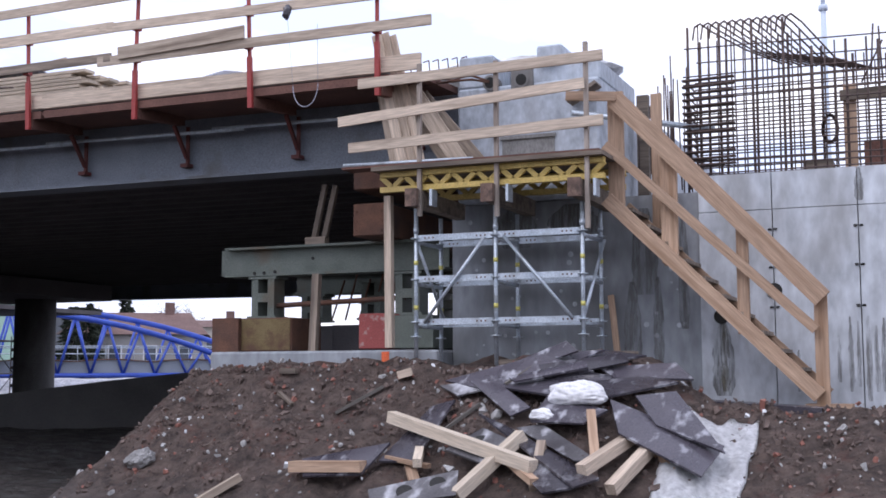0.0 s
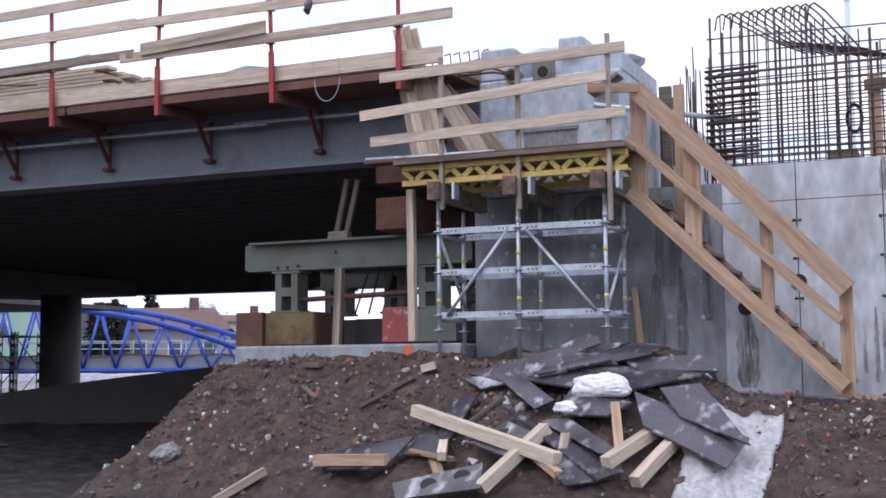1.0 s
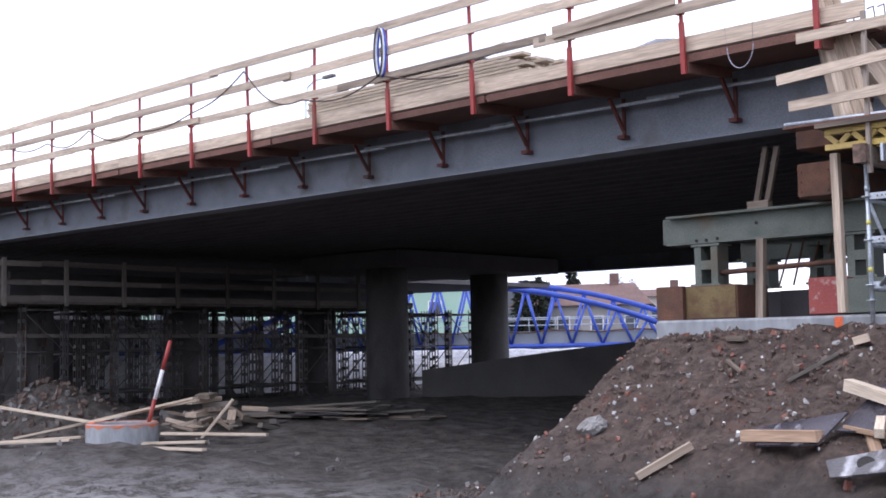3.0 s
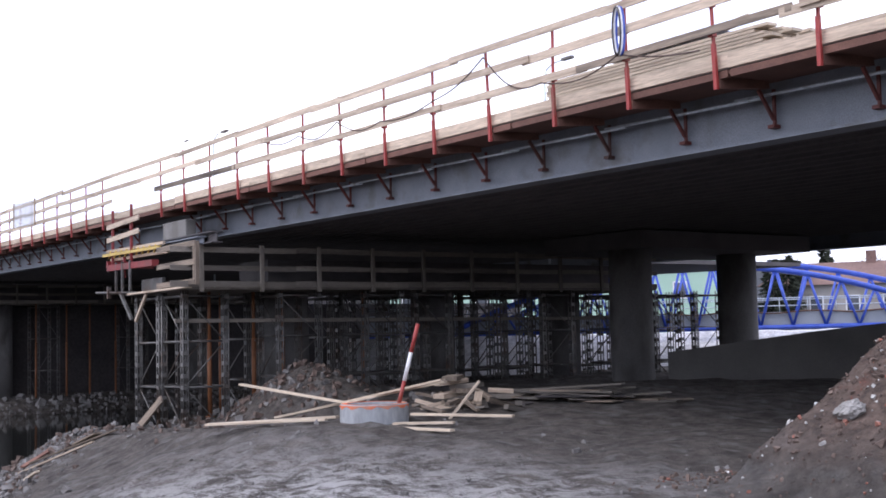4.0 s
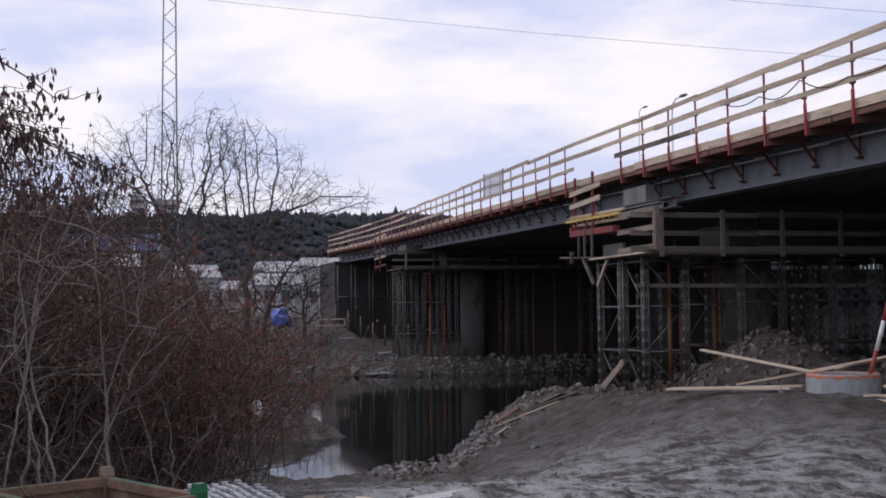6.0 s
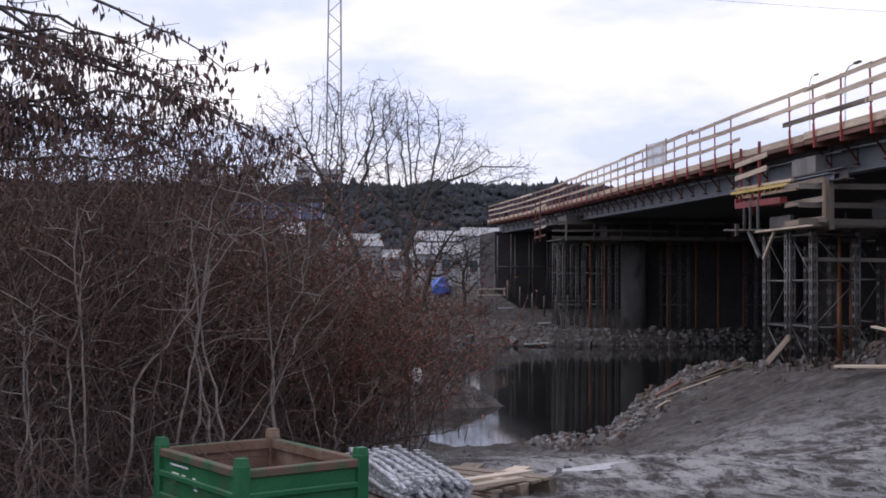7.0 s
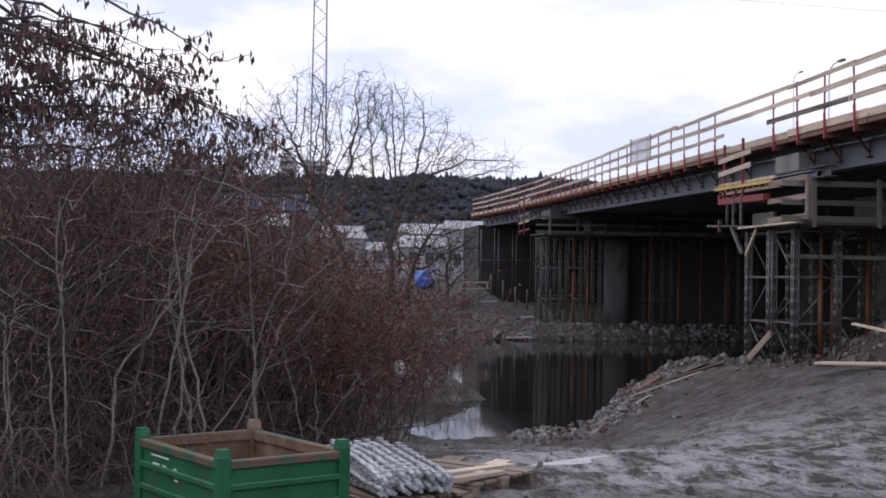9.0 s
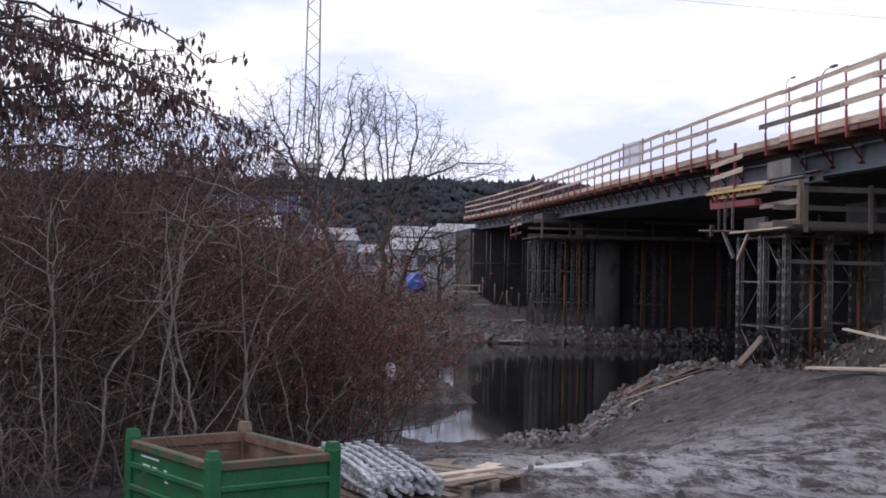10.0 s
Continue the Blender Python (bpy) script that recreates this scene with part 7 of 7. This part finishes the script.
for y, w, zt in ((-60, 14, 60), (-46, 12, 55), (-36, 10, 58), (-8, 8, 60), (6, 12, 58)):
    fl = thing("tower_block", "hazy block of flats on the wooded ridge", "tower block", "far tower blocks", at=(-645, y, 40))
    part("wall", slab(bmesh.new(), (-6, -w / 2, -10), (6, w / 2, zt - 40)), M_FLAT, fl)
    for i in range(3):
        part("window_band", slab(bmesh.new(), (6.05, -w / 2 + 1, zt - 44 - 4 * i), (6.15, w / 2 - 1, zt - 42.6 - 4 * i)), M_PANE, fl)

# things on the far bank
crumpled_far = bmesh.new()
bmesh.ops.create_icosphere(crumpled_far, subdivisions=3, radius=1.0, matrix=Matrix.Translation((-86, 8.7, 1.05)) @ Matrix.Diagonal((0.8, 0.75, 0.5, 1)))
for v in crumpled_far.verts:
    v.co += v.normal * 0.35 * noise.noise(v.co * 2.2)
tagged(part("blue_tarpaulin", crumpled_far, mat("blue_tarp", (0.05, 0.13, 0.55), (0.10, 0.22, 0.70), 2, 0.4)), "crumpled bright blue tarpaulin on the far bank", "tarpaulin")
fr = thing("crate_frame", "pale timber frame lying on the far bank", "timber frame", at=(-81.5, 11.6, 0.5))
for a, b in (((0, -1, 0), (0, 1, 0)), ((0, -1, 0.42), (0, 1, 0.42)), ((0, -0.9, 0), (0, -0.9, 0.5)), ((0, 0.9, 0), (0, 0.9, 0.5))):
    one_bar("frame_board", a, b, 0.1, 0.12, M_FRESH, fr, up=(1, 0, 0))
for x, y, w in ((-80, 12.4, 0.5), (-85.5, 7.2, 1.2), (-70.0, 12.6, 0.7), (-76.0, 14.2, 0.4)):
    ob = one_bar("far_board", (x, y - w, height(x, y) + 0.12), (x + 0.3, y + w, height(x, y) + 0.18), 0.5, 0.08, M_PALEWALL, None)
    tagged(ob, "pale board dropped on the far bank", "board", "boards on the far bank")
for i in range(12):
    x, y = -84 - 0.6 * i, 9.5 + 1.0 * i
    ob = one_rod("fence_post", (x, y, height(x, y) - 0.2), (x, y, height(x, y) + 1.6), 0.06, M_CRAFT, None)
    tagged(ob, "thin fence post along the far bank path", "fence post", "far fence posts")

# overhead wires
# wire colour lightened towards blue to imitate haze on the far lines
M_WIRE = mat("overhead_wire", (0.3, 0.3, 0.36), (0.36, 0.36, 0.42), 1, 0.5)
for a, b in (((-154, -12, 41.7), (-104, 113, 24.4)), ((-150, -20, 47.5), (-98, 110, 27.5))):
    a, b = Vector(a), Vector(b)
    ps = [(a.lerp(b, k / 24) - Vector((0, 0, 3.0 * math.sin(3.1416 * k / 24) * 0.4)), 0.024) for k in range(25)]
    w = tube_mesh("overhead_wire", [ps], 4, M_WIRE)
    tagged(w, "thin overhead power line crossing the sky", "power line", "overhead wires")

# ---- green steel bin, mesh bundle and pallets ----
bin_ = thing("steel_bin", "dark green ribbed steel stacking bin, rusty inside", "steel bin")
bin_.matrix_world = pose(-8.86, -0.42, -0.225, 0, 0, 30.5)
M_BIN = mat("green_paint", (0.012, 0.11, 0.045), (0.022, 0.155, 0.065), 3, 0.42, 0, 0.08, stain=(0.05, 0.09, 0.05), amount=0.15, stain_scale=4)
M_BININ = mat("rusty_inside", (0.13, 0.075, 0.05), (0.22, 0.14, 0.10), 5, 0.85, 0, 0.3, stain=(0.28, 0.22, 0.17), amount=0.2, stain_scale=4)
M_BINRIM = mat("rust_worn_green", (0.02, 0.085, 0.04), (0.05, 0.12, 0.06), 6, 0.6, 0, 0.15, stain=(0.14, 0.085, 0.06), amount=0.55, stain_scale=5)
LX, LY, LZ = 0.64, 0.46, 0.66


def bin_side(name, x0, x1, axis, at, out):
    """One ribbed wall: outer skin with pressed ribs, and a rusty lining."""
    def b(u0, u1, v0, v1, z0, z1):
        lo, hi = ((u0, min(v0, v1), z0), (u1, max(v0, v1), z1)) if axis == "x" else ((min(v0, v1), u0, z0), (max(v0, v1), u1, z1))
        return slab(bmesh.new(), lo, hi)
    wall = part(name, b(x0, x1, at, at + out * 0.012, 0.1, LZ - 0.02), M_BIN, bin_)
    part("lining", b(x0, x1, at - out * 0.006, at - out * 0.001, 0.1, LZ - 0.02), M_BININ, wall)
    for z in (0.14, 0.3, 0.46):
        part("rib", bevelled(b(x0, x1, at + out * 0.013, at + out * 0.04, z, z + 0.045), 0.008), M_BIN, wall)
    part("rim", bevelled(b(x0 - 0.01, x1 + 0.01, at - out * 0.02, at + out * 0.035, LZ - 0.06, LZ), 0.008), M_BINRIM, wall)
    part("rim_lining", b(x0, x1, at - out * 0.03, at - out * 0.021, LZ - 0.07, LZ - 0.004), M_BININ, wall)


bin_side("long_side", -LX, LX, "x", -LY, -1)
bin_side("long_side", -LX, LX, "x", LY, 1)
bin_side("short_side", -LY, LY, "y", -LX, -1)
bin_side("short_side", -LY, LY, "y", LX, 1)
part("floor_plate", slab(bmesh.new(), (-LX, -LY, 0.08), (LX, LY, 0.1)), M_BININ, bin_)
for sx in (-1, 1):
    for sy in (-1, 1):
        x, y = sx * LX, sy * LY
        bm = bmesh.new()
        slab(bm, (x - 0.045, y - 0.045, 0), (x + 0.045, y + 0.045, LZ + 0.03))
        bevelled(bm, 0.008)
        post = part("corner_post", bm, M_BIN if (sx, sy) != (-1, 1) else M_BININ, bin_)
        bm = bmesh.new()
        bmesh.ops.create_cone(bm, cap_ends=True, segments=4, radius1=0.06, radius2=0.05, depth=0.05, matrix=Matrix.Translation((x, y, LZ + 0.05)) @ pose(0, 0, 0, 0, 0, 45))
        part("stacking_cup", bm, M_BIN if (sx, sy) != (-1, 1) else M_BININ, post)
for x, z, w in ((-0.42, 0.50, 0.12), (-0.40, 0.475, 0.10), (-0.42, 0.45, 0.06), (-0.25, 0.50, 0.06), (-0.07, 0.50, 0.05), (-0.05, 0.475, 0.06), (-0.06, 0.45, 0.05), (-0.05, 0.425, 0.05), (-0.45, 0.56, 0.3)):
    part("marking_bar", slab(bmesh.new(), (x, -LY - 0.0165, z), (x + w, -LY - 0.0135, z + 0.013)), M_WHITE, bin_, "worn white stencilled marking")

M_MESHBAR = mat("zinc_bundle", (0.40, 0.41, 0.44), (0.55, 0.56, 0.59), 10, 0.55, 0.3, 0.3, per_piece=0.25)
pal = thing("pallet", "worn timber pallet on the muddy ground", "pallet", "pallets")
pal.matrix_world = pose(-9.95, 0.72, -0.2, 0, 0, 28)
for i in range(5):
    part("deck_board", slab(bmesh.new(), (-0.6, -0.4 + 0.17 * i, 0.12), (0.6, -0.28 + 0.17 * i, 0.142)), M_OLDWOOD, pal)
for y in (-0.38, 0, 0.38):
    part("bearer", slab(bmesh.new(), (-0.6, y - 0.05, 0), (0.6, y + 0.05, 0.118)), M_OLDWOOD, pal)
copy_thing(pal, pose(-10.75, 1.38, -0.22, 3, -2, 40))
bundle = thing("spacer_bundle", "bundle of pale zinc spacer bars drooping on a pallet", "bar bundle")
bundle.matrix_world = pose(-9.95, 0.72, -0.05, 0, 0, 18)
br = random.Random(6)
for i in range(46):
    row, k = i // 8, i % 8
    x0 = -0.62 + br.uniform(-0.05, 0.05)
    y, z = -0.3 + 0.085 * k + 0.02 * (row % 2) + br.uniform(-0.012, 0.012), 0.03 + 0.045 * row
    bm = bmesh.new()
    pts = [Vector((x0 + 1.2 * t, y + 0.02 * math.sin(t * 3 + i), z - 0.10 * t * t * (row / 5) + 0.012 * math.sin(t * 9 + i))) for t in (0, 0.25, 0.5, 0.75, 1.0)]
    for a, b in zip(pts, pts[1:]):
        rod(bm, a, b, 0.021, 6)
    for t in range(9):
        q = pts[0].lerp(pts[-1], t / 9)
        slab(bm, q + Vector((0, -0.026, 0.0)), q + Vector((0.05, 0.026, 0.03)))
    part("spacer_bar", bm, M_MESHBAR, bundle)
for a, b, w, m in (((-10.5, 1.5), (-11.5, 1.95), 0.16, M_WOOD), ((-10.2, 1.05), (-10.9, 1.9), 0.12, M_FRESH), ((-9.9, 1.1), (-10.4, 1.75), 0.1, M_WOOD), ((-10.9, 1.2), (-11.6, 1.5), 0.2, M_OLDWOOD)):
    ob = one_bar("loose_board", soil_at(*a, 0.1), soil_at(*b, 0.14), w, 0.03, m, None)
    tagged(ob, "loose board lying beside the pallets", "board", "boards by the pallets")
rag = thing("marker_stake", "thin stake with a white rag by the river", "stake", at=(-17.6, 1.42, height(-17.6, 1.42)))
part("stake", rod(bmesh.new(), (0, 0, -0.2), (0.05, -0.05, 1.15), 0.015, 6), M_PALE, rag)
rb = bmesh.new()
bmesh.ops.create_icosphere(rb, subdivisions=2, radius=0.09, matrix=Matrix.Translation((0.05, 0, 1.1)) @ Matrix.Diagonal((0.6, 0.8, 1.2, 1)))
for v in rb.verts:
    v.co += v.normal * 0.05 * noise.noise(v.co * 17)
part("rag", rb, M_TARP, rag)
# ---- things on the deck ----
stack = thing("plank_stack", "tall stack of fresh sawn planks on the deck", "plank stack")
sr = random.Random(2)
for row in range(9):
    for k in range(5):
        a = 2.75 + sr.uniform(-0.12, 0.05) * (1 + row * 0.2)
        b = 5.45 + sr.uniform(-0.02, 0.02)
        one_bar("plank", edge(a, 0.62 + 0.21 * k, 0.46 + 0.052 * row), edge(b, 0.62 + 0.21 * k, 0.46 + 0.052 * row), 0.2, 0.042, M_FRESH, stack)
for a, b, z, v in ((3.2, 4.6, 0.95, 0.7), (3.6, 5.0, 0.97, 1.0)):
    one_bar("cover_board", edge(a, v, z), edge(b, v, z + 0.02), 0.3, 0.03, M_PLY, stack)
one_bar("cover_batten", edge(3.25, 0.6, 1.0), edge(3.0, 0.75, 1.1), 0.1, 0.1, M_WOOD, stack)
tb = bmesh.new()
bmesh.ops.create_icosphere(tb, subdivisions=3, radius=1.0, matrix=Matrix.Translation(edge(1.55, 0.9, 0.52)) @ Matrix.Diagonal((0.5, 0.4, 0.18, 1)))
for v in tb.verts:
    v.co += v.normal * 0.08 * noise.noise(v.co * 3)
tagged(part("dark_tarpaulin", tb, M_PLY), "dark folded tarpaulin heap on the deck", "tarpaulin")
tb = bmesh.new()
bmesh.ops.create_icosphere(tb, subdivisions=3, radius=1.0, matrix=Matrix.Translation((-5.4, 15.0, 5.62)) @ Matrix.Diagonal((1.5, 0.9, 0.14, 1)))
for v in tb.verts:
    v.co += v.normal * 0.07 * noise.noise(v.co * 3)
tagged(part("white_cover", tb, M_TARP), "white sheeting over the top of the end block", "sheeting")
coil = thing("hose_coil", "blue and white hose coil hung on a rail post", "hose coil")
for j, m in enumerate((M_BLUE, M_WHITE, M_PLY)):
    turns = [(edge(4.0 - 0.05 * math.cos(0.3142 * k) + 0.01 * j, -0.13 - 0.02 * j, 1.17 + 0.37 * math.sin(0.3142 * k)), 0.02) for k in range(21)]
    tube_mesh("hose", [turns], 6, m, coil)
cable = thing("sagging_cable", "dark cable hanging in loops along the guard rail", "cable")
for a, b, z0, z1, sag in ((3.1, 4.0, 0.55, 0.8, 0.05), (4.0, 5.1, 0.85, 0.72, 0.18), (5.1, 6.0, 0.72, 1.45, 0.28), (6.0, 6.9, 1.45, 0.95, 0.1), (6.9, 8.0, 0.95, 0.85, 0.1), (8.0, 9.0, 0.85, 1.1, 0.18), (9.0, 10.0, 1.1, 1.05, 0.2), (10.0, 11.0, 1.05, 1.15, 0.12)):
    loop = [(edge(a + (b - a) * k / 10, -0.12, z0 + (z1 - z0) * k / 10 - sag * math.sin(0.31416 * k)), 0.013) for k in range(11)]
    tube_mesh("cable_loop", [loop], 5, M_REBAR, cable)
bm = bmesh.new()
for k in range(16):
    a, b = 3.1416 * k / 16, 3.1416 * (k + 1) / 16
    rod(bm, (-7.13 + 0.17 * math.cos(a), 12.5, 5.14 - 0.26 * math.sin(a)), (-7.13 + 0.17 * math.cos(b), 12.5, 5.14 - 0.26 * math.sin(b)), 0.007, 5)
rod(bm, (-7.3, 12.5, 5.14), (-7.42, 12.55, 6.05), 0.003, 4)
rod(bm, (-6.96, 12.5, 5.14), (-7.0, 12.55, 5.9), 0.003, 4)
tagged(part("wire_loop", bm, M_WIRE), "thin wire loop hanging from the guard rail", "wire loop")
gb = bmesh.new()
bmesh.ops.create_icosphere(gb, subdivisions=2, radius=0.07, matrix=Matrix.Translation((-7.4, 12.5, 6.08)) @ Matrix.Diagonal((0.8, 0.6, 1.4, 1)))
for v in gb.verts:
    v.co += v.normal * 0.03 * noise.noise(v.co * 20)
tagged(part("dark_rag", gb, M_PLY), "dark rag tied to the top rail", "rag")
extra = one_bar("spare_board", (-8.0, 12.5, 5.9), (-9.9, 12.5, 5.83), 0.03, 0.16, M_WOOD, None)
tagged(extra, "wide spare board fixed along the guard rail", "board")
M_MESH = mat("mesh_fabric", (0.5, 0.5, 0.5), (0.6, 0.6, 0.6), 2, 0.8, 0, 0)
M_MESH.node_tree.nodes["Principled BSDF"].inputs["Alpha"].default_value = 0.45
ban = thing("mesh_banner", "faded white mesh banner tied to the guard rail", "banner")
part("sheet", bar(bmesh.new(), edge(22.5, -0.12, 1.22), edge(24.35, -0.12, 1.3), 0.01, 0.92), M_MESH, ban)
for n, z in ((22.5, 1.22), (24.35, 1.3)):
    one_bar("batten", edge(n, -0.13, z - 0.5), edge(n, -0.13, z + 0.5), 0.06, 0.05, M_WOOD, ban, up=(1, 0, 0))
for x, y, zt in ((-36, 30, 12.0), (-96, 40, 18.2), (-58, 26, 12.2)):
    lamp = thing("street_lamp", "slim grey street lamp behind the bridge", "street lamp", "street lamps", at=(x, y, 5.3))
    h = zt - 5.3
    part("pole", rod(bmesh.new(), (0, 0, -1), (0, 0, h - 0.6), 0.05, 8), M_GALV, lamp)
    bm = bmesh.new()
    pts = [Vector((0, 0, h - 0.65)), Vector((0.12, 0.0, h - 0.2)), Vector((0.5, 0, h)), Vector((1.2, 0, h + 0.02))]
    for a, b in zip(pts, pts[1:]):
        rod(bm, a, b, 0.035, 6)
    part("arm", bm, M_GALV, lamp)
    part("head", bevelled(slab(bmesh.new(), (1.1, -0.1, h - 0.03), (1.7, 0.1, h + 0.08)), 0.02), M_FALSE, lamp)
